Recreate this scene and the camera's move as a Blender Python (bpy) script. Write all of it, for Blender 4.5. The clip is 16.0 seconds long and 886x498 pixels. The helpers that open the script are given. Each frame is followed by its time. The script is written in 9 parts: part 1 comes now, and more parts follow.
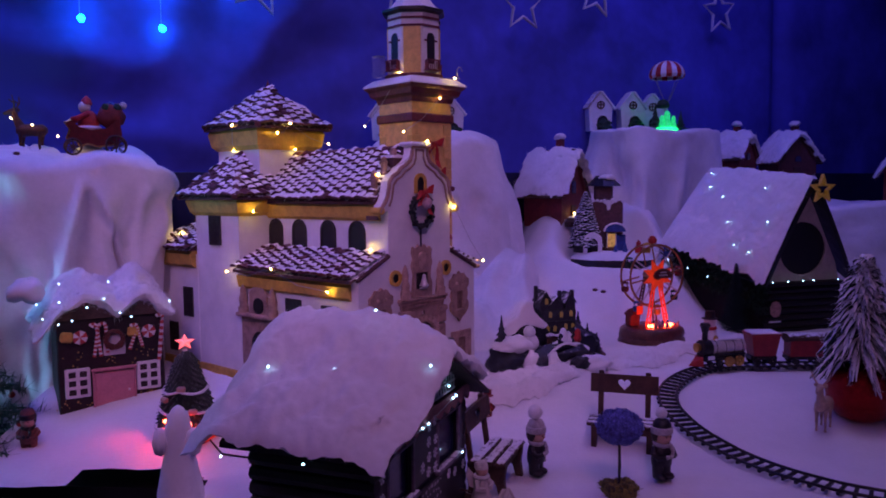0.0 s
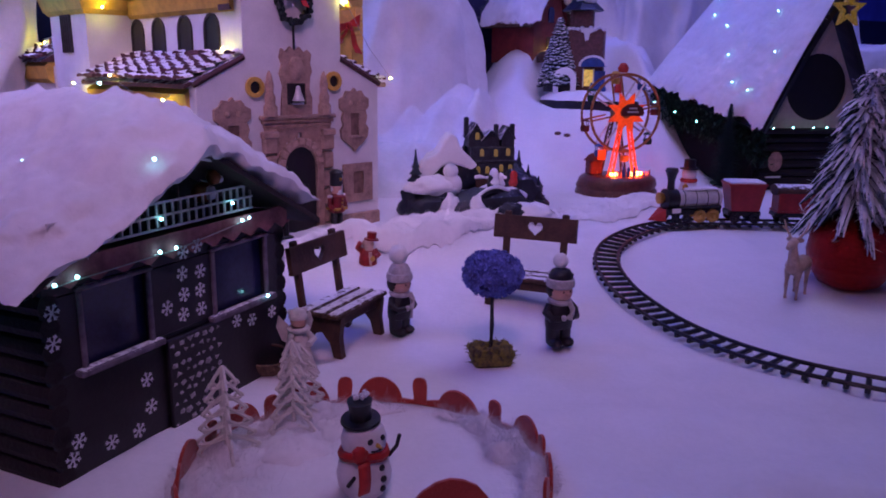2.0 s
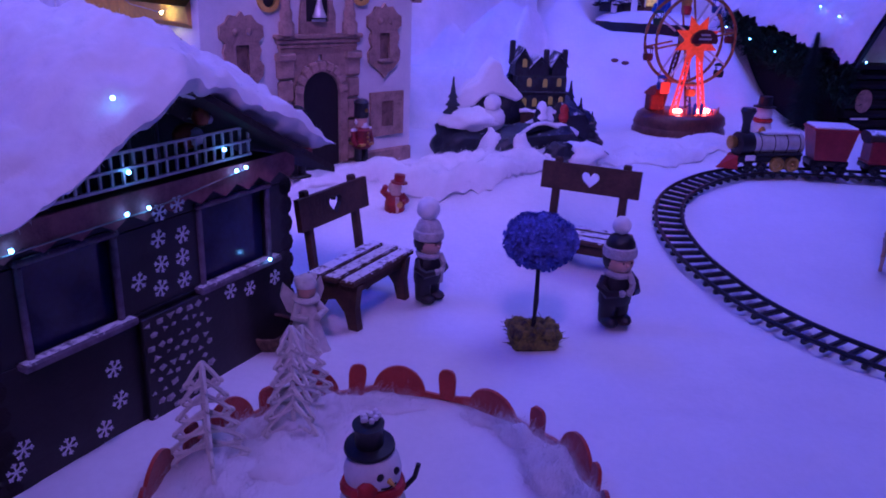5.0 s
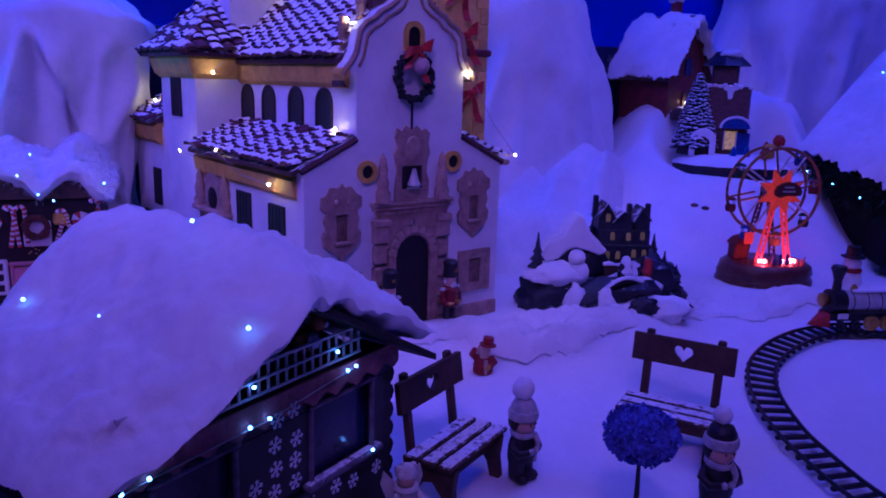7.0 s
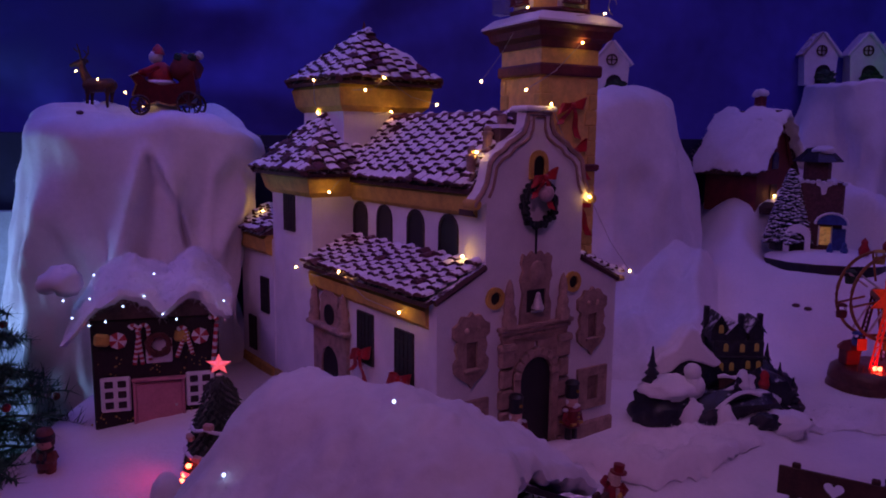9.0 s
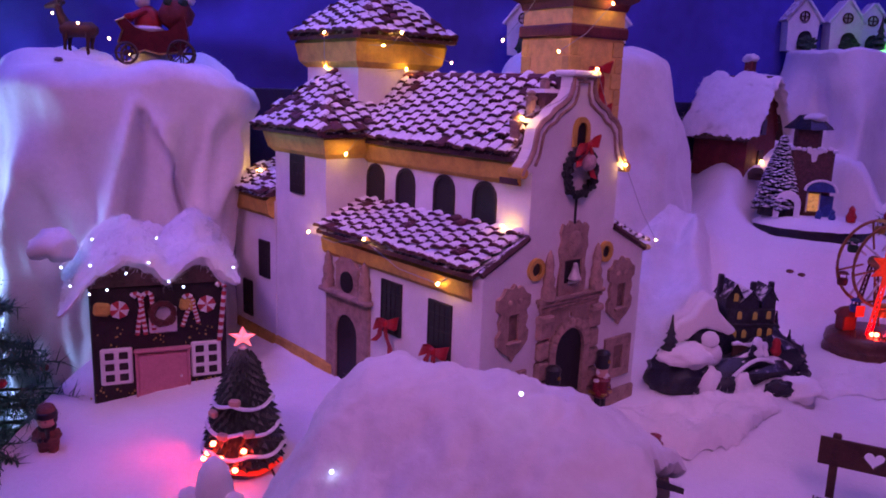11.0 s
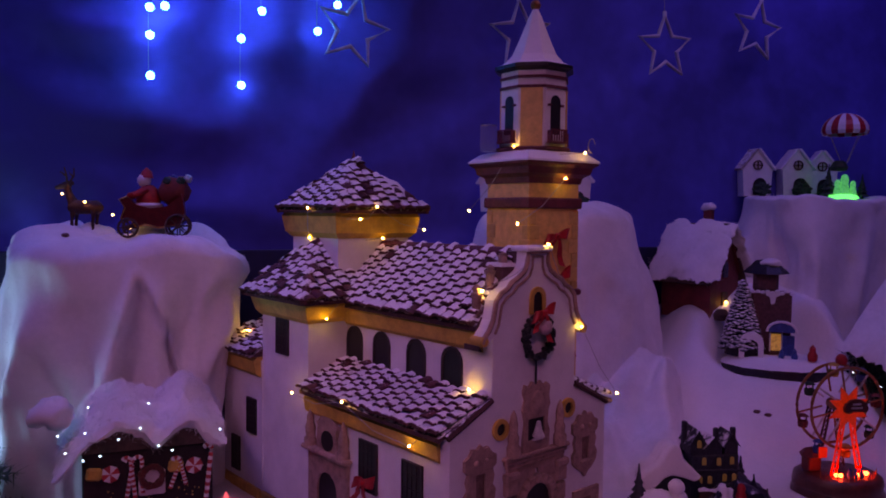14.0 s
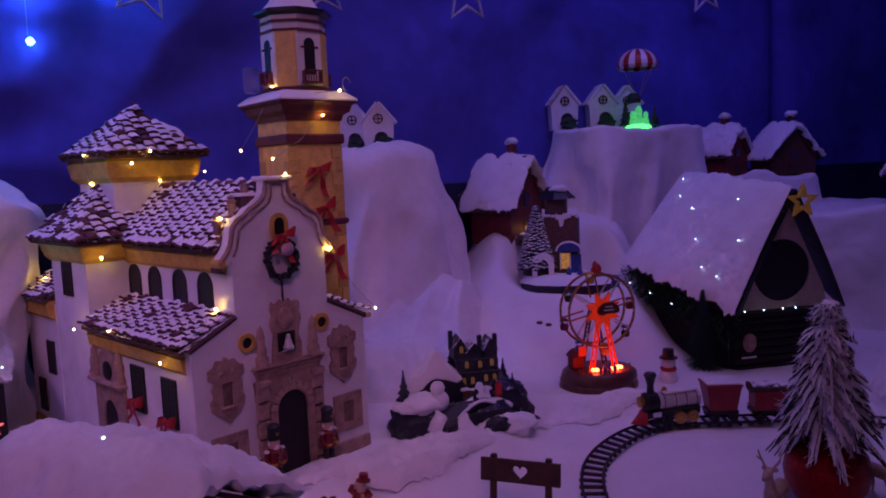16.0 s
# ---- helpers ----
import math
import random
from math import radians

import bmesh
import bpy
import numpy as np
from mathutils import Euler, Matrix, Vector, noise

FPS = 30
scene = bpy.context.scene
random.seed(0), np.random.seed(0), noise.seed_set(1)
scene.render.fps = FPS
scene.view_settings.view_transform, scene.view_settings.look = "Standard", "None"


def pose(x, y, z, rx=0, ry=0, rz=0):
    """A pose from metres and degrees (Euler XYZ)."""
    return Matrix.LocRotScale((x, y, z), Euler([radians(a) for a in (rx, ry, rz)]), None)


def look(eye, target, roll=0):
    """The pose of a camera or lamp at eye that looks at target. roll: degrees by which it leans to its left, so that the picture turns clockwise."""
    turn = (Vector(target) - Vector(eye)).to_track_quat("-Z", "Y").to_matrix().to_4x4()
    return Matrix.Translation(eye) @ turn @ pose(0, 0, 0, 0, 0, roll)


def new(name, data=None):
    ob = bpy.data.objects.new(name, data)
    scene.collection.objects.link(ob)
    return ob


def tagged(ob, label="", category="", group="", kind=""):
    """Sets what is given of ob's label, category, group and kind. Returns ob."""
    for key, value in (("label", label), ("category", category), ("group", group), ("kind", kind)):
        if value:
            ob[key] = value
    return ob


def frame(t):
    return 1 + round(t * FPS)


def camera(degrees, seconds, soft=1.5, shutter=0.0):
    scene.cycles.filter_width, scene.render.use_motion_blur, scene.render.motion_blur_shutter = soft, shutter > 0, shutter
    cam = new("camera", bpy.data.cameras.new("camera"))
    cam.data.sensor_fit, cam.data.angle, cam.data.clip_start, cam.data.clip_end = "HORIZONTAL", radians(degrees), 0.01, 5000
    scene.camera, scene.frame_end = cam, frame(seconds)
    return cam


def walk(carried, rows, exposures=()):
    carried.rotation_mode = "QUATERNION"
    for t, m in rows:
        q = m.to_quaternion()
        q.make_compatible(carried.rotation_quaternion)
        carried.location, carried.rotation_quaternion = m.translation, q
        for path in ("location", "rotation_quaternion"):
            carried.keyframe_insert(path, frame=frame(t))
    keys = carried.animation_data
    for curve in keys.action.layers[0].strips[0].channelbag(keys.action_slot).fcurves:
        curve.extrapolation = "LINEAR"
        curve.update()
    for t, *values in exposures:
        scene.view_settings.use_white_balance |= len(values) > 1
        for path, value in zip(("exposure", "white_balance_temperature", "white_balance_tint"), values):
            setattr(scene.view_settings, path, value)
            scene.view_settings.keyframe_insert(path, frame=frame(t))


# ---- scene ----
cam = camera(60.4, 16.0, 1.8)
METRES, EYE, TILT, LEAN, TURN = 2.0, 0.613, -4.5, 0.6, 0.0
ROWS = [
    (0.0, 0.0, 0.0, 0.0, 0.0, 0.0, 0.0),
    (0.5, 0.04, 0.0516, -0.0278, -3.23, 0.18, -0.56),
    (1.0, 0.0881, 0.1112, -0.0488, -3.27, -1.0, -0.47),
    (1.5, 0.1386, 0.1632, -0.06, -0.55, -4.88, -0.54),
    (2.0, 0.1674, 0.1957, -0.0719, 3.64, -8.78, -1.48),
    (2.5, 0.1572, 0.2136, -0.083, 5.72, -12.57, -2.52),
    (3.0, 0.13, 0.2366, -0.0848, 4.29, -16.1, -2.42),
    (5.5, 0.161, 0.2939, -0.0497, 7.76, -14.09, -3.24),
    (6.0, 0.1535, 0.2923, -0.0361, 9.04, -11.74, -3.32),
    (6.5, 0.1437, 0.2925, -0.0239, 10.08, -9.93, -3.26),
    (7.0, 0.1309, 0.2898, -0.0058, 11.21, -8.09, -3.06),
    (7.5, 0.1169, 0.2854, 0.0129, 12.58, -6.4, -2.8),
    (8.0, 0.0984, 0.2795, 0.0315, 13.29, -4.9, -2.65),
    (8.5, 0.0782, 0.2724, 0.0434, 13.69, -4.12, -2.61),
    (9.0, 0.0521, 0.2723, 0.051, 13.87, -4.01, -2.22),
    (11.5, -0.0649, 0.2798, 0.0658, 7.92, -7.81, -3.5),
    (12.0, -0.0753, 0.2755, 0.0798, 8.17, -7.48, -3.59),
    (12.5, -0.0727, 0.2656, 0.0876, 8.77, -5.85, -3.51),
    (13.0, -0.0593, 0.2511, 0.0952, 8.89, -3.4, -3.27),
    (13.5, -0.0357, 0.2329, 0.104, 8.9, 0.12, -2.86),
    (14.0, -0.0124, 0.2253, 0.1053, 8.38, 1.66, -1.88),
    (14.5, 0.014, 0.2269, 0.0909, 4.16, 1.72, -1.47),
    (15.0, 0.0551, 0.2168, 0.086, 2.12, 0.48, -0.62),
    (15.5, 0.1257, 0.1965, 0.0794, 2.15, -0.75, 0.84),
    (16.0, 0.1798, 0.1709, 0.0712, 2.95, -1.4, 1.55),
]
# stops, kelvin and tint through the clip, as its camera adapts to the changing stage light
LIGHT_LEVEL = [
    (0.0, 0.0, 6800, 4),
    (1.0, 0.32, 7500, -12),
    (2.0, 0.92, 6600, -40),
    (3.0, 0.82, 5600, -44),
    (5.5, 0.5, 4200, 32),
    (6.0, 0.15, 4200, 42),
    (7.0, -0.25, 4050, 42),
    (8.0, -0.6, 4150, 30),
    (8.5, -1.15, 6700, 74),
    (9.0, -1.05, 7300, 42),
    (11.5, 0.50, 7700, 54),
    (12.5, -0.05, 7800, 62),
    (13.5, -0.2, 7600, 30),
    (14.5, -1.08, 13000, 20),
    (15.0, 0.05, 15000, -20),
    (15.5, -0.15, 11300, -16),
    (16.0, -0.35, 8000, 20),
]
walk(cam, [(t, pose(0, 0, EYE, TILT, LEAN, TURN) @ pose(METRES * x, METRES * y, METRES * z, 90 + pitch, roll, yaw)) for t, x, y, z, yaw, pitch, roll in ROWS], LIGHT_LEVEL)
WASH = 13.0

random.seed(7)

# ---- light and air of the room ----
world = bpy.data.worlds.new("room_air")
world.use_nodes = True
world.node_tree.nodes["Background"].inputs[0].default_value = (0.02, 0.02, 0.06, 1)
world.node_tree.nodes["Background"].inputs[1].default_value = 0.05
scene.world = world


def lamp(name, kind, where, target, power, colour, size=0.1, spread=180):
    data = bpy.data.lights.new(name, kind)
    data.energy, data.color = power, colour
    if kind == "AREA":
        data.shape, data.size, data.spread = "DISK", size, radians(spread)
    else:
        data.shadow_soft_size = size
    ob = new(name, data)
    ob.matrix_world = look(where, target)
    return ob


# unseen washes without fixtures; front, side, blue and rear are added fills
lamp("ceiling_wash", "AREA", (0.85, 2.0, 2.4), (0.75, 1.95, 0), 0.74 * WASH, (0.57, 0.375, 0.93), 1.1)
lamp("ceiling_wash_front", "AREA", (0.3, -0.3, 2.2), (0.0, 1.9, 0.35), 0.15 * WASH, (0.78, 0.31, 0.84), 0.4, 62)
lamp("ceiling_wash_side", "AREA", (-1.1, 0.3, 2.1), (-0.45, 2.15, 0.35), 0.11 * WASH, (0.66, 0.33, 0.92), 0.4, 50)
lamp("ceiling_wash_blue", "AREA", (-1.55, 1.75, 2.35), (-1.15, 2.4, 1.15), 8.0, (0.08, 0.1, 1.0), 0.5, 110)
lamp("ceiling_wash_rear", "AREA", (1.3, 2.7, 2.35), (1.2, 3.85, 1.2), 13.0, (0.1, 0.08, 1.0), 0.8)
lamp("floor_lamp_cyan", "AREA", (-1.75, 1.72, 0.1), (-1.35, 2.15, 0.25), 10.0, (0.2, 0.5, 1.0), 0.25)
lamp("tree_lamp_glow", "AREA", (-0.665, 1.728, 0.115), (-0.79, 1.705, 0.035), 0.035, (1.0, 0.05, 0.09), 0.012, 75)


# ---- materials ----
def node(nt, kind, **sets):
    n = nt.nodes.new(kind)
    for k, v in sets.items():
        n.inputs[k].default_value = v
    return n


def mat(name, colour, rough=0.6, metal=0.0, vary=0.25, scale=25.0, fine=160.0, bump=0.15, dust=None, glow=None, alpha=None, sheen=0.0, tint=None, rnd=0.0):
    """A node material: two scales of variation, relief, and if dust is given, snow lying on faces that look up."""
    m = bpy.data.materials.new(name)
    m.use_nodes = True
    nt = m.node_tree
    b = nt.nodes["Principled BSDF"]
    lk = nt.links.new
    co = nt.nodes.new("ShaderNodeTexCoord").outputs["Object"]
    n1 = node(nt, "ShaderNodeTexNoise", Scale=scale, Detail=4.0, Roughness=0.6)
    n2 = node(nt, "ShaderNodeTexNoise", Scale=fine, Detail=3.0, Roughness=0.65)
    lk(co, n1.inputs["Vector"]), lk(co, n2.inputs["Vector"])
    mix = nt.nodes.new("ShaderNodeMix")
    mix.data_type = "RGBA"
    dark = tuple(c * (1 - vary) for c in colour[:3]) if tint is None else tint
    light = tuple(min(1, c * (1 + vary * 0.6)) for c in colour[:3])
    mix.inputs[6].default_value, mix.inputs[7].default_value = (*dark, 1), (*light, 1)
    add = node(nt, "ShaderNodeMath")
    add.operation = "ADD"
    half = node(nt, "ShaderNodeMath")
    half.operation = "MULTIPLY_ADD"
    half.inputs[1].default_value, half.inputs[2].default_value = 0.4, -0.2
    lk(n2.outputs[0], half.inputs[0]), lk(n1.outputs[0], add.inputs[0]), lk(half.outputs[0], add.inputs[1])
    ramp = node(nt, "ShaderNodeMapRange")
    ramp.inputs[1].default_value, ramp.inputs[2].default_value = 0.32, 0.68
    lk(add.outputs[0], ramp.inputs[0]), lk(ramp.outputs[0], mix.inputs[0])
    col = mix.outputs[2]
    if rnd:
        info = nt.nodes.new("ShaderNodeObjectInfo")
        hsv = nt.nodes.new("ShaderNodeHueSaturation")
        mr = node(nt, "ShaderNodeMapRange")
        mr.inputs[3].default_value, mr.inputs[4].default_value = 1 - rnd, 1 + rnd
        lk(info.outputs["Random"], mr.inputs[0]), lk(mr.outputs[0], hsv.inputs["Value"]), lk(col, hsv.inputs["Color"])
        col = hsv.outputs[0]
    if dust is not None:
        geo = nt.nodes.new("ShaderNodeNewGeometry")
        sep = nt.nodes.new("ShaderNodeSeparateXYZ")
        lk(geo.outputs["Normal"], sep.inputs[0])
        n3 = node(nt, "ShaderNodeTexNoise", Scale=dust[1], Detail=5.0, Roughness=0.7)
        lk(geo.outputs["Position"], n3.inputs["Vector"])
        s = node(nt, "ShaderNodeMath")
        s.operation = "MULTIPLY_ADD"
        s.inputs[1].default_value = 1.6
        lk(n3.outputs[0], s.inputs[0]), lk(sep.outputs[2], s.inputs[2])
        r2 = node(nt, "ShaderNodeMapRange")
        r2.inputs[1].default_value, r2.inputs[2].default_value = dust[0], dust[0] + 0.22
        lk(s.outputs[0], r2.inputs[0])
        mx = nt.nodes.new("ShaderNodeMix")
        mx.data_type = "RGBA"
        mx.inputs[7].default_value = (0.8, 0.8, 0.82, 1)
        lk(r2.outputs[0], mx.inputs[0]), lk(col, mx.inputs[6])
        col = mx.outputs[2]
    lk(col, b.inputs["Base Color"])
    b.inputs["Roughness"].default_value, b.inputs["Metallic"].default_value = rough, metal
    if sheen:
        b.inputs["Sheen Weight"].default_value, b.inputs["Sheen Roughness"].default_value = sheen, 0.5
    if bump:
        bp = node(nt, "ShaderNodeBump", Strength=bump, Distance=0.004)
        lk(n2.outputs[0], bp.inputs["Height"]), lk(bp.outputs[0], b.inputs["Normal"])
    if glow:
        b.inputs["Emission Color"].default_value, b.inputs["Emission Strength"].default_value = (*glow[:3], 1), glow[3]
    if alpha is not None:
        b.inputs["Transmission Weight"].default_value, b.inputs["IOR"].default_value = alpha, 1.15
    return m


SNOW = mat("snow_felt", (0.8, 0.8, 0.82), 0.95, vary=0.07, scale=5, fine=120, bump=0.25, sheen=0.3)
COTTON = mat("cotton_batting", (0.8, 0.79, 0.8), 1.0, vary=0.08, scale=12, fine=90, bump=0.2, sheen=0.3)
PLASTER = mat("white_plaster", (0.74, 0.72, 0.70), 0.85, vary=0.10, scale=16, fine=300, bump=0.15)
OCHRE = mat("ochre_paint", (0.58, 0.36, 0.07), 0.7, vary=0.25, scale=30, fine=200, bump=0.2)
ORANGE = mat("ochre_brick_paint", (0.68, 0.44, 0.13), 0.75, vary=0.2, scale=40, fine=240, bump=0.2, rnd=0.18)
MAROON = mat("maroon_paint", (0.13, 0.025, 0.035), 0.6, vary=0.3, scale=40, fine=250, bump=0.2)
TILE = mat("clay_roof_tile", (0.10, 0.026, 0.032), 0.7, vary=0.4, scale=60, fine=300, bump=0.2, dust=(1.86, 60.0), rnd=0.25)
TILESNOW = mat("snow_dusted_clay_tile", (0.12, 0.03, 0.04), 0.75, vary=0.35, scale=60, fine=300, bump=0.3, dust=(0.98, 70.0), rnd=0.2)
TILEBASE = mat("clay_roof_bed", (0.07, 0.025, 0.03), 0.8, vary=0.3, scale=60, fine=300, bump=0.3, dust=(1.6, 60.0))
STONE = mat("tan_stone", (0.38, 0.25, 0.19), 0.85, vary=0.35, scale=45, fine=260, bump=0.5)
DARK = mat("dark_opening", (0.012, 0.010, 0.012), 0.5, vary=0.3, scale=60, bump=0.1)
BARS = mat("dark_window_bars", (0.03, 0.022, 0.02), 0.6, vary=0.3, scale=60, bump=0.1)
WOOD = mat("dark_stained_wood", (0.07, 0.032, 0.018), 0.65, vary=0.45, scale=30, fine=220, bump=0.3)
WOODSNOW = mat("snow_dusted_dark_wood", (0.07, 0.032, 0.018), 0.7, vary=0.45, scale=30, fine=220, bump=0.3, dust=(1.55, 90.0))
LOG = mat("dark_log", (0.018, 0.012, 0.011), 0.75, vary=0.4, scale=25, fine=180, bump=0.5)
BLACKCARD = mat("black_card", (0.014, 0.012, 0.014), 0.42, vary=0.3, scale=30, bump=0.15)
RED = mat("red_ribbon", (0.42, 0.02, 0.02), 0.5, vary=0.3, scale=60, bump=0.2)
TRAINRED = mat("red_train_paint", (0.28, 0.02, 0.025), 0.4, vary=0.25, scale=50, bump=0.1)
DARKRESIN = mat("dark_blue_resin", (0.010, 0.013, 0.026), 0.4, vary=0.5, scale=70, bump=0.4)
REDWOOD = mat("red_painted_house", (0.17, 0.025, 0.02), 0.65, vary=0.3, scale=40, fine=240, bump=0.3)
FELTRED = mat("red_felt", (0.40, 0.04, 0.03), 0.95, vary=0.2, scale=40, fine=400, bump=0.5, sheen=0.4)
WHITE = mat("white_gloss", (0.75, 0.74, 0.72), 0.4, vary=0.08, scale=40, bump=0.05)
PINKDOOR = mat("pink_card", (0.55, 0.22, 0.26), 0.7, vary=0.12, scale=40, bump=0.1)
GREEN = mat("evergreen", (0.015, 0.05, 0.025), 0.7, vary=0.5, scale=60, bump=0.3)
GREENSNOW = mat("flocked_evergreen", (0.03, 0.055, 0.045), 0.8, vary=0.4, scale=60, bump=0.4, dust=(0.98, 40.0))
BRICKRESIN = mat("painted_brick_resin", (0.12, 0.05, 0.05), 0.5, vary=0.4, scale=90, bump=0.4, dust=(1.75, 60.0))
BLUE = mat("blue_resin", (0.03, 0.08, 0.30), 0.4, vary=0.3, scale=60, bump=0.2)
HYDRANGEA = mat("blue_flower_petal", (0.12, 0.14, 0.46), 0.8, vary=0.5, scale=80, bump=0.3, rnd=0.3)
MOSS = mat("dry_moss", (0.20, 0.17, 0.03), 0.9, vary=0.65, tint=(0.05, 0.045, 0.03), scale=90, bump=0.6)
BLACK = mat("black_plastic", (0.012, 0.012, 0.014), 0.4, vary=0.3, scale=60, bump=0.1)
SILVER = mat("silver_plastic", (0.6, 0.58, 0.55), 0.3, 0.25, vary=0.2, scale=60, bump=0.1)
GOLD = mat("gold_plastic", (0.55, 0.33, 0.08), 0.3, 0.8, vary=0.2, scale=60, bump=0.1)
COPPER = mat("copper_resin", (0.38, 0.16, 0.06), 0.35, 0.5, vary=0.3, scale=60, bump=0.15)
BROWNRESIN = mat("brown_resin", (0.10, 0.03, 0.022), 0.35, vary=0.4, scale=50, bump=0.3)
ORNAMENT = mat("red_glitter_ball", (0.34, 0.012, 0.012), 0.2, 0.85, vary=0.4, scale=120, fine=500, bump=0.6)
SKIN = mat("painted_face", (0.55, 0.32, 0.24), 0.5, vary=0.1, scale=60, bump=0.05)
NAVY = mat("dark_coat", (0.012, 0.010, 0.014), 0.45, vary=0.3, scale=60, bump=0.3)
GREYKNIT = mat("grey_knit", (0.45, 0.42, 0.42), 0.9, vary=0.2, scale=150, bump=0.6)
WALLBLUE = mat("blue_cloth_wall", (0.07, 0.08, 0.5), 0.85, vary=0.45, scale=1.6, fine=6, bump=0.25)
DADO = mat("dark_blue_board", (0.012, 0.014, 0.06), 0.7, vary=0.4, scale=3, fine=20, bump=0.2)
PALEBOARD = mat("pale_board", (0.42, 0.46, 0.52), 0.6, vary=0.25, scale=5, bump=0.1)
ROOM = mat("dark_room", (0.04, 0.035, 0.07), 0.9, vary=0.2, scale=2, bump=0.1)
WARM = mat("warm_bulb", (1, 0.8, 0.4), 0.4, vary=0, bump=0, glow=(1.0, 0.68, 0.12, 150))
WARMDIM = mat("dim_warm_bulb", (1, 0.8, 0.4), 0.4, vary=0, bump=0, glow=(1.0, 0.66, 0.16, 40))
BEIGE = mat("beige_resin", (0.5, 0.36, 0.26), 0.5, vary=0.25, scale=90, bump=0.1)
ROCKSNOW = mat("snow_patched_rock", (0.010, 0.013, 0.026), 0.4, vary=0.5, scale=70, bump=0.4, dust=(1.80, 30.0))
ROOFSNOW = mat("snow_patched_roof", (0.012, 0.014, 0.024), 0.5, vary=0.4, scale=70, bump=0.3, dust=(1.28, 60.0))
COLD = mat("cold_bulb", (0.8, 0.9, 1), 0.4, vary=0, bump=0, glow=(0.36, 0.66, 1.0, 9))
BLUEBULB = mat("blue_bulb", (0.3, 0.5, 1), 0.4, vary=0, bump=0, glow=(0.0, 0.26, 1.0, 80))
REDBULB = mat("red_bulb", (1, 0.2, 0.1), 0.4, vary=0, bump=0, glow=(1.0, 0.05, 0.02, 60))
REDGLOW = mat("red_lit_plastic", (0.7, 0.06, 0.02), 0.4, vary=0.3, scale=60, bump=0.1, glow=(1.0, 0.03, 0.006, 0.5))
GREENGLOW = mat("green_lit_globe", (0.2, 0.8, 0.4), 0.2, vary=0.3, scale=60, bump=0.1, glow=(0.01, 1.0, 0.22, 2.2))
YELLOWPANE = mat("lit_pane", (0.45, 0.32, 0.09), 0.4, vary=0.3, scale=60, bump=0.1, glow=(1.0, 0.65, 0.1, 0.03))
WIRE = mat("clear_wire", (0.4, 0.38, 0.34), 0.3, vary=0.1, scale=60, bump=0)
PANEBLUE = mat("dark_blue_pane", (0.02, 0.02, 0.07), 0.15, vary=0.4, scale=20, bump=0.05)


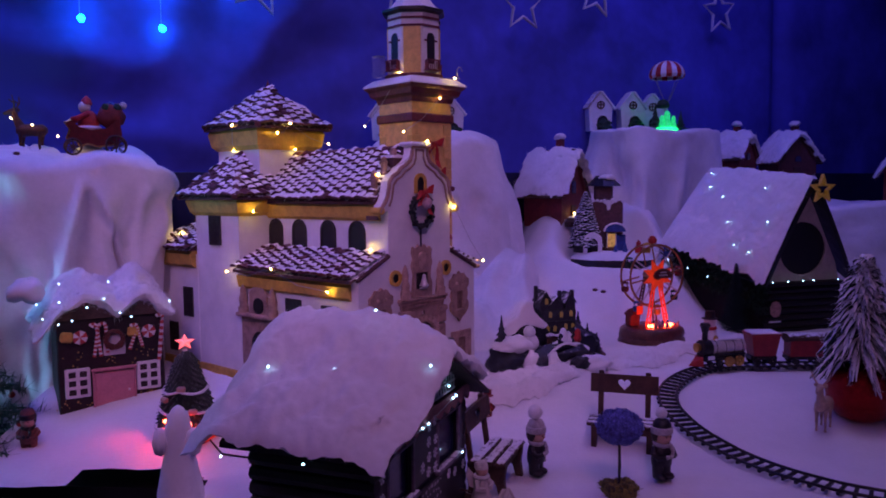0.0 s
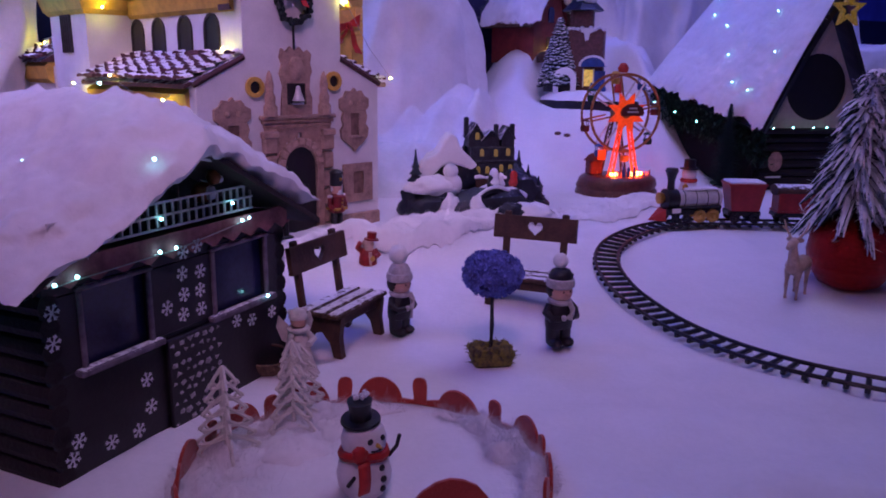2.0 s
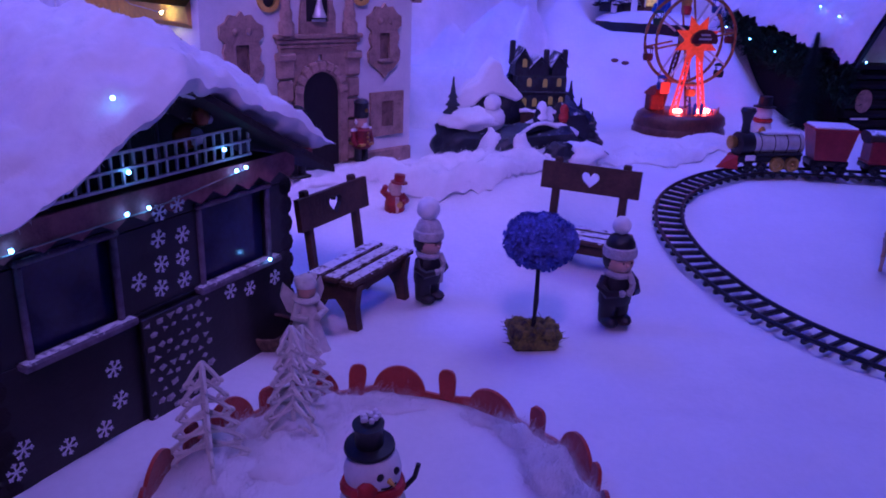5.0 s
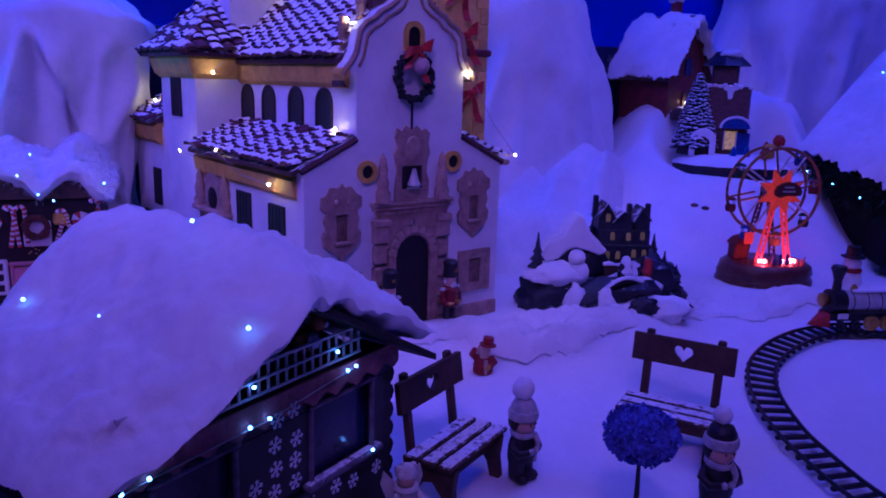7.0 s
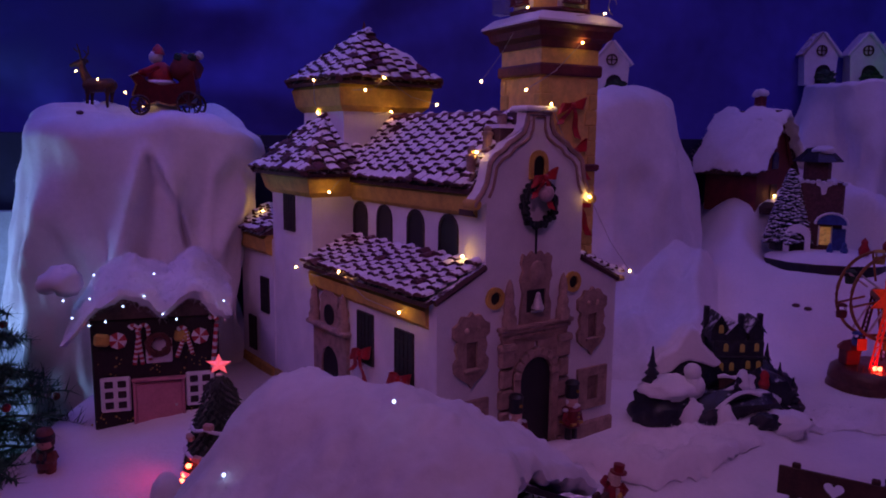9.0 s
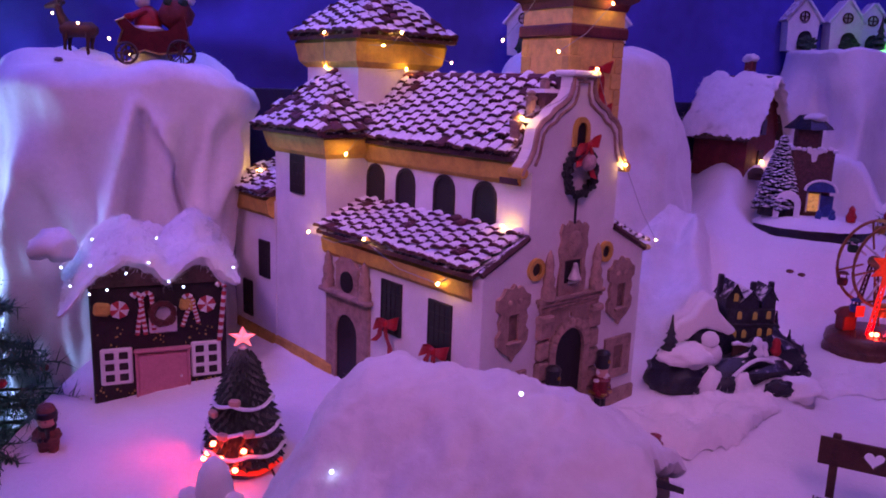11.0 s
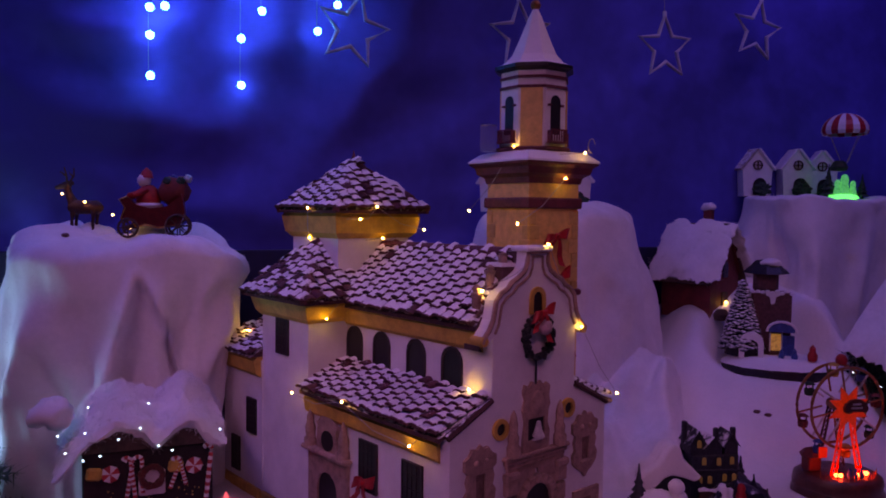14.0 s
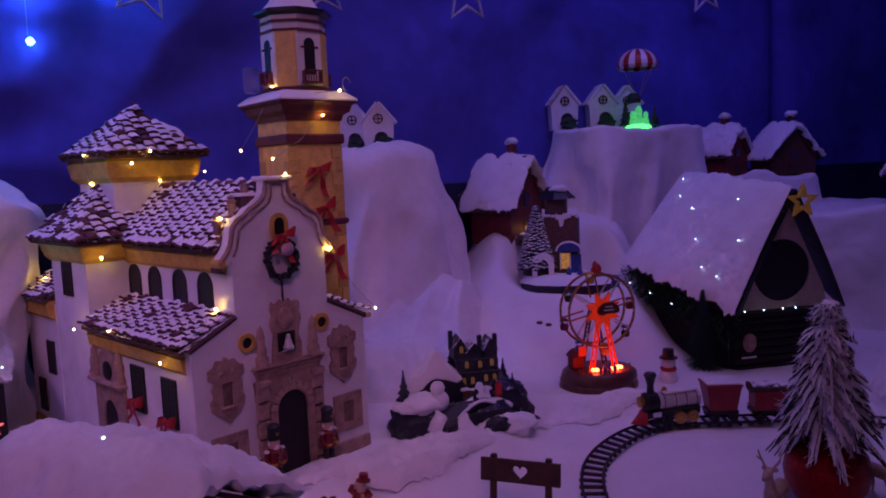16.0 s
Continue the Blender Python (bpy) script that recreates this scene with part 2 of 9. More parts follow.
# ---- mesh building ----
class Mesh:
    """Collects vertices and faces; made() links them as one mesh object."""

    def __init__(self):
        self.v, self.f, self.mi, self.slot = [], [], [], 0

    def put(self, verts, faces, m=None):
        o = len(self.v)
        self.v += [tuple(m @ Vector(p)) if m is not None else tuple(p) for p in verts]
        self.f += [tuple(i + o for i in f) for f in faces]
        self.mi += [self.slot] * len(faces)
        return self

    def box(self, sx, sy, sz, at=(0, 0, 0), m=None, ch=0.0):
        """A box centred at a place, its edges chamfered by ch."""
        hx, hy, hz = sx / 2, sy / 2, sz / 2
        base = Matrix.Translation(at) if m is None else m @ Matrix.Translation(at)
        if ch <= 0:
            v = [(x, y, z) for x in (-hx, hx) for y in (-hy, hy) for z in (-hz, hz)]
            return self.put(v, [(0, 1, 3, 2), (4, 6, 7, 5), (0, 4, 5, 1), (2, 3, 7, 6), (0, 2, 6, 4), (1, 5, 7, 3)], base)
        ch = min(ch, hx * 0.9, hy * 0.9, hz * 0.9)
        v, n = [], {}
        for a in (-1, 1):
            for b in (-1, 1):
                for c in (-1, 1):
                    for k in range(3):
                        n[a, b, c, k] = len(v)
                        v.append((a * (hx - (k != 0) * ch), b * (hy - (k != 1) * ch), c * (hz - (k != 2) * ch)))
        f = []
        for s in (-1, 1):
            q = [(-1, -1), (1, -1), (1, 1), (-1, 1)][::s]
            f.append(tuple(n[s, a, b, 0] for a, b in q))
            f.append(tuple(n[b, s, a, 1] for a, b in q))
            f.append(tuple(n[a, b, s, 2] for a, b in q))
        for s in (-1, 1):
            for t in (-1, 1):
                f.append((n[-1, s, t, 1], n[1, s, t, 1], n[1, s, t, 2], n[-1, s, t, 2])[:: s * t])
                f.append((n[s, -1, t, 2], n[s, 1, t, 2], n[s, 1, t, 0], n[s, -1, t, 0])[:: s * t])
                f.append((n[s, t, -1, 0], n[s, t, 1, 0], n[s, t, 1, 1], n[s, t, -1, 1])[:: s * t])
                for c in (-1, 1):
                    f.append((n[s, t, c, 0], n[s, t, c, 1], n[s, t, c, 2])[:: s * t * c])
        return self.put(v, f, base)

    def prism(self, outline, depth, m=None):
        """An outline in x and z, from y = 0 to y = depth."""
        n = len(outline)
        v = [(x, 0, z) for x, z in outline] + [(x, depth, z) for x, z in outline]
        f = [tuple(range(n)), tuple(range(2 * n - 1, n - 1, -1))]
        f += [(i, n + i, n + (i + 1) % n, (i + 1) % n) for i in range(n)]
        return self.put(v, f, m)

    def lathe(self, profile, m=None, seg=16, a0=0.0):
        """A profile of (radius, height), turned about z."""
        v, f = [], []
        for r, z in profile:
            v += [(max(r, 1e-5) * math.cos(a0 + math.tau * k / seg), max(r, 1e-5) * math.sin(a0 + math.tau * k / seg), z) for k in range(seg)]
        for i in range(len(profile) - 1):
            f += [(i * seg + k, i * seg + (k + 1) % seg, (i + 1) * seg + (k + 1) % seg, (i + 1) * seg + k) for k in range(seg)]
        f += [tuple(range(seg))[::-1], tuple(range((len(profile) - 1) * seg, len(profile) * seg))]
        return self.put(v, f, m)

    def ball(self, r, at=(0, 0, 0), m=None, seg=12, sq=(1, 1, 1)):
        rings = max(4, seg // 2)
        prof = [(r * math.sin(math.pi * i / rings), -r * math.cos(math.pi * i / rings)) for i in range(rings + 1)]
        base = Matrix.Translation(at) @ Matrix.Diagonal((*sq, 1))
        return self.lathe(prof, base if m is None else m @ base, seg)

    def tube(self, path, r, m=None, seg=8, closed=False):
        """A round rod along a path; r may be a list."""
        p = [Vector(q) for q in path]
        n = len(p)
        v, f = [], []
        for i in range(n):
            a, b = (p[i - 1], p[(i + 1) % n]) if closed else (p[max(i - 1, 0)], p[min(i + 1, n - 1)])
            d = (b - a).normalized()
            side = d.cross(Vector((0, 0, 1)))
            side = side.normalized() if side.length > 1e-3 else Vector((1, 0, 0))
            up = side.cross(d)
            rr = r[i] if isinstance(r, (list, tuple)) else r
            v += [tuple(p[i] + side * rr * math.cos(math.tau * k / seg) + up * rr * math.sin(math.tau * k / seg)) for k in range(seg)]
        for i in range(n if closed else n - 1):
            j = (i + 1) % n
            f += [(i * seg + k, i * seg + (k + 1) % seg, j * seg + (k + 1) % seg, j * seg + k) for k in range(seg)]
        if not closed:
            f += [tuple(range(seg))[::-1], tuple(range((n - 1) * seg, n * seg))]
        return self.put(v, f, m)

    def sheet(self, fn, nu, nv, m=None, close_u=False):
        """A grid of points fn(u, v), u and v from 0 to 1."""
        v = [fn(i / (nu - (0 if close_u else 1)), j / (nv - 1)) for i in range(nu) for j in range(nv)]
        f = [(i * nv + j, ((i + 1) % nu) * nv + j, ((i + 1) % nu) * nv + j + 1, i * nv + j + 1) for i in range(nu if close_u else nu - 1) for j in range(nv - 1)]
        return self.put(v, f, m)

    def data(self, name, mats, smooth=False):
        me = bpy.data.meshes.new(name)
        me.from_pydata(self.v, [], self.f)
        for q in mats if isinstance(mats, (list, tuple)) else [mats]:
            me.materials.append(q)
        me.polygons.foreach_set("material_index", self.mi)
        bm = bmesh.new()
        bm.from_mesh(me)
        bmesh.ops.recalc_face_normals(bm, faces=bm.faces)
        bm.to_mesh(me)
        bm.free()
        if smooth:
            me.polygons.foreach_set("use_smooth", [True] * len(me.polygons))
            if smooth != "all":
                me.set_sharp_from_angle(angle=radians(42))
        me.update()
        return me

    def made(self, name, mats, parent=None, smooth=False, m=None, label=""):
        ob = new(name, self.data(name, mats, smooth))
        if parent is not None:
            ob.parent = parent
        if m is not None:
            ob.matrix_basis = m
        return tagged(ob, label)


def thing(name, m, label, category, group="", kind=""):
    ob = new(name)
    ob.empty_display_size = 0.02
    ob.matrix_basis = m
    return tagged(ob, label, category, group, kind)


def share(name, me, parent, m, label=""):
    ob = new(name, me)
    ob.parent, ob.matrix_basis = parent, m
    return tagged(ob, label)


def smooth01(a, b, x):
    t = min(1, max(0, (x - a) / (b - a)))
    return t * t * (3 - 2 * t)


def nz(x, y, z, s):
    return noise.noise(Vector((x * s, y * s, z * s)))


def fbm(x, y, z, s):
    return nz(x, y, z, s) + 0.5 * nz(x, y, z, 2.1 * s) + 0.25 * nz(x, y, z, 4.3 * s)


def cushion(base, thick, nu, nv, seed=0.0, fine=0.006, sink=0.006, p=7):
    """A closed pad: base(u, v) gives the underside, thick(u, v) its height; edges are rounded over."""
    def fn(u, v):
        top = v < 0.5
        k = v / 0.5 if top else (1 - v) / 0.5
        r = math.sqrt(max(0, (1 - abs(2 * u - 1) ** p) * (1 - abs(2 * k - 1) ** p)))
        x, y, z = base(u, k)
        z += thick(u, k) * (0.35 + 0.65 * r) if top and r > 0 else (thick(u, k) * 0.35 * (1 - r) - sink * r)
        w, q = fine * fbm(x + seed, y, z, 22), 0.4 * fine * nz(x + seed, y, z, 75)
        return (x + w, y + 0.8 * w - q, z + w + q)

    return Mesh().sheet(fn, nu, nv)


def fibres(src, count, length, parent, seed=1, width=0.0005, m=None, mt=None, upper=False):
    """Loose cotton fibres standing off a surface."""
    rg, out = random.Random(seed), Mesh()
    vs = [Vector(p) for p in src.v]
    tris, acc, total = [], [], 0.0
    for f in src.f:
        for k in range(1, len(f) - 1):
            n = (vs[f[k]] - vs[f[0]]).cross(vs[f[k + 1]] - vs[f[0]])
            if n.length > 1e-10:
                total += n.length
                tris.append((f[0], f[k], f[k + 1])), acc.append(total)
    for t in rg.choices(tris, cum_weights=acc, k=count):
        a, b = sorted((rg.random(), rg.random()))
        p = vs[t[0]] * a + vs[t[1]] * (b - a) + vs[t[2]] * (1 - b)
        n = (vs[t[1]] - vs[t[0]]).cross(vs[t[2]] - vs[t[0]]).normalized()
        d = Vector((rg.gauss(0, 1), rg.gauss(0, 1), rg.gauss(0, 1))).normalized()
        if n.dot(Vector((0, 0, 1))) < -0.3 and upper:
            n = -n
        L = 0.8 * length * rg.uniform(0.4, 1.2)
        q = p + (n * 0.45 + d * 0.6) * L * 0.5
        e = q + (d + n * rg.uniform(-0.4, 0.3)) * L * 0.5
        s = (e - p).cross(Vector((0.3, 0.8, 0.5))).normalized() * width * 0.5
        o = len(out.v)
        out.v += [tuple(p - s), tuple(p + s), tuple(q + s), tuple(q - s), tuple(e)]
        out.f += [(o, o + 1, o + 2, o + 3), (o + 3, o + 2, o + 4)]
        out.mi += [0, 0]
    me = bpy.data.meshes.new("fuzz")
    me.from_pydata(out.v, [], out.f)
    me.materials.append(mt or COTTON)
    me.polygons.foreach_set("use_smooth", [True] * len(me.polygons))
    ob = new("fuzz", me)
    ob.parent = parent
    if m is not None:
        ob.matrix_basis = m
    return tagged(ob, kind="stuff")


# ---- the setting ----
DRIFTS = [  # lines of the cotton folds on the ground: height, then the line
    (0.026, [(-0.12, 1.76), (-0.03, 1.83), (0.03, 1.868), (0.10, 1.870), (0.18, 1.866), (0.26, 1.91), (0.32, 2.00)]),
    (0.016, [(0.10, 1.95), (0.20, 1.965), (0.27, 2.01), (0.36, 2.07)]),
    (0.014, [(0.33, 2.05), (0.40, 2.12), (0.47, 2.165), (0.55, 2.20), (0.62, 2.225), (0.70, 2.265), (0.82, 2.285)]),
    (0.007, [(0.50, 1.22), (0.62, 1.26), (0.74, 1.23)]),
    (0.006, [(0.40, 1.32), (0.52, 1.36), (0.60, 1.35)]),
    (0.007, [(0.72, 2.08), (0.82, 2.05), (0.92, 2.06)]),
    (0.008, [(0.55, 1.08), (0.68, 1.12), (0.85, 1.08), (0.98, 1.12)]),
    (0.007, [(0.60, 1.40), (0.70, 1.36), (0.80, 1.31)]),
    (0.006, [(0.30, 1.30), (0.42, 1.27), (0.52, 1.29)]),
    (0.006, [(0.42, 1.60), (0.48, 1.66), (0.52, 1.72)]),
    (0.007, [(-0.30, 1.30), (-0.20, 1.42), (-0.12, 1.45)]),
]


def drift(x, y):
    """Soft folds of the cotton: steep towards the front, long behind."""
    if y > 2.45 or y < 1.1:
        return 0.0
    z = 0.0
    for h, line in DRIFTS:
        best, sd, end = 9.0, 0.0, 1.0
        n = len(line) - 1
        for k in range(n):
            (ax, ay), (bx, by) = line[k], line[k + 1]
            dx, dy = bx - ax, by - ay
            t = ((x - ax) * dx + (y - ay) * dy) / (dx * dx + dy * dy)
            tc = min(1, max(0, t))
            d = math.hypot(x - ax - tc * dx, y - ay - tc * dy)
            if d < best:
                best, sd = d, dx * (y - ay) - dy * (x - ax)
                end = smooth01(0, 0.25, min(k + tc, n - k - tc) / n * 2)
        w = (0.016 if sd < 0 else 0.050) * (1 + 0.5 * nz(x, y, h * 90, 12)) * (1 if h > 0.01 else 1.6)
        z = max(z, h * end * (1 + 0.6 * nz(x, y, h * 50, 16)) * math.exp(-((best / w) ** 2)))
    return z


def ground_z(x, y):
    r = smooth01(0.34, 0.50, x)
    z = 0.011 + 0.094 * (1 - r) * smooth01(1.5, 2.06, y) + 0.068 * r * smooth01(1.5, 2.25, y)
    z += 0.042 * r * smooth01(2.22, 2.34, y)
    hill = smooth01(2.42, 3.05, y) * smooth01(0.10, 0.42, x) * (1 - smooth01(0.80, 1.02, x))
    z += hill * (0.36 + 0.10 * (0.5 - abs(nz(x + 0.5 * y, 0.5 * y, 2, 7))) + 0.015 * nz(x, y, 5, 15))
    z += 0.05 * smooth01(2.9, 3.3, y) + drift(x, y)
    flat = 1 - smooth01(0.13, 0.24, math.hypot(x - 0.632, (y - 2.84) * 1.3))
    z += flat * (0.322 - z)
    calm = smooth01(0.30, 0.42, math.hypot(x - 0.21, y - 1.09)) * smooth01(0.5, 0.62, math.hypot(x - 1.03, y - 1.78))
    return z + (0.002 + 0.004 * calm) * fbm(x, y, 0, 7) + 0.0008 * fbm(x, y, 3, 40) - 0.002 * calm * max(0, nz(x, 2 * y, 8, 11))


def wall_y(x):
    """Line of the oblique cloth wall behind the display."""
    return 3.045 + 0.57 * x


def on_table(x, y):
    if y > wall_y(x) - 0.02:
        return False
    if x < -0.5:
        if y < 1.6 - 1.2 * max(0, x + 0.62) ** 1.5 and x < -0.5 and not (x < -0.78 and y > 1.52 + 0.0 * x and x > -0.98):
            return False
        return x > -1.04 + 0.02 * nz(x, y, 0, 8)
    return True


BOARD = [(-0.42, 0.56), (2.72, 0.56), (2.72, 3.76), (1.28, 3.76), (-0.42, 2.79), (-1.03, 2.44), (-1.03, 1.66), (-0.42, 1.60)]


def build_ground():
    nx, ny, x0, y0, st = 304, 259, -1.06, 0.55, 0.0125
    m, ids = Mesh(), {}
    for i in range(nx):
        for j in range(ny):
            x, y = x0 + i * st, y0 + j * st
            ids[i, j] = len(m.v)
            m.v.append((x, y, ground_z(x, y)))
    for i in range(nx - 1):
        for j in range(ny - 1):
            if on_table(x0 + (i + 0.5) * st, y0 + (j + 0.5) * st):
                m.f.append((ids[i, j], ids[i + 1, j], ids[i + 1, j + 1], ids[i, j + 1]))
                m.mi.append(0)
    g = m.made("ground", SNOW, smooth="all")
    tagged(g, "white snow blanket of cotton felt covering the display table", "snow", kind="structure")
    t = Mesh()
    for k, z in enumerate((-0.065, -0.035)):
        t.v += [(x, y, z) for x, y in BOARD]
        t.f.append(tuple(range(8 * k, 8 * k + 8)) if k else tuple(range(7, -1, -1)))
        t.mi.append(0)
    for k in range(8):
        t.f.append((k, (k + 1) % 8, 8 + (k + 1) % 8, 8 + k))
        t.mi.append(0)
    for x, y in ((-0.36, 0.62), (1.2, 0.62), (2.6, 0.62), (-0.95, 1.72), (-0.36, 2.7), (1.2, 3.55), (2.6, 3.7)):
        t.box(0.06, 0.06, 0.74, (x, y, -0.435), ch=0.004)
    tagged(t.made("table", BLACKCARD), "dark display table under the snow blanket", "table", kind="structure")


build_ground()
def wall_at(u, v):
    x, z = -3.2 + 7.2 * u, -0.8 + 3.3 * v
    out = 0.010 * math.sin(34 * u) + 0.012 * nz(9 * u, 2 * v, 0, 2) - 0.05 * math.exp(-(((x - 1.79) / 0.05) ** 2))
    out += 0.065 * (0.35 - abs(nz(1.3 * x - 0.9 * z, 2.2 * z + 0.4 * x, 5, 2.2))) * smooth01(0.3, -0.6, x)
    return (x + 0.495 * out, wall_y(x) - 0.869 * out, z)


TURNED = 29.7
wall = Mesh()
wall.sheet(wall_at, 320, 110)
tagged(wall.made("wall_north", WALLBLUE, smooth="all"), "deep blue cloth backdrop wall with soft folds and wrinkles", "wall", kind="structure")
tagged(Mesh().box(8.4, 0.03, 1.478, (0, 0, 0), ch=0.003).made("wall_north_base", DADO, None, False, pose(0.4, wall_y(0.4) - 0.036, -0.061, 0, 0, TURNED)), "dark blue board along the foot of the cloth wall", "wall", kind="structure")
tagged(Mesh().box(1.5, 0.02, 1.28, (0, 0, 0), ch=0.003).made("wall_north_panel", PALEBOARD, None, False, pose(-1.86, wall_y(-1.86) - 0.068, -0.16, 0, 0, TURNED)), "pale board standing against the foot of the wall", "board", kind="structure")
tagged(Mesh().box(8.6, 0.1, 3.4).made("wall_north_core", WALLBLUE, None, False, pose(0.4, wall_y(0.4) + 0.13, 0.85, 0, 0, TURNED)), "plain dark blue room wall", "wall", kind="structure")
for nm, sx, sy, sz, at in (("wall_west", 0.1, 3.6, 3.4, (-3.25, -0.4, 0.85)), ("wall_east", 0.1, 7.6, 3.4, (4.05, 1.6, 0.85)), ("wall_south", 7.4, 0.1, 3.4, (0.4, -2.2, 0.85))):
    tagged(Mesh().box(sx, sy, sz, at).made(nm, WALLBLUE if "south" not in nm else ROOM), "plain dark blue room wall", "wall", kind="structure")
tagged(Mesh().box(7.4, 7.7, 0.1, (0.4, 1.6, 2.56)).made("ceiling", ROOM), "dark ceiling of the room", "ceiling", kind="structure")
FLOORMAT = mat("pale_floor", (0.35, 0.38, 0.42), 0.5, vary=0.2, scale=3, bump=0.1)
tagged(Mesh().box(7.4, 7.7, 0.1, (0.4, 1.6, -0.86)).made("floor", FLOORMAT), "pale room floor beside the display table", "floor", kind="structure")


def drape(name, x0, x1, y0, y1, top, bottom, label, folds=0.03, seed=0.0, bulge=0.05, round_r=0.12, taper=0.06, lumps=0.03, p=3.2, turn=0.0, crease=None, hairs=5000):
    """Cotton batting thrown over a box: rounded top edges and soft hanging folds."""
    cx, cy, hx, hy = (x0 + x1) / 2, (y0 + y1) / 2, (x1 - x0) / 2, (y1 - y0) / 2
    ct, sn = math.cos(radians(turn)), math.sin(radians(turn))

    def fn(u, v):
        a = math.tau * u
        c, s = math.cos(a), math.sin(a)
        k = (abs(c) ** p + abs(s) ** p) ** (-1 / p)
        px, py = c * k, s * k
        low = min(hx, hy)
        sag = lumps * fbm(px * 0.7 + seed, py * 0.7, 1.0, 1.5)
        if v < 0.35:
            q = v / 0.35
            rr = q * (1 - round_r)
            z = top + sag * q
        elif v < 0.5:
            q = (v - 0.35) / 0.15 * math.pi / 2
            rr = 1 - round_r + round_r * math.sin(q)
            z = top - round_r * low * (1 - math.cos(q)) + sag
        else:
            q = (v - 0.5) / 0.5
            c2, s2 = math.cos(a + 0.5 * q), math.sin(a + 0.5 * q)
            tent = 0.5 - 1.6 * abs(nz(1.5 * c2 + seed, 1.5 * s2, 1.3 * q, 1)) + 0.5 * (0.4 - abs(nz(2.8 * c + seed, 2.8 * s, 2.6 * q, 1))) + 0.12 * nz(8 * c, 8 * s + seed, 6 * q, 1)
            f = folds * tent
            rr = 1 + (f * smooth01(0, 0.3, q) + taper * q) / low + bulge * math.sin(math.pi * min(1, q * 1.5)) * (0.35 + nz(1.6 * c + seed, 1.6 * s, 2 * q, 1))
            z = top - round_r * low + sag * (1 - q) - q * (top - round_r * low - bottom)
        w = 0.010 * fbm(px * rr * hx * 3 + seed, py * rr * hy * 3, z * 3, 3)
        lx, ly = px * rr * hx + w, py * rr * hy + w
        if crease:
            dx, dy = crease(lx, z)
            lx, ly = lx + dx * smooth01(0.2, 0.9, px), ly - dy * smooth01(0.2, -0.5, py)
        return (cx + lx * ct - ly * sn, cy + lx * sn + ly * ct, z + w)

    m = Mesh().sheet(fn, 240, 100, close_u=True)
    ob = tagged(m.made(name, COTTON, smooth="all"), label, "cotton snow")
    fibres(m, hairs, 0.022, ob, int(seed * 10), 0.0006)
    return ob


def tent_folds(x, z):
    """The batting pulled into a tent on the mountain's face, and its ragged lip on one flank."""
    low = smooth01(0.66, 0.60, z) * smooth01(0.12, 0.32, z)
    drop = 0.64 - z
    a, b = 0.03 - 0.24 * drop, 0.03 + 0.56 * drop
    inside = smooth01(a - 0.012, a + 0.012, x) * smooth01(b + 0.010, b - 0.010, x)
    ridge = math.exp(-(((x - a) / 0.014) ** 2)) + 1.2 * math.exp(-(((x - b) / 0.012) ** 2))
    third = 0.17 + 0.15 * (0.60 - z)
    ridge += 0.7 * math.exp(-(((x - third) / 0.014) ** 2))
    lip = 0.045 * math.exp(-(((z - 0.645) / 0.05) ** 2)) * (1 + 0.8 * nz(z, 0.3, 2.0, 30)) - 0.05 * smooth01(0.58, 0.40, z)
    return lip, low * (0.026 * ridge - 0.045 * inside)


drape("cotton_mountain", -1.338, -0.828, 2.047, 2.377, 0.722, -0.35, "tall cotton batting snow mountain with hanging folds", 0.075, 3.6, 0.10, 0.28, -0.03, 0.05, 2.8, TURNED, tent_folds, 12000)
drape("cotton_peak", -0.270, 0.220, 2.690, 2.970, 0.81, 0.0, "rounded cotton snow peak behind the church tower", 0.045, 7.7, 0.08, 0.5, 0.06, 0.04, 2.3, 20)
drape("cotton_plateau", 0.650, 1.220, 3.207, 3.537, 0.852, 0.0, "large cotton covered plateau carrying little birdhouses", 0.05, 1.4, 0.03, 0.08, 0.02, 0.015, 4.5, TURNED)
drape("cotton_terrace", 1.42, 2.4, 3.0, 3.6, 0.53, 0.0, "low cotton covered terrace carrying a red cottage", 0.04, 9.3, 0.03, 0.08, 0.03)
drape("cotton_shelf", 1.26, 1.72, 3.4, 3.75, 0.66, 0.0, "cotton covered shelf carrying two small cottages", 0.03, 5.3, 0.03, 0.10, 0.02)
drape("cotton_mound", 1.36, 1.6, 2.18, 2.36, 0.22, 0.05, "small rounded cotton snow mound beside the track", 0.02, 4.3, 0.03, 0.5, 0.03)


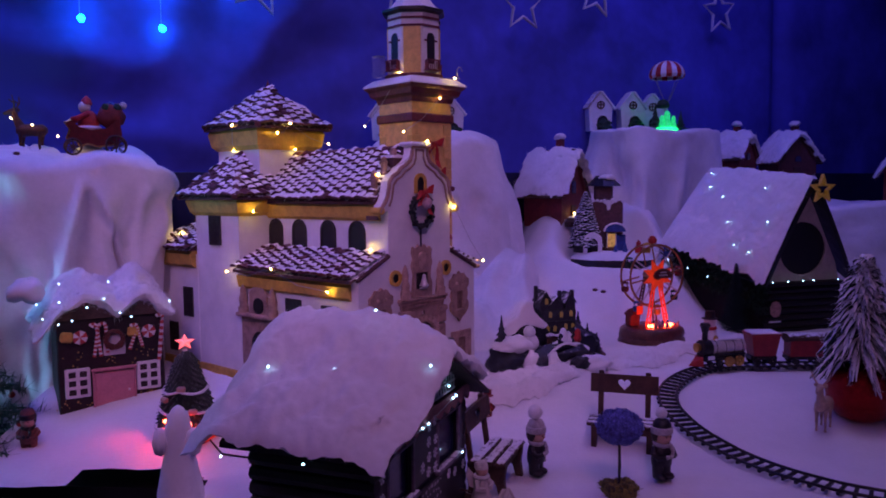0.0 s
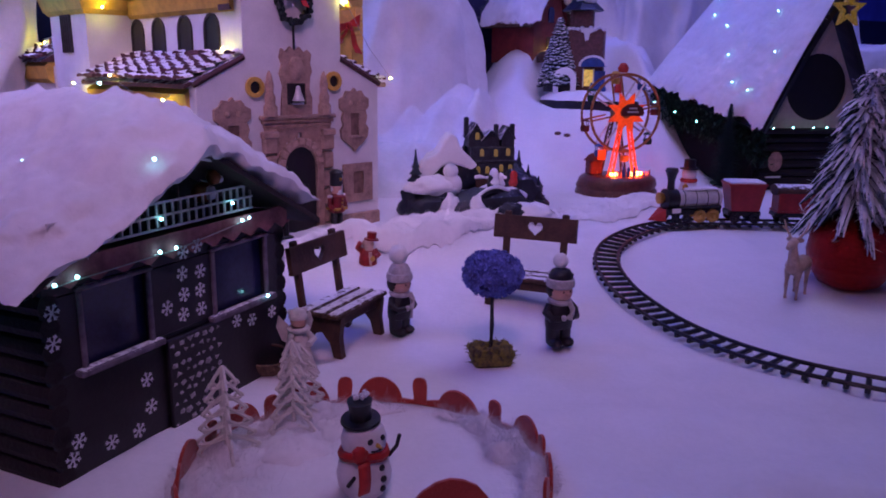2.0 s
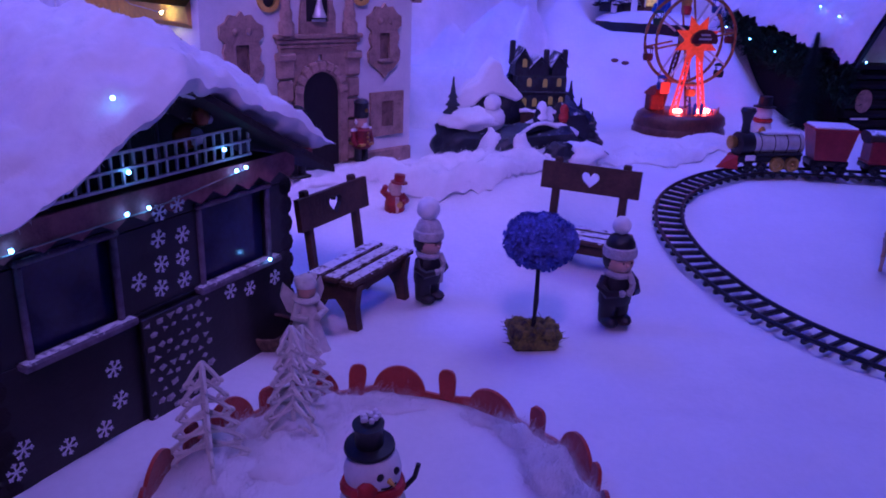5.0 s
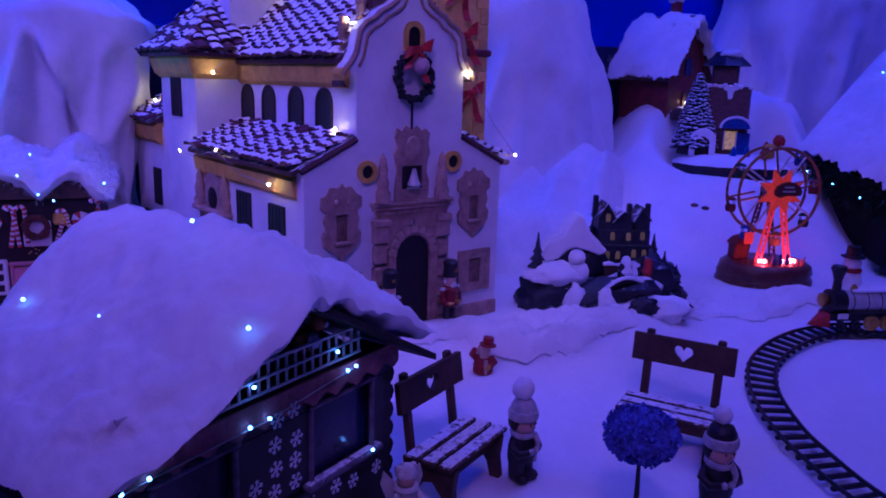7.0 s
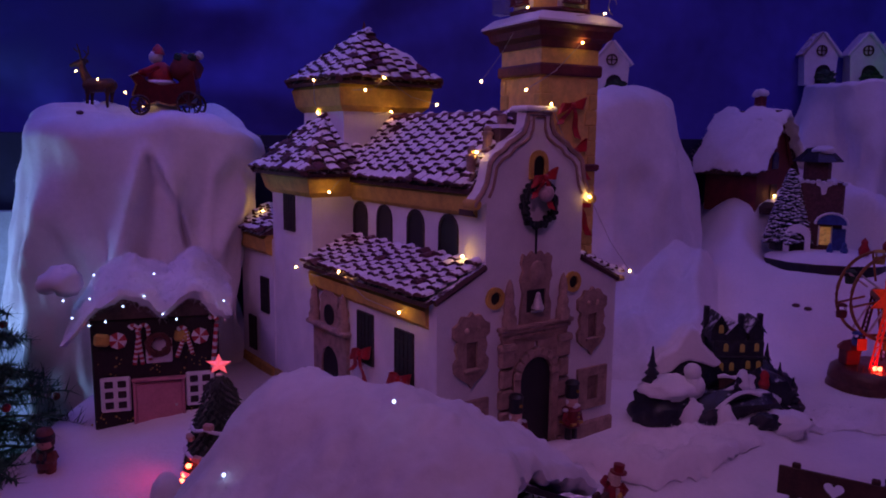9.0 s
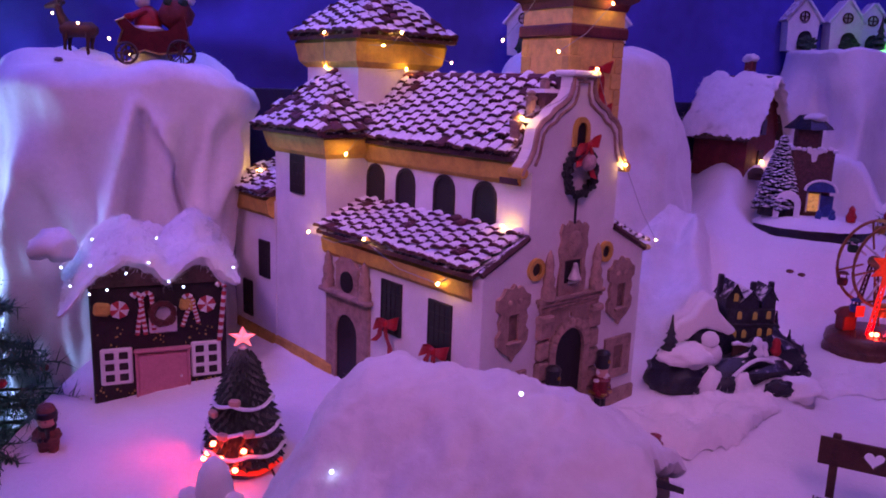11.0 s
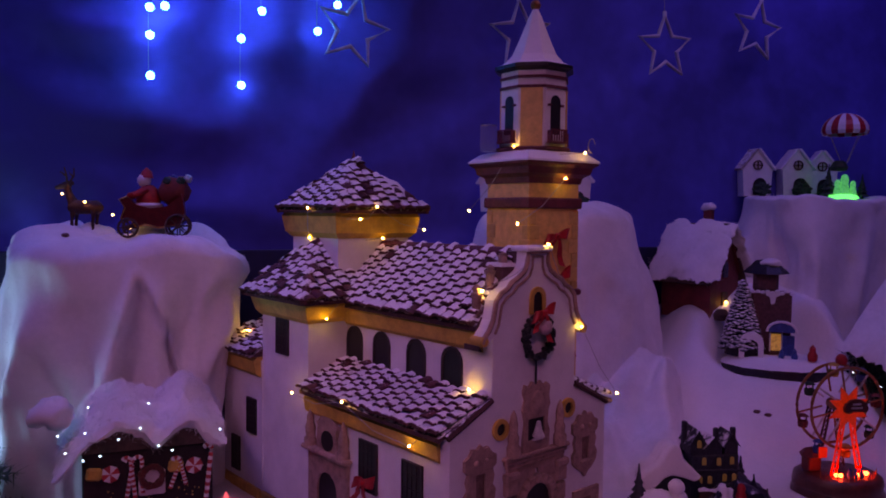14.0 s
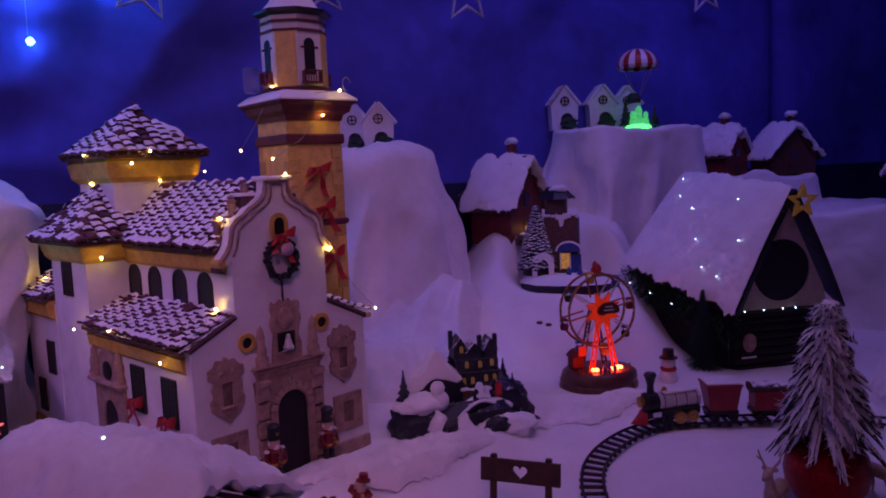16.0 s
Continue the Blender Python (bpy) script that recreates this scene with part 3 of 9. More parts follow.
def build_fall():
    """A loose sheet of cotton falling from the peak to the square, creased, with a deep fold towards the hill."""
    def fn(u, v):
        x, y = -0.20 + 0.56 * u, 2.33 + 0.44 * v
        shelf = 0.5 * smooth01(0.0, 0.42, v) + 0.5 * smooth01(0.55, 0.80, v + 0.10 * nz(x, 0, 4, 6))
        h = (0.20 + 0.05 * nz(x, y, 1, 4)) * shelf
        c = x - 0.205 - 0.16 * (v - 0.5)
        h *= 1 - 0.40 * math.exp(-((c / 0.040) ** 2)) - 0.10 * math.exp(-(((c + 0.13) / 0.03) ** 2))
        crease = (0.5 - abs(nz(1.6 * x + 0.9 * y, 0.6 * y - 0.3 * x, 3, 8))) * 0.045 + (0.4 - abs(nz(x - 0.8 * y, 0.5 * x, 6, 15))) * 0.016
        edge = smooth01(0, 0.12, u) * (1 - smooth01(0.84, 1, u)) * smooth01(0, 0.16, v)
        return (x + 0.02 * nz(x, y, 9, 7), y - 0.03 * (1 - v) * nz(x, y, 5, 6), ground_z(x, y) - 0.012 + (h + crease + 0.014) * edge + 0.002 * fbm(x, y, 2, 40))

    m = Mesh().sheet(fn, 120, 90)
    ob = tagged(m.made("cotton_sheet", COTTON, smooth="all"), "creased cotton sheet falling from the peak to the square", "cotton snow")
    fibres(m, 3500, 0.016, ob, 23, 0.0005)


build_fall()


def torn_edge(line, depth, thick, label, seed):
    """A torn sheet of cotton lying on the snow, its front edge thick and ragged, its back sinking in."""
    p = [Vector(q) for q in line]
    n = len(p) - 1

    def at(t):
        k = min(n - 1, int(t * n))
        f = t * n - k
        a, b, c, d = p[max(k - 1, 0)], p[k], p[k + 1], p[min(k + 2, n)]
        return 0.5 * (2 * b + (c - a) * f + (2 * a - 5 * b + 4 * c - d) * f * f + (3 * b - a - 3 * c + d) * f ** 3)

    def under(u, k):
        c = at(u)
        d = at(min(1, u + 0.03)) - at(max(0, u - 0.03))
        back = Vector((-d.y, d.x)).normalized()
        rag = (0.016 * fbm(c.x * 1.0 + seed, c.y, seed, 14) + 0.006 * nz(c.x, c.y, seed, 60)) * (1 - k)
        q = c + back * (depth * k * (0.6 + 0.4 * math.sin(math.pi * u)) + rag)
        return (q.x, q.y, ground_z(q.x, q.y) - 0.002 - (thick * 1.1) * smooth01(0.45, 1.0, k) - thick * (1 - smooth01(0.0, 0.10, min(u, 1 - u))))

    m = cushion(under, lambda u, k: thick * (1 + 0.5 * fbm(9 * u, 3 * k, seed, 1)), 130, 60, seed, 0.004, 0.004, 9)
    ob = tagged(m.made("cotton_sheet", COTTON, smooth="all"), label, "cotton snow")
    fibres(m, 2500, 0.012, ob, int(seed), 0.0005)


torn_edge([(-0.14, 1.745), (-0.06, 1.80), (0.01, 1.852), (0.08, 1.848), (0.17, 1.842), (0.25, 1.880), (0.31, 1.955), (0.40, 2.075)], 0.13, 0.022, "torn cotton sheet lying before the church", 1.0)
torn_edge([(0.06, 1.93), (0.14, 1.925), (0.22, 1.945), (0.30, 2.00), (0.38, 2.08)], 0.11, 0.016, "second layer of torn cotton before the resin village", 4.0)
torn_edge([(0.34, 2.05), (0.42, 2.135), (0.50, 2.175), (0.58, 2.195), (0.66, 2.225), (0.74, 2.262), (0.86, 2.275)], 0.12, 0.018, "ragged cotton edge behind the track", 7.0)

# ---- church ----
CHURCH = pose(-0.0636, 1.8885, 0.075, 0, 0, 49.2)
UP = 0.025  # the walls start this far below the old floor level
church = thing("church", CHURCH, "white model church with ochre trim and snow-dusted clay tile roofs", "model church")


def loft(m, rects, mtx=None):
    """Stacked rectangles (x0, x1, y0, y1, z), closed at both ends."""
    v, f = [], []
    for x0, x1, y0, y1, z in rects:
        v += [(x0, y0, z), (x1, y0, z), (x1, y1, z), (x0, y1, z)]
    for i in range(len(rects) - 1):
        f += [(4 * i + k, 4 * i + (k + 1) % 4, 4 * i + 4 + (k + 1) % 4, 4 * i + 4 + k) for k in range(4)]
    n = 4 * (len(rects) - 1)
    f += [(3, 2, 1, 0), (n, n + 1, n + 2, n + 3)]
    return m.put(v, f, mtx)


def cpart(name, m, mt, parent=None, smooth=False, label=""):
    return m.made(name, mt, parent or church, smooth, None if parent else pose(0, 0, UP), label)


# walls
nave = Mesh()
nave.prism([(-0.203, -0.03), (0.213, -0.03), (0.213, 0.292), (0.113, 0.340), (0.113, 0.47), (0.003, 0.60), (-0.107, 0.47), (-0.107, 0.340), (-0.203, 0.292)], 0.455, pose(0, 0.018, 0))
cpart("nave_wall", nave, PLASTER)
cpart("transept_wall", loft(Mesh(), [(-0.207, 0.205, 0.46, 0.668, -0.03), (-0.207, 0.205, 0.46, 0.668, 0.48)]), PLASTER)
cpart("drum_wall", loft(Mesh(), [(-0.119, 0.079, 0.481, 0.679, 0.47), (-0.119, 0.079, 0.481, 0.679, 0.68)]), PLASTER)
cpart("annex_wall", loft(Mesh(), [(-0.210, 0.10, 0.665, 0.868, -0.03), (-0.210, 0.10, 0.665, 0.868, 0.335)]), PLASTER)
cpart("plinth", Mesh().box(0.012, 0.235, 0.05, (-0.208, 0.548, 0.0), ch=0.003), OCHRE)
cpart("plinth", Mesh().box(0.012, 0.20, 0.05, (-0.213, 0.768, 0.0), ch=0.003), OCHRE)
cpart("front_plinth", Mesh().box(0.125, 0.012, 0.06, (0.155, -0.005, 0.0), ch=0.003), STONE)

# ochre cornices under the eaves
for nm, rects in (
    ("aisle_cornice", [(-0.206, -0.15, 0.02, 0.465, 0.255), (-0.212, -0.15, 0.02, 0.465, 0.262), (-0.216, -0.15, 0.02, 0.465, 0.288), (-0.205, -0.15, 0.02, 0.465, 0.297)]),
    ("nave_cornice", [(-0.109, -0.05, 0.02, 0.475, 0.438), (-0.116, -0.05, 0.02, 0.475, 0.446), (-0.122, -0.05, 0.02, 0.475, 0.474), (-0.118, -0.05, 0.02, 0.475, 0.482)]),
    ("transept_cornice", [(-0.209, 0.207, 0.458, 0.670, 0.446), (-0.218, 0.218, 0.447, 0.681, 0.456), (-0.226, 0.226, 0.439, 0.690, 0.486), (-0.22, 0.22, 0.445, 0.684, 0.494)]),
    ("dome_cornice", [(-0.121, 0.081, 0.479, 0.681, 0.628), (-0.133, 0.093, 0.467, 0.693, 0.640), (-0.140, 0.100, 0.460, 0.700, 0.678), (-0.133, 0.093, 0.467, 0.693, 0.688)]),
    ("annex_cornice", [(-0.212, 0.10, 0.67, 0.870, 0.295), (-0.224, 0.10, 0.67, 0.883, 0.305), (-0.230, 0.10, 0.67, 0.890, 0.336), (-0.22, 0.10, 0.67, 0.88, 0.344)]),
):
    cpart(nm, loft(Mesh(), rects), OCHRE)

# one clay tile: half a barrel, its lower lip thick
TW, TL = 0.0262, 0.0215


def tile_mesh(back):
    """Dark at its thick lower lip and its sides, snow lying along its back."""
    m, n = Mesh(), 6
    rows = ((-0.0025, 0.50, 0.0064), (0.0005, 0.49, 0.0056), (0.006, 0.48, 0.0042), (TL * 1.12, 0.42, 0.0))
    v = []
    for y, r, lift in rows:
        v += [(-TW * r * math.cos(math.pi * k / n), y, lift + TW * 0.30 * math.sin(math.pi * k / n)) for k in range(n + 1)]
    for j in range(len(rows) - 1):
        for k in range(n):
            m.slot = 1 if (j > 1 or (j == 1 and 0 < k < n - 1)) else 0
            m.put([v[j * (n + 1) + k], v[j * (n + 1) + k + 1], v[(j + 1) * (n + 1) + k + 1], v[(j + 1) * (n + 1) + k]], [(0, 1, 2, 3)])
    m.slot = 0
    m.put(v[: n + 1], [tuple(range(n, -1, -1))])
    return m.data("tile", [TILE, back])


TILEDATA, TILEBARE = tile_mesh(TILESNOW), tile_mesh(TILE)


def slope(roof, corner, across, up, length, keep=None, joined=None, bare=0.05):
    """Tiles on a slope: from its lower corner along the eave and up. keep(a, b): whether a tile stands there; bare: share without snow."""
    a, s = Vector(across).normalized(), Vector(up).normalized()
    n = a.cross(s)
    cols, rows = int(Vector(across).length / TW + 0.5), max(1, int(length / TL + 0.5))
    for i in range(cols):
        slip = 0.5 * (i % 2) + random.uniform(-0.08, 0.08)
        for j in range(rows):
            fa = (i + 0.5) / cols
            late = (slip if j else 0.3 * max(slip, 0)) + random.uniform(-0.07, 0.07)
            if keep and not keep(fa, (j + 0.5) / rows):
                continue
            p = Vector(corner) + a * (fa * Vector(across).length) + s * ((j + late) * length / rows) + n * random.uniform(0.001, 0.004)
            rot = Matrix((a, s, n)).transposed().to_4x4()
            mtx = Matrix.Translation(p) @ rot @ pose(0, 0, 0, random.uniform(-3, 2), random.uniform(-4, 4), random.uniform(-5, 5))
            kind = TILEBARE if random.random() < bare else TILEDATA
            if joined is not None:
                for q in kind.polygons:
                    joined.slot = q.material_index
                    joined.put([kind.vertices[i].co for i in q.vertices], [tuple(range(len(q.vertices)))], mtx)
            else:
                share("tile", kind, roof, mtx)


def roof_slab(name, verts, faces, label=""):
    return cpart(name, Mesh().put(verts, faces), TILEBASE, label=label)


def prism_roof(name, lo, hi, y0, y1, x_lo, x_hi):
    t = 0.008
    v = [(x_lo, y0, lo), (x_hi, y0, hi), (x_hi, y1, hi), (x_lo, y1, lo)]
    v += [(x, y, z - t) for x, y, z in v]
    return roof_slab(name, v, [(0, 1, 2, 3), (7, 6, 5, 4), (0, 4, 5, 1), (1, 5, 6, 2), (2, 6, 7, 3), (3, 7, 4, 0)])


nr = prism_roof("nave_roof", 0.486, 0.612, 0.02, 0.478, -0.128, 0.003)
prism_roof("nave_roof_far", 0.486, 0.612, 0.02, 0.478, 0.134, 0.003)
ar = prism_roof("aisle_roof", 0.306, 0.358, 0.002, 0.466, -0.226, -0.106)
fr = prism_roof("aisle_roof_far", 0.306, 0.352, 0.004, 0.466, 0.240, 0.112)
cpart("roof_ridge", loft(Mesh(), [(-0.016, 0.022, 0.05, 0.47, 0.600), (-0.012, 0.018, 0.05, 0.47, 0.617), (-0.004, 0.010, 0.05, 0.47, 0.623)]), MAROON)
cpart("aisle_ridge", Mesh().tube([(-0.110, 0.02, 0.352), (-0.110, 0.47, 0.352)], 0.005), TILEBASE, smooth=True)
cap = Mesh()
cap.box(0.030, 0.02, 0.010, (0.228, 0.004, 0.303), ch=0.003)
cpart("eave_cap", cap, STONE)


def hip_roof(name, x0, x1, y0, y1, lo, apex, far=True):
    """A four-sided roof to an apex, with tiles on the two sides that look to the square."""
    v = [(x0, y0, lo), (x1, y0, lo), (x1, y1, lo), (x0, y1, lo), apex]
    v += [(x, y, z - 0.007) for x, y, z in v[:4]]
    r = roof_slab(name, v, [(0, 1, 4), (1, 2, 4), (2, 3, 4), (3, 0, 4), (0, 5, 6, 1), (1, 6, 7, 2), (2, 7, 8, 3), (3, 8, 5, 0), (8, 7, 6, 5)])
    for k, (p, q) in enumerate(((v[0], v[1]), (v[3], v[0]), (v[2], v[3]))):
        p, q, ap = Vector(p), Vector(q), Vector(apex)
        fa = (ap - p).dot((q - p).normalized()) / (q - p).length
        foot = p + (q - p) * fa
        jn = Mesh() if k == 2 else None
        slope(r, p, q - p, ap - foot, (ap - foot).length, lambda a, b: b * fa < a + 0.02 and a < 1 - b * (1 - fa) + 0.02, jn, 0.16)
        if jn:
            tagged(jn.made("tile_field", [TILE, TILESNOW], r), kind="stuff")
    for c in v[:4]:
        share("hip", Mesh().tube([c, (Vector(c) + Vector(apex)) / 2 + Vector((0, 0, 0.004)), apex], 0.0085, None, 6).data("hip", TILE), r, Matrix())
    return r


hip_roof("transept_roof", -0.240, -0.02, 0.426, 0.706, 0.497, (-0.118, 0.572, 0.615))
hip_roof("transept_roof_far", 0.02, 0.24, 0.426, 0.706, 0.497, (0.09, 0.572, 0.62))
dome = hip_roof("dome_roof", -0.148, 0.114, 0.445, 0.707, 0.692, (-0.014, 0.576, 0.805))


def dome_patch(u, v):
    """A sheet of snow that has stayed on the front slope of the dome."""
    a = math.tau * u
    k = v * (1 + 0.22 * fbm(math.cos(a), math.sin(a), 2.0, 1.2))
    x, h = 0.040 + 0.042 * k * math.cos(a) - 0.012 * k * math.sin(a), 0.42 + 0.26 * k * math.sin(a)
    return (x, 0.445 + 0.131 * h, 0.692 + 0.113 * h + 0.016 * math.sqrt(max(0, 1 - v ** 4)))


Mesh().sheet(dome_patch, 40, 10, None, True).made("snow_patch", SNOW, dome, "all", None, "smooth snow patch on the dome roof")
anx = roof_slab("annex_roof", [(-0.240, 0.668, 0.345), (0.1, 0.668, 0.345), (0.1, 0.90, 0.345), (-0.240, 0.90, 0.345), (-0.06, 0.668, 0.442), (0.1, 0.668, 0.442), (-0.06, 0.79, 0.442), (0.1, 0.79, 0.442)], [(0, 4, 6, 3), (3, 6, 7, 2), (4, 5, 7, 6), (0, 1, 5, 4), (1, 2, 7, 5), (0, 3, 2, 1)])
slope(anx, (-0.240, 0.90, 0.345), (0, -0.232, 0), (0.18, 0, 0.097), 0.2, lambda a, b: a > b * 0.47)
slope(nr, (-0.130, 0.470, 0.486), (0, -0.440, 0), (0.131, 0, 0.126), 0.18)
slope(ar, (-0.228, 0.466, 0.306), (0, -0.462, 0), (0.122, 0, 0.052), 0.128)
far_tiles = Mesh()
slope(None, (0.242, 0.002, 0.306), (0, 0.10, 0), (-0.131, 0, 0.052), 0.136, None, far_tiles)
tagged(far_tiles.made("tile_field", [TILE, TILESNOW], fr), kind="stuff")
cpart("dome_finial", Mesh().lathe([(0.010, 0.795), (0.006, 0.805), (0.009, 0.812), (0.004, 0.822), (0.001, 0.835)], pose(-0.014, 0.576, 0), 10), MAROON, smooth=True)


# front wall with its scrolled gable
def gable_outline(k=0.0):
    """Right half of the scrolled gable, from the tail of its scroll up to the cap; k draws it inwards."""
    pts = [(0.143, 0.461), (0.139, 0.470), (0.126, 0.484), (0.117, 0.500), (0.113, 0.518), (0.110, 0.534), (0.098, 0.547), (0.081, 0.555), (0.071, 0.566), (0.054, 0.574), (0.038, 0.585), (0.031, 0.600), (0.030, 0.620)]
    return [(x - k, z - k * 0.6) for x, z in pts]


right = gable_outline()
GX = 0.005
outline = [(-0.207, -0.03), (0.217, -0.03), (0.217, 0.302), (0.118, 0.350), (0.118, 0.466), (0.132, 0.458)] + [(x + GX, z) for x, z in right] + [(-x + GX, z) for x, z in reversed(right)] + [(-0.122, 0.458), (-0.108, 0.466), (-0.108, 0.350), (-0.207, 0.302)]
cpart("facade", Mesh().prism(outline, 0.024, pose(0, -0.004, 0)), PLASTER)
for k, nm in ((0.003, "gable_moulding"), (0.017, "gable_inner_moulding")):
    g = gable_outline(k)
    if k > 0.01:
        g = [(x, z) for x, z in g if z > 0.47]
    path = [(x + GX, -0.005, z) for x, z in g] + [(-x + GX, -0.005, z) for x, z in reversed(g)]
    cpart(nm, Mesh().tube(path, 0.0048 if k < 0.01 else 0.0026, seg=6), STONE, smooth=True)
for sx in (-1, 1):
    x = GX + sx * 0.136
    cpart("scroll_end", Mesh().lathe([(0.009, 0.0), (0.009, 0.030)], pose(x, -0.008, 0.463, -90, 0, 0), 12), OCHRE, smooth=True)
for a, b in (((-0.212, 0.305), (-0.108, 0.356)), ((0.222, 0.305), (0.118, 0.356))):
    cpart("rake_moulding", Mesh().tube([(a[0], -0.003, a[1]), (b[0], -0.003, b[1])], 0.0065, seg=6), TILEBASE, smooth=True)
cpart("gable_cap", Mesh().box(0.072, 0.046, 0.010, (GX, 0.010, 0.624), ch=0.003), SNOW)
GABLEBACK = mat("dark_gable_block", (0.10, 0.045, 0.05), 0.75, vary=0.3, scale=40, bump=0.3, dust=(1.55, 80.0))
for k, (w, z0, z1) in enumerate(((0.122, 0.440, 0.492), (0.098, 0.492, 0.541), (0.066, 0.541, 0.590), (0.028, 0.590, 0.618))):
    cpart("gable_step", loft(Mesh(), [(GX - w, GX + w, 0.0205 + 0.0005 * k, 0.062 - 0.004 * k, z0), (GX - w, GX + w, 0.0205 + 0.0005 * k, 0.062 - 0.004 * k, z1)]), GABLEBACK)
    if k < 3:
        cpart("ledge_snow", loft(Mesh(), [(GX - w - 0.002, GX - w + 0.036, 0.021, 0.064, z1 + 0.0005), (GX - w, GX - w + 0.034, 0.023, 0.062, z1 + 0.007)]), SNOW)
for x, y, z0, z1 in ((-0.108, 0.040, 0.493, 0.560), (-0.072, 0.042, 0.548, 0.594), (-0.040, 0.042, 0.594, 0.616)):
    h = z1 - z0
    cpart("pinnacle", Mesh().lathe([(0.0085, z0), (0.0085, z0 + 0.62 * h), (0.0105, z0 + 0.66 * h), (0.0105, z0 + 0.76 * h), (0.006, z0 + 0.80 * h), (0.0085, z0 + 0.90 * h), (0.002, z1)], pose(x, y, 0), 8), STONE, smooth=True)


def arch_outline(w, h, n=8):
    return [(-w, 0), (w, 0)] + [(w * math.cos(math.pi * k / n), h - w + w * math.sin(math.pi * k / n)) for k in range(n + 1)]


def fpart(name, m, mt, x, z, out=0.0, smooth=False, label=""):
    """A part on the front wall, its own y = 0 on the wall's face."""
    return m.made(name, mt, church, smooth, pose(x, -0.004 - out, z + UP), label)


def ring_outline(m, outer, inner, depth):
    n = len(outer)
    v = [(x, 0, z) for x, z in outer] + [(x, 0, z) for x, z in inner] + [(x, depth, z) for x, z in outer] + [(x, depth, z) for x, z in inner]
    f = []
    for i in range(n):
        j = (i + 1) % n
        f += [(i, j, n + j, n + i), (2 * n + j, 2 * n + i, 3 * n + i, 3 * n + j), (i, 2 * n + i, 2 * n + j, j), (n + j, 3 * n + j, 3 * n + i, n + i)]
    return m.put(v, f)


def circle(r, n=16, sx=1.0):
    return [(r * sx * math.cos(math.tau * k / n), r * math.sin(math.tau * k / n)) for k in range(n)]


# portal: side piers, blocks, entablature, door
PX = 0.008
door_o, door_i = arch_outline(0.054, 0.219), arch_outline(0.0385, 0.203)
fpart("door", Mesh().prism(arch_outline(0.0385, 0.203), 0.003), DARK, PX, -0.02, 0.002, label="dark arched church door")
fpart("door_surround", ring_outline(Mesh(), door_o, door_i, 0.012), STONE, PX, -0.02, 0.010)
rgp = random.Random(21)
for sx in (-1, 1):
    for k in range(6):
        w = 0.028 + 0.004 * (k % 2)
        fpart("portal_block", Mesh().box(w, 0.016 + rgp.uniform(-0.002, 0.002), 0.036, (0, 0.004, 0), ch=0.004), STONE, PX + sx * 0.069, 0.0 + 0.038 * k, 0.006)
    fpart("spandrel", Mesh().prism([(sx * 0.055, 0.0), (sx * 0.055, 0.064), (sx * 0.004, 0.064), (sx * 0.004, 0.044), (sx * 0.032, 0.034), (sx * 0.049, 0.012)], 0.006), STONE, PX, 0.158, 0.005)
    fpart("capital", Mesh().box(0.036, 0.016, 0.014, (0, 0.003, 0), ch=0.003), STONE, PX + sx * 0.069, 0.209, 0.008)
for k in range(9):
    a = math.pi * (k + 0.5) / 9
    fpart("arch_stone", Mesh().box(0.016, 0.014, 0.017, (0, 0.003, 0), ch=0.003), STONE, PX + 0.047 * math.cos(a), 0.1455 + 0.047 * math.sin(a), 0.009).rotation_euler[1] = math.pi / 2 - a
en = Mesh()
for z, w, d in ((0.226, 0.162, 0.014), (0.234, 0.170, 0.020), (0.242, 0.178, 0.026)):
    en.box(w, d, 0.008, (0, 0.006, z), ch=0.002)
fpart("entablature", en, STONE, PX, 0.0, 0.004)
fpart("frieze", Mesh().box(0.158, 0.01, 0.014, (0, 0.004, 0.217), ch=0.002), STONE, PX, 0, 0.004)
niche = [(-0.036, 0.0), (0.036, 0.0), (0.037, 0.034), (0.031, 0.050), (0.033, 0.074), (0.038, 0.084), (0.034, 0.101), (0.037, 0.118), (0.029, 0.126), (0.020, 0.121), (0.010, 0.131), (-0.002, 0.124), (-0.012, 0.132), (-0.022, 0.121), (-0.032, 0.128), (-0.036, 0.112), (-0.031, 0.098), (-0.037, 0.081), (-0.030, 0.056), (-0.034, 0.030)]
fpart("niche_stone", ring_outline(Mesh(), niche, [(max(-0.0225, min(0.0225, 1.2 * x)), 0.021 + 0.041 * min(1, max(0, (z - 0.02) / 0.03))) for x, z in niche], 0.010), STONE, 0.004, 0.245, 0.006)
fpart("niche_crest", Mesh().lathe([(0.020, 0), (0.018, 0.004), (0.008, 0.007), (0.001, 0.008)], pose(0, 0, 0, 90, 0, 0) @ Matrix.Diagonal((0.9, 1.2, 1, 1)), 12), STONE, 0.004, 0.336, 0.0055, True)
fpart("niche_opening", Mesh().box(0.045, 0.002, 0.043, ch=0.0005), DARK, 0.004, 0.2865, 0.0015)
bell = Mesh().lathe([(0.001, 0.030), (0.004, 0.028), (0.006, 0.018), (0.009, 0.008), (0.012, 0.002), (0.012, 0.0)], None, 12)
fpart("bell", bell, SILVER, 0.004, 0.273, 0.011, True, "small silver bell in a niche")
fpart("bell_bar", Mesh().box(0.026, 0.006, 0.004, ch=0.001), SILVER, 0.004, 0.268, 0.009)
for sx in (-1, 1):
    fpart("portal_pinnacle", Mesh().lathe([(0.014, 0.0), (0.014, 0.018), (0.010, 0.024), (0.011, 0.036), (0.0075, 0.045), (0.0085, 0.060), (0.005, 0.078), (0.001, 0.086)], None, 8), STONE, 0.006 + sx * 0.064, 0.245, 0.006, True)
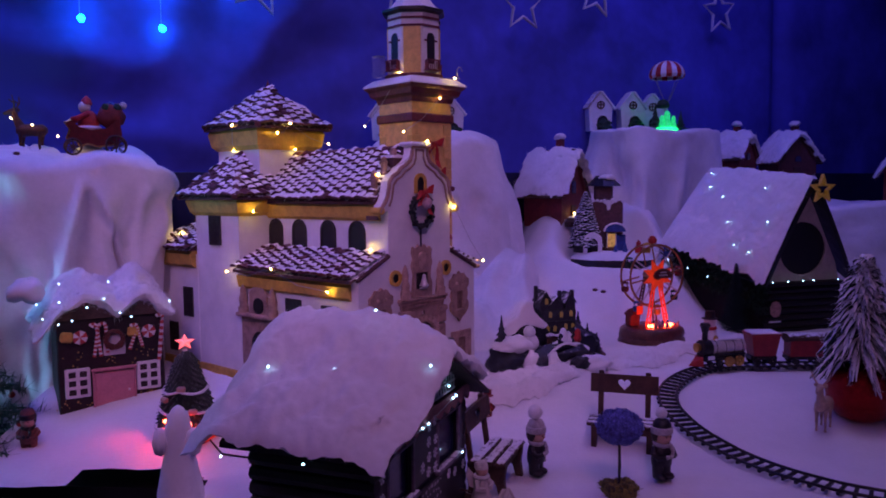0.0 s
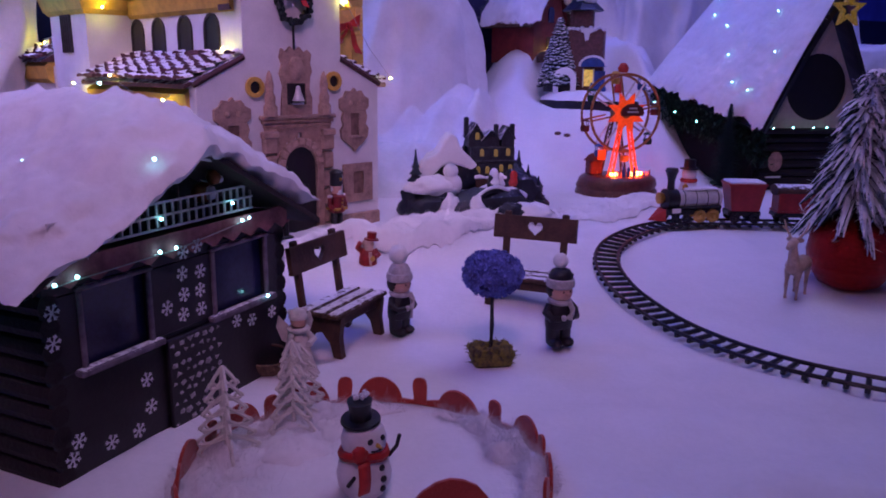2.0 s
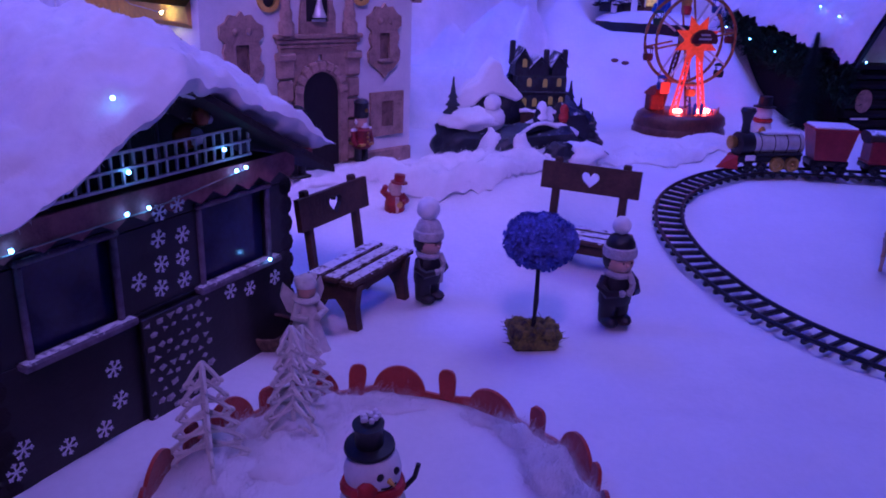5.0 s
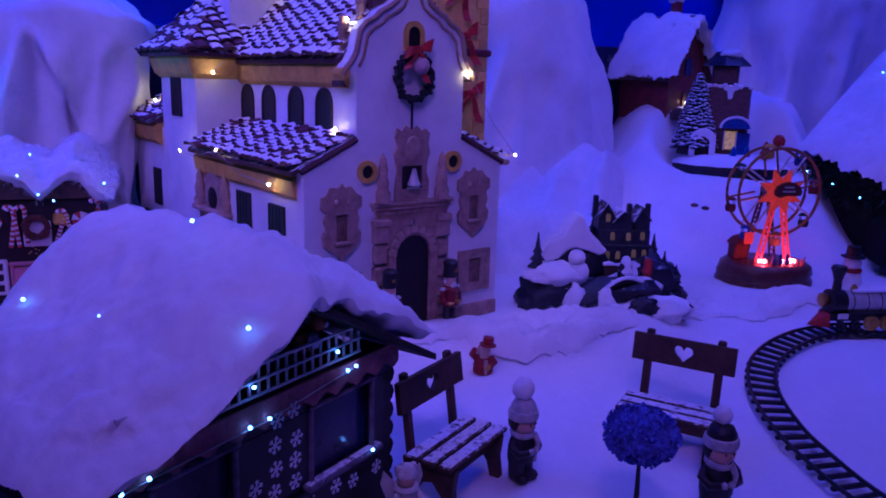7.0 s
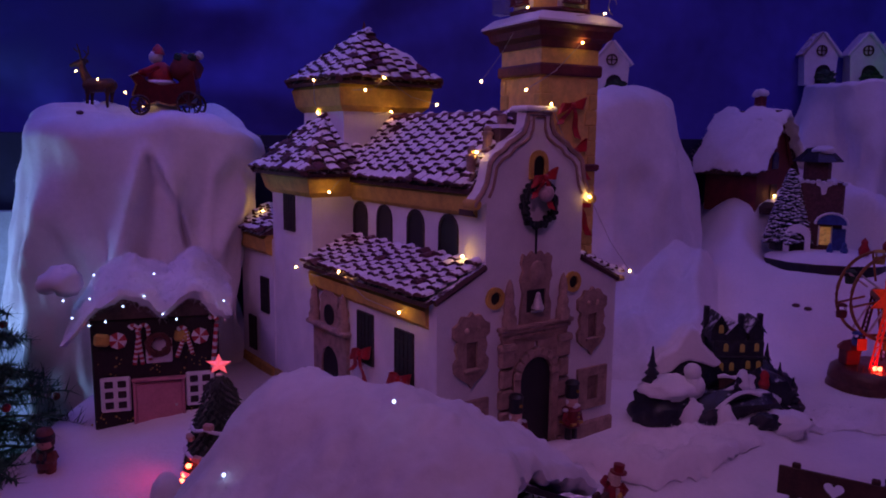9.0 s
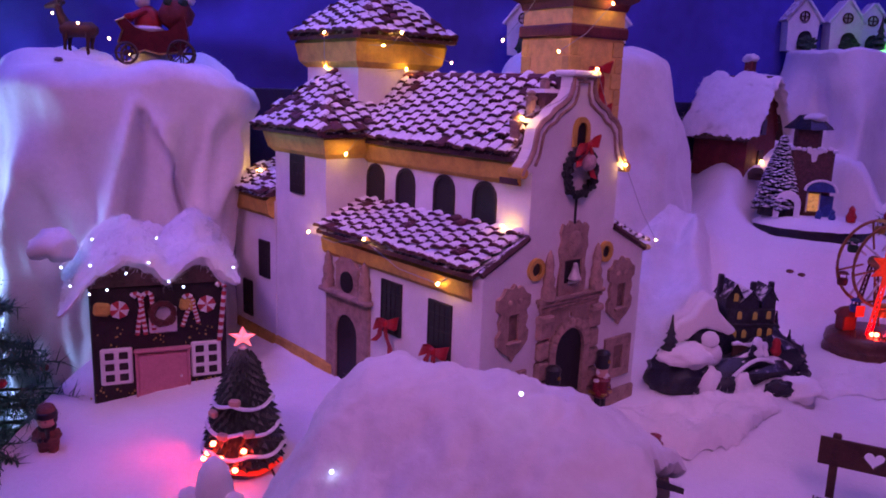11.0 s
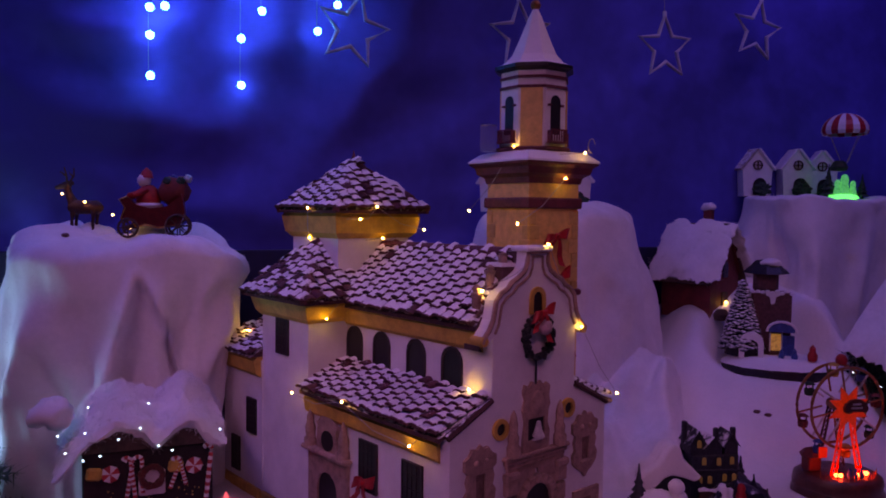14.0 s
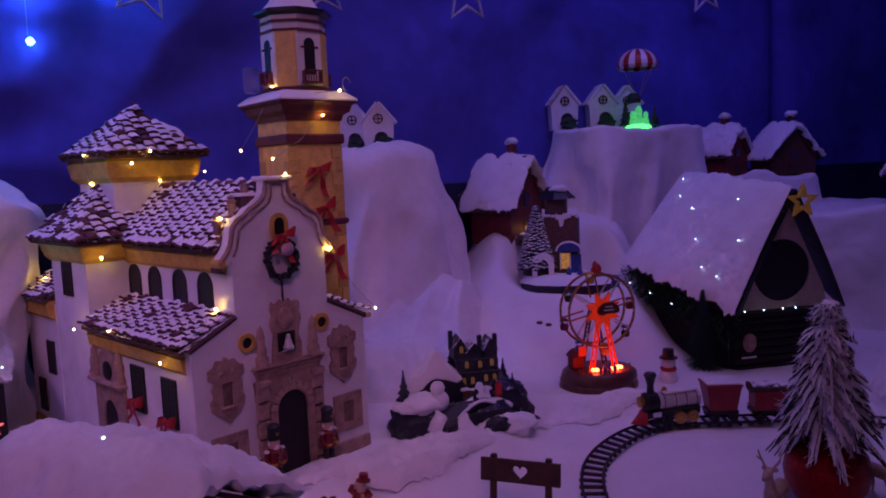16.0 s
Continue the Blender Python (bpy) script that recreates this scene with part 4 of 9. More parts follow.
fpart("cross_rod", Mesh().box(0.005, 0.005, 0.055, ch=0.002), BLACK, 0.002, 0.398, 0.004)
fpart("cross_finial", Mesh().box(0.020, 0.006, 0.007, ch=0.002), BLACK, 0.003, 0.420, 0.005)
for x, z in ((-0.088, 0.300), (0.097, 0.311)):
    fpart("oculus_frame", ring_outline(Mesh(), circle(0.0195), circle(0.0115), 0.008), OCHRE, x, z, 0.006)
    fpart("oculus", Mesh().prism(circle(0.0125), 0.003), DARK, x, z, 0.001)
fpart("gable_niche_frame", ring_outline(Mesh(), arch_outline(0.021, 0.050), arch_outline(0.013, 0.041), 0.006), OCHRE, GX, 0.503, 0.005)
fpart("gable_niche", Mesh().prism(arch_outline(0.013, 0.041), 0.003), DARK, GX, 0.504, 0.001)
shield = [(-0.018, -0.055), (-0.006, -0.064), (0.0, -0.074), (0.006, -0.064), (0.020, -0.054), (0.031, -0.04), (0.033, -0.022), (0.026, -0.012), (0.030, 0.004), (0.026, 0.018), (0.034, 0.026), (0.034, 0.044), (0.024, 0.05), (0.016, 0.062), (0.005, 0.060), (0.0, 0.068), (-0.006, 0.060), (-0.018, 0.062), (-0.024, 0.050), (-0.034, 0.044), (-0.034, 0.024), (-0.026, 0.016), (-0.030, 0.002), (-0.026, -0.014), (-0.033, -0.024), (-0.031, -0.042)]
# tan stone darkened: recess shade is put into the colour of flat window panels
SHADOWED = mat("painted_recess_shade", (0.20, 0.12, 0.09), 0.85, vary=0.4, scale=60, bump=0.4)
for x, z, x2, z2 in ((-0.139, 0.219, -0.139, 0.086), (0.149, 0.233, 0.157, 0.097)):
    inner = [(max(-0.0115, min(0.0115, px)), max(-0.034, min(0.012, pz)) - 0.0) for px, pz in shield]
    fpart("shield_surround", ring_outline(Mesh(), [(px * 1.12, pz * 0.94) for px, pz in shield], inner, 0.009), STONE, x, z, 0.007)
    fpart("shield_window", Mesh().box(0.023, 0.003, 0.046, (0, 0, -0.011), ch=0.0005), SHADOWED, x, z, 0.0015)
    for sx in (-1, 1):
        fpart("shield_boss", Mesh().ball(0.0055, (sx * 0.012, 0, 0.033), None, 8), STONE, x, z, 0.007, True)
    fpart("shield_sill", Mesh().box(0.034, 0.007, 0.005, (0, 0, -0.037), ch=0.001), STONE, x, z, 0.008)
    fpart("lower_surround", ring_outline(Mesh(), [(-0.039, -0.041), (0.039, -0.041), (0.039, 0.041), (-0.039, 0.041)], [(-0.014, -0.024), (0.014, -0.024), (0.014, 0.024), (-0.014, 0.024)], 0.008), STONE, x2, z2, 0.006)
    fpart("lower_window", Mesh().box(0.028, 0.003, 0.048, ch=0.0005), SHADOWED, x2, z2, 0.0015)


# side wall: openings look along -x
def side(x, y, z):
    return pose(x, y, z + UP, 0, 0, -90)


def spart(name, m, mt, x, y, z, smooth=False, label=""):
    return m.made(name, mt, church, smooth, side(x, y, z), label)


for y in (0.428, 0.328, 0.212, 0.104):
    spart("arched_frame", ring_outline(Mesh(), arch_outline(0.0295, 0.086), arch_outline(0.0245, 0.080), 0.006), BARS, -0.111, y, 0.352)
    spart("arched_window", Mesh().prism(arch_outline(0.0245, 0.080), 0.003), DARK, -0.1085, y, 0.353)
for y, z, w, h, x in ((0.570, 0.368, 0.050, 0.076, -0.2085), (0.238, 0.146, 0.054, 0.094, -0.2045), (0.100, 0.140, 0.054, 0.094, -0.2045), (0.715, 0.155, 0.042, 0.08, -0.2115), (0.800, 0.045, 0.038, 0.08, -0.2115)):
    fo = [(-w / 2 - 0.003, -h / 2 - 0.003), (w / 2 + 0.003, -h / 2 - 0.003), (w / 2 + 0.003, h / 2 + 0.003), (-w / 2 - 0.003, h / 2 + 0.003)]
    fi = [(-w / 2, -h / 2), (w / 2, -h / 2), (w / 2, h / 2), (-w / 2, h / 2)]
    spart("window_frame", ring_outline(Mesh(), fo, fi, 0.005), BARS, x - 0.003, y, z + h / 2)
    win = spart("window", Mesh().box(w, 0.003, h, ch=0.0005), DARK, x, y, z + h / 2)
    bars = Mesh()
    for k in (-0.25, 0.0, 0.25):
        bars.box(0.0016, 0.002, h, (k * w, -0.002, 0))
    for k in (-0.3, 0.0, 0.3):
        bars.box(w, 0.002, 0.0016, (0, -0.002, k * h))
    share("window_grille", bars.data("window_grille", BARS), win, Matrix())
SDY = 0.378
sd_in = arch_outline(0.038, 0.165)
sd_out = [(-0.074, 0.0), (0.074, 0.0)] + [(max(-0.074, min(0.074, 3.2 * x)), 0.204 if abs(x) < 0.030 else 0.13 + 0.074 * (abs(x) < 0.036)) for x, z in sd_in[2:]]
spart("side_door_surround", ring_outline(Mesh(), sd_out, sd_in, 0.012), STONE, -0.211, SDY, -0.02)
spart("side_door", Mesh().prism(arch_outline(0.039, 0.166), 0.003), DARK, -0.2065, SDY, -0.02)
spart("side_door_cornice", Mesh().box(0.170, 0.022, 0.010, ch=0.003), STONE, -0.214, SDY, 0.186)
spart("side_door_crest", Mesh().prism([(-0.040, 0.0), (0.040, 0.0), (0.036, 0.050), (0.040, 0.056), (0.0, 0.090), (-0.040, 0.056), (-0.036, 0.050)], 0.014), STONE, -0.212, SDY, 0.188)
spart("crest_opening", Mesh().prism(circle(0.0215), 0.004), DARK, -0.2145, SDY - 0.004, 0.213)
for sx in (-1, 1):
    spart("crest_pinnacle", Mesh().lathe([(0.014, 0), (0.014, 0.016), (0.010, 0.022), (0.012, 0.040), (0.008, 0.052), (0.008, 0.064), (0.002, 0.078)], None, 8), STONE, -0.212, SDY + sx * 0.064, 0.188, True)


def bow(name, parent, mtx, s=1.0, label=""):
    """A ribbon bow: two flat drooping loops, a knot, two unequal tails."""
    m = Mesh()
    for sx in (-1, 1):
        ang = radians(-14 if sx > 0 else 22)
        ca, sa = math.cos(ang), math.sin(ang)

        def loop(u, v):
            d, q = 0.030 * math.sin(math.pi * u), (v - 0.5) * (0.008 + 0.016 * math.sin(math.pi * u))
            return (s * (sx * d * ca - q * sa * sx), -s * (0.004 + 0.006 * math.sin(math.tau * u)), s * (0.004 - d * sa * 0.8 + q * ca))

        def tail(u, v):
            w = (v - 0.5) * (0.008 + 0.009 * u)
            L = 0.056 if sx > 0 else 0.034
            return (s * (sx * (0.003 + (0.014 if sx > 0 else 0.024) * u) + w), -s * (0.005 + 0.003 * math.sin(7 * u)), -s * (L * u + 0.25 * w * sx))

        m.sheet(loop, 13, 3)
        m.sheet(tail, 7, 3)
    m.box(0.012 * s, 0.010 * s, 0.012 * s, (0, -0.006 * s, 0.003 * s), ch=0.003 * s)
    ob = m.made(name, RED, parent, False, mtx, label)
    sol = ob.modifiers.new("thick", "SOLIDIFY")
    sol.thickness = 0.0012
    return ob


for y, z in ((0.238, 0.162), (0.100, 0.148)):
    bow("ribbon_bow", church, side(-0.212, y, z) @ pose(0, 0, 0, 0, random.uniform(-8, 8), 0), 1.15, "red ribbon bow")

# wreath on the front
wr = Mesh()
for k in range(230):
    a = math.tau * k / 230 + random.uniform(-0.03, 0.03)
    rr, b = 0.0345 + random.uniform(-0.0045, 0.0045), random.uniform(0, math.tau)
    wr.ball(random.uniform(0.003, 0.0052), (rr * math.cos(a), 0.006 * math.sin(b), rr * 1.08 * math.sin(a)), None, 6)
wreath = fpart("wreath", wr, mat("dark_wreath", (0.008, 0.016, 0.016), 0.7, vary=0.5, scale=90, bump=0.3), 0.002, 0.459, 0.010, True, "dark evergreen wreath with a red bow")
bow("wreath_bow", wreath, pose(0, -0.008, 0.045), 0.95)
share("wreath_ornament", Mesh().ball(0.0165, (0.006, -0.010, 0.020), None, 12, (1, 0.7, 0.95)).data("wreath_ornament", mat("pale_rose_cloth", (0.5, 0.33, 0.33), 0.8, vary=0.25, scale=90, bump=0.3), True), wreath, Matrix())

# tower
tower = thing("bell_tower", CHURCH @ pose(0.2335, 0.221, UP, 0, 0, -6.5), "ochre church bell tower with maroon cornice and snowy white spire", "bell tower")
HW = 0.0725


def tpart(name, m, mt, smooth=False, label="", parent=None, mtx=None):
    return m.made(name, mt, parent or tower, smooth, mtx, label)


def square(w, z):
    return (-w, w, -w, w, z)


tpart("shaft", loft(Mesh(), [square(HW, -0.06), square(HW, 0.765)]), ORANGE)
tpart("lower_band", loft(Mesh(), [square(HW + 0.004, 0.700), square(HW + 0.006, 0.704), square(HW + 0.006, 0.720), square(HW + 0.004, 0.724)]), MAROON)
tpart("front_string", loft(Mesh(), [square(HW + 0.003, 0.506), square(HW + 0.007, 0.510), square(HW + 0.007, 0.518), square(HW + 0.003, 0.521)]), MAROON)
tpart("cornice", loft(Mesh(), [square(HW + 0.003, 0.755), square(HW + 0.006, 0.768), square(HW + 0.018, 0.776), square(HW + 0.022, 0.790), square(HW + 0.031, 0.797), square(HW + 0.031, 0.801)]), MAROON)
tpart("cornice_snow", loft(Mesh(), [square(HW + 0.033, 0.801), square(HW + 0.033, 0.805), square(0.085, 0.822), square(0.07, 0.826)]), SNOW)
QUOINS = [Mesh().box(q, 0.004, 0.030, ch=0.0012).data("quoin", ORANGE) for q in (0.020, 0.030)]
for face in range(4):
    rot = pose(0, 0, 0, 0, 0, 90 * face)
    for k in range(21):
        for sx in (-1, 1):
            w = 0.030 if (k + (sx > 0)) % 2 else 0.020
            share("quoin", QUOINS[w > 0.025], tower, rot @ pose(sx * (HW - w / 2), -HW - 0.0005, 0.05 + 0.0315 * k))
R8 = 0.077
oct_prof = [(R8 + 0.012, 0.815), (R8 + 0.012, 0.823), (R8, 0.828), (R8, 1.005)]
tpart("belfry", Mesh().lathe(oct_prof, None, 8, math.pi / 8), PLASTER)
tpart("belfry_base", Mesh().lathe([(R8 + 0.008, 0.826), (R8 + 0.012, 0.829), (R8 + 0.012, 0.833), (R8 + 0.002, 0.836)], None, 8, math.pi / 8), MAROON)
for z, t in ((0.965, 0.003), (0.986, 0.003)):
    tpart("belfry_band", Mesh().lathe([(R8 + 0.001, z - t), (R8 + 0.004, z - t), (R8 + 0.004, z + t), (R8 + 0.001, z + t)], None, 8, math.pi / 8), MAROON)
tpart("belfry_eave", Mesh().lathe([(R8 + 0.002, 1.000), (R8 + 0.016, 1.006), (R8 + 0.016, 1.013), (R8, 1.018)], None, 8, math.pi / 8), BLACK)
tpart("spire", Mesh().lathe([(R8 + 0.012, 1.013), (0.070, 1.022), (0.054, 1.040), (0.042, 1.065), (0.029, 1.095), (0.016, 1.128), (0.006, 1.148)], None, 8, math.pi / 8), SNOW, label="white snow-covered flared spire")
tpart("spire_ball", Mesh().ball(0.012, (0, 0, 1.156)), COPPER, True)
ap8 = R8 * math.cos(math.pi / 8)
for k in range(8):
    rot = pose(0, 0, 0, 0, 0, 45 * k)
    if k % 2 == 0:
        w = tpart("belfry_opening", Mesh().prism(arch_outline(0.014, 0.085), 0.003), DARK, mtx=rot @ pose(0, -ap8 - 0.001, 0.862))
        rail = Mesh()
        for i in range(7):
            rail.box(0.002, 0.002, 0.026, (-0.021 + 0.007 * i, 0, 0))
        for i in (-1, 1):
            rail.box(0.002, 0.012, 0.026, (i * 0.023, 0.006, 0))
        rail.box(0.048, 0.003, 0.003, (0, 0, 0.014)), rail.box(0.050, 0.016, 0.003, (0, 0.006, -0.013))
        tpart("balcony_rail", rail, MAROON, mtx=rot @ pose(0, -ap8 - 0.014, 0.857))
        im = Mesh()
        for i in (-1, 1):
            im.box(0.010, 0.008, 0.005, (i * 0.018, 0, 0), ch=0.001)
        tpart("impost", im, MAROON, mtx=rot @ pose(0, -ap8, 0.925))
    else:
        tpart("belfry_pilaster", Mesh().box(0.048, 0.004, 0.13, ch=0.001), ORANGE, mtx=rot @ pose(0, -ap8 - 0.001, 0.897))
for x, z, a in ((0.0, 0.637, 4), (0.012, 0.545, -12), (0.028, 0.430, -6)):
    bow("ribbon_bow", tower, pose(x, -HW - 0.006, z, 0, a, 0), 1.1, "red ribbon bow")


# ---- market stall with a cotton roof ----
STALL = pose(-0.102, 1.063, 0.005, 0, 0, 68.8)  # x along the front, y into the stall
stall = thing("market_stall", STALL, "dark market stall with snowflake stickers and cotton snow roof", "market stall")
SW, SD, SH, SA = 0.384, 0.213, 0.228, 0.348


def stp(name, m, mt, smooth=False, label="", mtx=None):
    return m.made(name, mt, stall, smooth, mtx, label)


logm = Mesh().lathe([(0.0118, 0), (0.0128, 0.02), (0.0122, SD * 0.5), (0.0128, SD - 0.02), (0.0118, SD)], None, 8).data("log", LOG, True)
for k in range(9):
    ob = share("log", logm, stall, pose(0.006, 0, 0.012 + 0.0235 * k, -90, 0, 0))
    share("log", logm, stall, pose(SW - 0.006, 0, 0.012 + 0.0235 * k, -90, 0, 0))
stp("back_wall", Mesh().box(SW, 0.01, SH, (SW / 2, SD - 0.005, SH / 2), ch=0.002), LOG)
for x0, x1, z0, z1 in ((0.0, SW, 0.0, 0.122), (0.0, SW, 0.206, SH), (0.0, 0.041, 0.122, 0.206), (0.134, 0.239, 0.122, 0.206), (0.344, SW, 0.122, 0.206)):
    stp("front_board", Mesh().box(x1 - x0, 0.008, z1 - z0, ((x0 + x1) / 2, 0.004, (z0 + z1) / 2), ch=0.001), BLACKCARD)
stp("gable_wall", Mesh().prism([(0.01, SH), (SW - 0.01, SH), (SW / 2, SA - 0.012)], 0.008, pose(0, 0.05, 0)), BLACKCARD)
stp("balcony_floor", Mesh().box(SW, 0.06, 0.008, (SW / 2, 0.022, SH + 0.004), ch=0.002), WOOD)
sc = [(0.0, 0.0), (0.0, 0.024), (SW, 0.024), (SW, 0.0)] + [(SW - (k + 0.5) * SW / 22, -0.006 if k % 2 == 0 else 0.004) for k in range(22)]
stp("scalloped_fascia", Mesh().prism(sc, 0.004, pose(0, -0.010, SH - 0.008)), mat("faded_pink_card", (0.32, 0.13, 0.14), 0.8, vary=0.35, scale=50, bump=0.3))
for x0, x1 in ((0.041, 0.134), (0.239, 0.344)):
    stp("window_pane", Mesh().box(x1 - x0, 0.003, 0.084, ((x0 + x1) / 2, 0.010, 0.164)), PANEBLUE)
    cur = Mesh()
    cur.box(x1 - x0 + 0.024, 0.014, 0.008, ((x0 + x1) / 2, -0.004, 0.120), ch=0.002)
    cur.box(0.006, 0.006, 0.084, (x0, -0.001, 0.164), ch=0.0015), cur.box(0.006, 0.006, 0.084, (x1, -0.001, 0.164), ch=0.0015)
    cur.box(x1 - x0 + 0.01, 0.008, 0.006, ((x0 + x1) / 2, -0.002, 0.209), ch=0.002)
    stp("window_trim", cur, mat("grey_weathered_card", (0.16, 0.13, 0.17), 0.8, vary=0.4, scale=60, bump=0.3, dust=(1.6, 120.0)))
door = stp("door_panel", Mesh().box(0.089, 0.006, 0.116, (0.1955, -0.004, 0.059), ch=0.001), BLACKCARD)
quilt = Mesh()
rgq = random.Random(31)
for i in range(7):
    for j in range(9):
        cx, cz = 0.158 + 0.0128 * (i + 0.5 * (j % 2)) + rgq.uniform(-0.002, 0.002), 0.010 + 0.0125 * j + rgq.uniform(-0.002, 0.002)
        if cx > 0.236 or rgq.random() < 0.12:
            continue
        n, r, a0 = rgq.choice((3, 3, 4, 5)), rgq.uniform(0.0034, 0.0068), rgq.uniform(0, 6.28)
        rim = [(cx + r * math.cos(a0 + math.tau * k / n) * rgq.uniform(0.8, 1.2), -0.0078, cz + 0.72 * r * math.sin(a0 + math.tau * k / n)) for k in range(n)]
        quilt.put(rim + [(cx, -0.0092, cz)], [(k, (k + 1) % n, n) for k in range(n)] + [tuple(range(n))[::-1]])
share("quilted_pattern", quilt.data("quilted_pattern", mat("pale_pattern", (0.42, 0.38, 0.40), 0.7, vary=0.5, scale=120, bump=0.1)), door, Matrix())
STICK = mat("white_sticker", (0.7, 0.7, 0.74), 0.6, vary=0.1, scale=90, bump=0.05)


def flake_mesh(r):
    m = Mesh()
    for k in range(6):
        rot = pose(0, 0, 0, 0, 60 * k, 0)
        m.box(0.0012, 0.0010, r, (0, 0, r / 2), rot)
        for sx in (-1, 1):
            m.box(0.0011, 0.0010, r * 0.34, (0, 0, 0), rot @ pose(sx * r * 0.12, 0, r * 0.72, 0, sx * 45, 0))
    return m.data("snowflake", STICK)


FLAKE = flake_mesh(0.0092)
for x, z in [(0.001, 0.196), (-0.001, 0.165), (0.18, 0.219), (0.176, 0.194), (0.206, 0.19), (0.204, 0.167), (0.177, 0.168), (0.149, 0.159), (0.174, 0.144), (0.204, 0.143), (0.267, 0.108), (0.297, 0.101), (0.34, 0.1), (0.111, 0.085), (0.114, 0.051), (0.094, 0.03), (0.056, 0.033), (0.016, 0.053), (0.007, 0.036), (0.203, 0.222)]:
    share("snowflake", FLAKE, stall, pose(x, -0.0115, z, 0, random.uniform(0, 60), 0))
# balcony rail: a small white lattice
lat = Mesh()
for k in range(25):
    lat.box(0.0022, 0.0026, 0.032, (0.012 + k * 0.0126, -0.004, SH + 0.038), None)
for z in (SH + 0.023, SH + 0.038, SH + 0.053):
    lat.box(0.306, 0.003, 0.0024, (0.012 + 0.151, -0.0055, z))
stp("balcony_lattice", lat, mat("white_painted_lattice", (0.62, 0.6, 0.6), 0.6, vary=0.15, scale=80, bump=0.1))
fr2 = Mesh()
for x0, x1 in ((0.14, 0.20), (0.235, 0.29)):
    fr2.tube([(x0, 0.044, SH + 0.01), (x0, 0.044, SH + 0.085), (x1, 0.044, SH + 0.085), (x1, 0.044, SH + 0.01)], 0.0022, seg=6)
stp("gable_door_frame", fr2, mat("grey_frame", (0.3, 0.28, 0.3), 0.7, vary=0.2, scale=80, bump=0.1))
for sx in (0, 1):
    a, b = ((-0.034, SH + 0.004), (SW / 2, SA)) if sx == 0 else ((SW + 0.045, SH - 0.008), (SW / 2, SA))
    v = [(a[0], -0.035, a[1]), (b[0], -0.035, b[1]), (b[0], SD + 0.03, b[1]), (a[0], SD + 0.03, a[1])]
    v += [(x, y, z - 0.008) for x, y, z in v]
    stp("roof_board", Mesh().put(v, [(0, 1, 2, 3), (7, 6, 5, 4), (0, 4, 5, 1), (1, 5, 6, 2), (2, 6, 7, 3), (3, 7, 4, 0)]), LOG)


def stall_pad(u, k):
    """Underside of the cotton on the stall roof."""
    x = -0.052 + (SW + 0.104) * k
    lap = 0.036 + 0.020 * smooth01(0.0, 0.2, k) * (1 - smooth01(0.45, 0.6, k)) + 0.008 * fbm(x, 0.0, 2.0, 9)
    far = 0.095 - 0.035 * smooth01(0.5, 0.9, k) + 0.010 * fbm(x, 0.5, 5.0, 8)
    y = -lap + (SD + lap + far) * u
    z = SA - 0.485 * math.sqrt((x - SW / 2) ** 2 + 0.0005) + 0.004 - 0.030 * smooth01(0.82, 1.0, u)
    return (x, y, z - 0.016 * (1 - smooth01(0.0, 0.22, u)) * (1 - smooth01(0.42, 0.6, k)))


def stall_depth(u, k):
    """Thin over the near eave, heaped up along the ridge."""
    x, y, z = stall_pad(u, k)
    d = 0.026 + 0.034 * smooth01(0.055, 0.15, x) * (1 - smooth01(0.33, 0.46, x)) + 0.014 * fbm(x, y, 0, 9) + 0.006 * fbm(x, y, 4, 24)
    return max(0.016, d * (0.62 + 0.38 * smooth01(-0.03, 0.07, y)))


pad = cushion(stall_pad, stall_depth, 90, 180, 3.0, 0.008)
pad_ob = tagged(pad.made("cotton_roof", COTTON, stall, "all"), "thick cotton snow covering the roof")
fibres(pad, 16000, 0.012, pad_ob, 3, 0.0003)
fox = Mesh()
fox.slot = 0
fox.ball(0.011, (0, 0, 0.012), None, 10, (1.2, 0.9, 1.0)), fox.ball(0.008, (0.012, 0, 0.026), None, 8)
for sy in (-1, 1):
    fox.lathe([(0.003, 0), (0.0005, 0.008)], pose(0.011, sy * 0.004, 0.032), 6)
fox.slot = 1
fox.ball(0.008, (0.004, -0.005, 0.012), None, 8), fox.ball(0.004, (0.018, -0.002, 0.024), None, 6)
tagged(fox.made("figurine", [COPPER, WHITE], None, True, STALL @ pose(0.245, 0.012, SH + 0.036, 0, 0, -20) @ Matrix.Scale(1.25, 4)), "small brown and white animal figurine behind the balcony lattice", "figurine")
bulbm = Mesh().ball(0.0021, seg=8).data("bulb", COLD, True)
SB = [(0.004, -0.016, SH - 0.004), (0.030, -0.016, SH - 0.002), (0.020, -0.010, SH + 0.024), (0.140, -0.016, SH), (0.165, -0.016, SH), (0.150, -0.012, SH + 0.036), (0.270, -0.012, SH + 0.036), (0.282, -0.016, SH + 0.012), (0.296, -0.016, SH + 0.013), (0.119, -0.040, 0.336), (0.069, 0.223, 0.326), (0.073, 0.103, 0.330), (0.154, 0.070, 0.412), (0.330, -0.014, 0.126), (-0.030, 0.10, 0.214), (-0.010, 0.26, 0.200)]
lights = thing("stall_lights", STALL, "cold white fairy lights strung on the market stall", "fairy lights")
for p in SB:
    share("bulb", bulbm, lights, Matrix.Translation(p))
Mesh().tube([(x, y + 0.004, z - 0.004) for x, y, z in SB[:2] + SB[3:5] + SB[7:9]], 0.0008, seg=5).made("wire", WIRE, lights)
basket = thing("wicker_basket", pose(0.02, 1.39, 0.012, 0, 0, 10), "low brown wicker basket on the snow beside the stall", "basket")
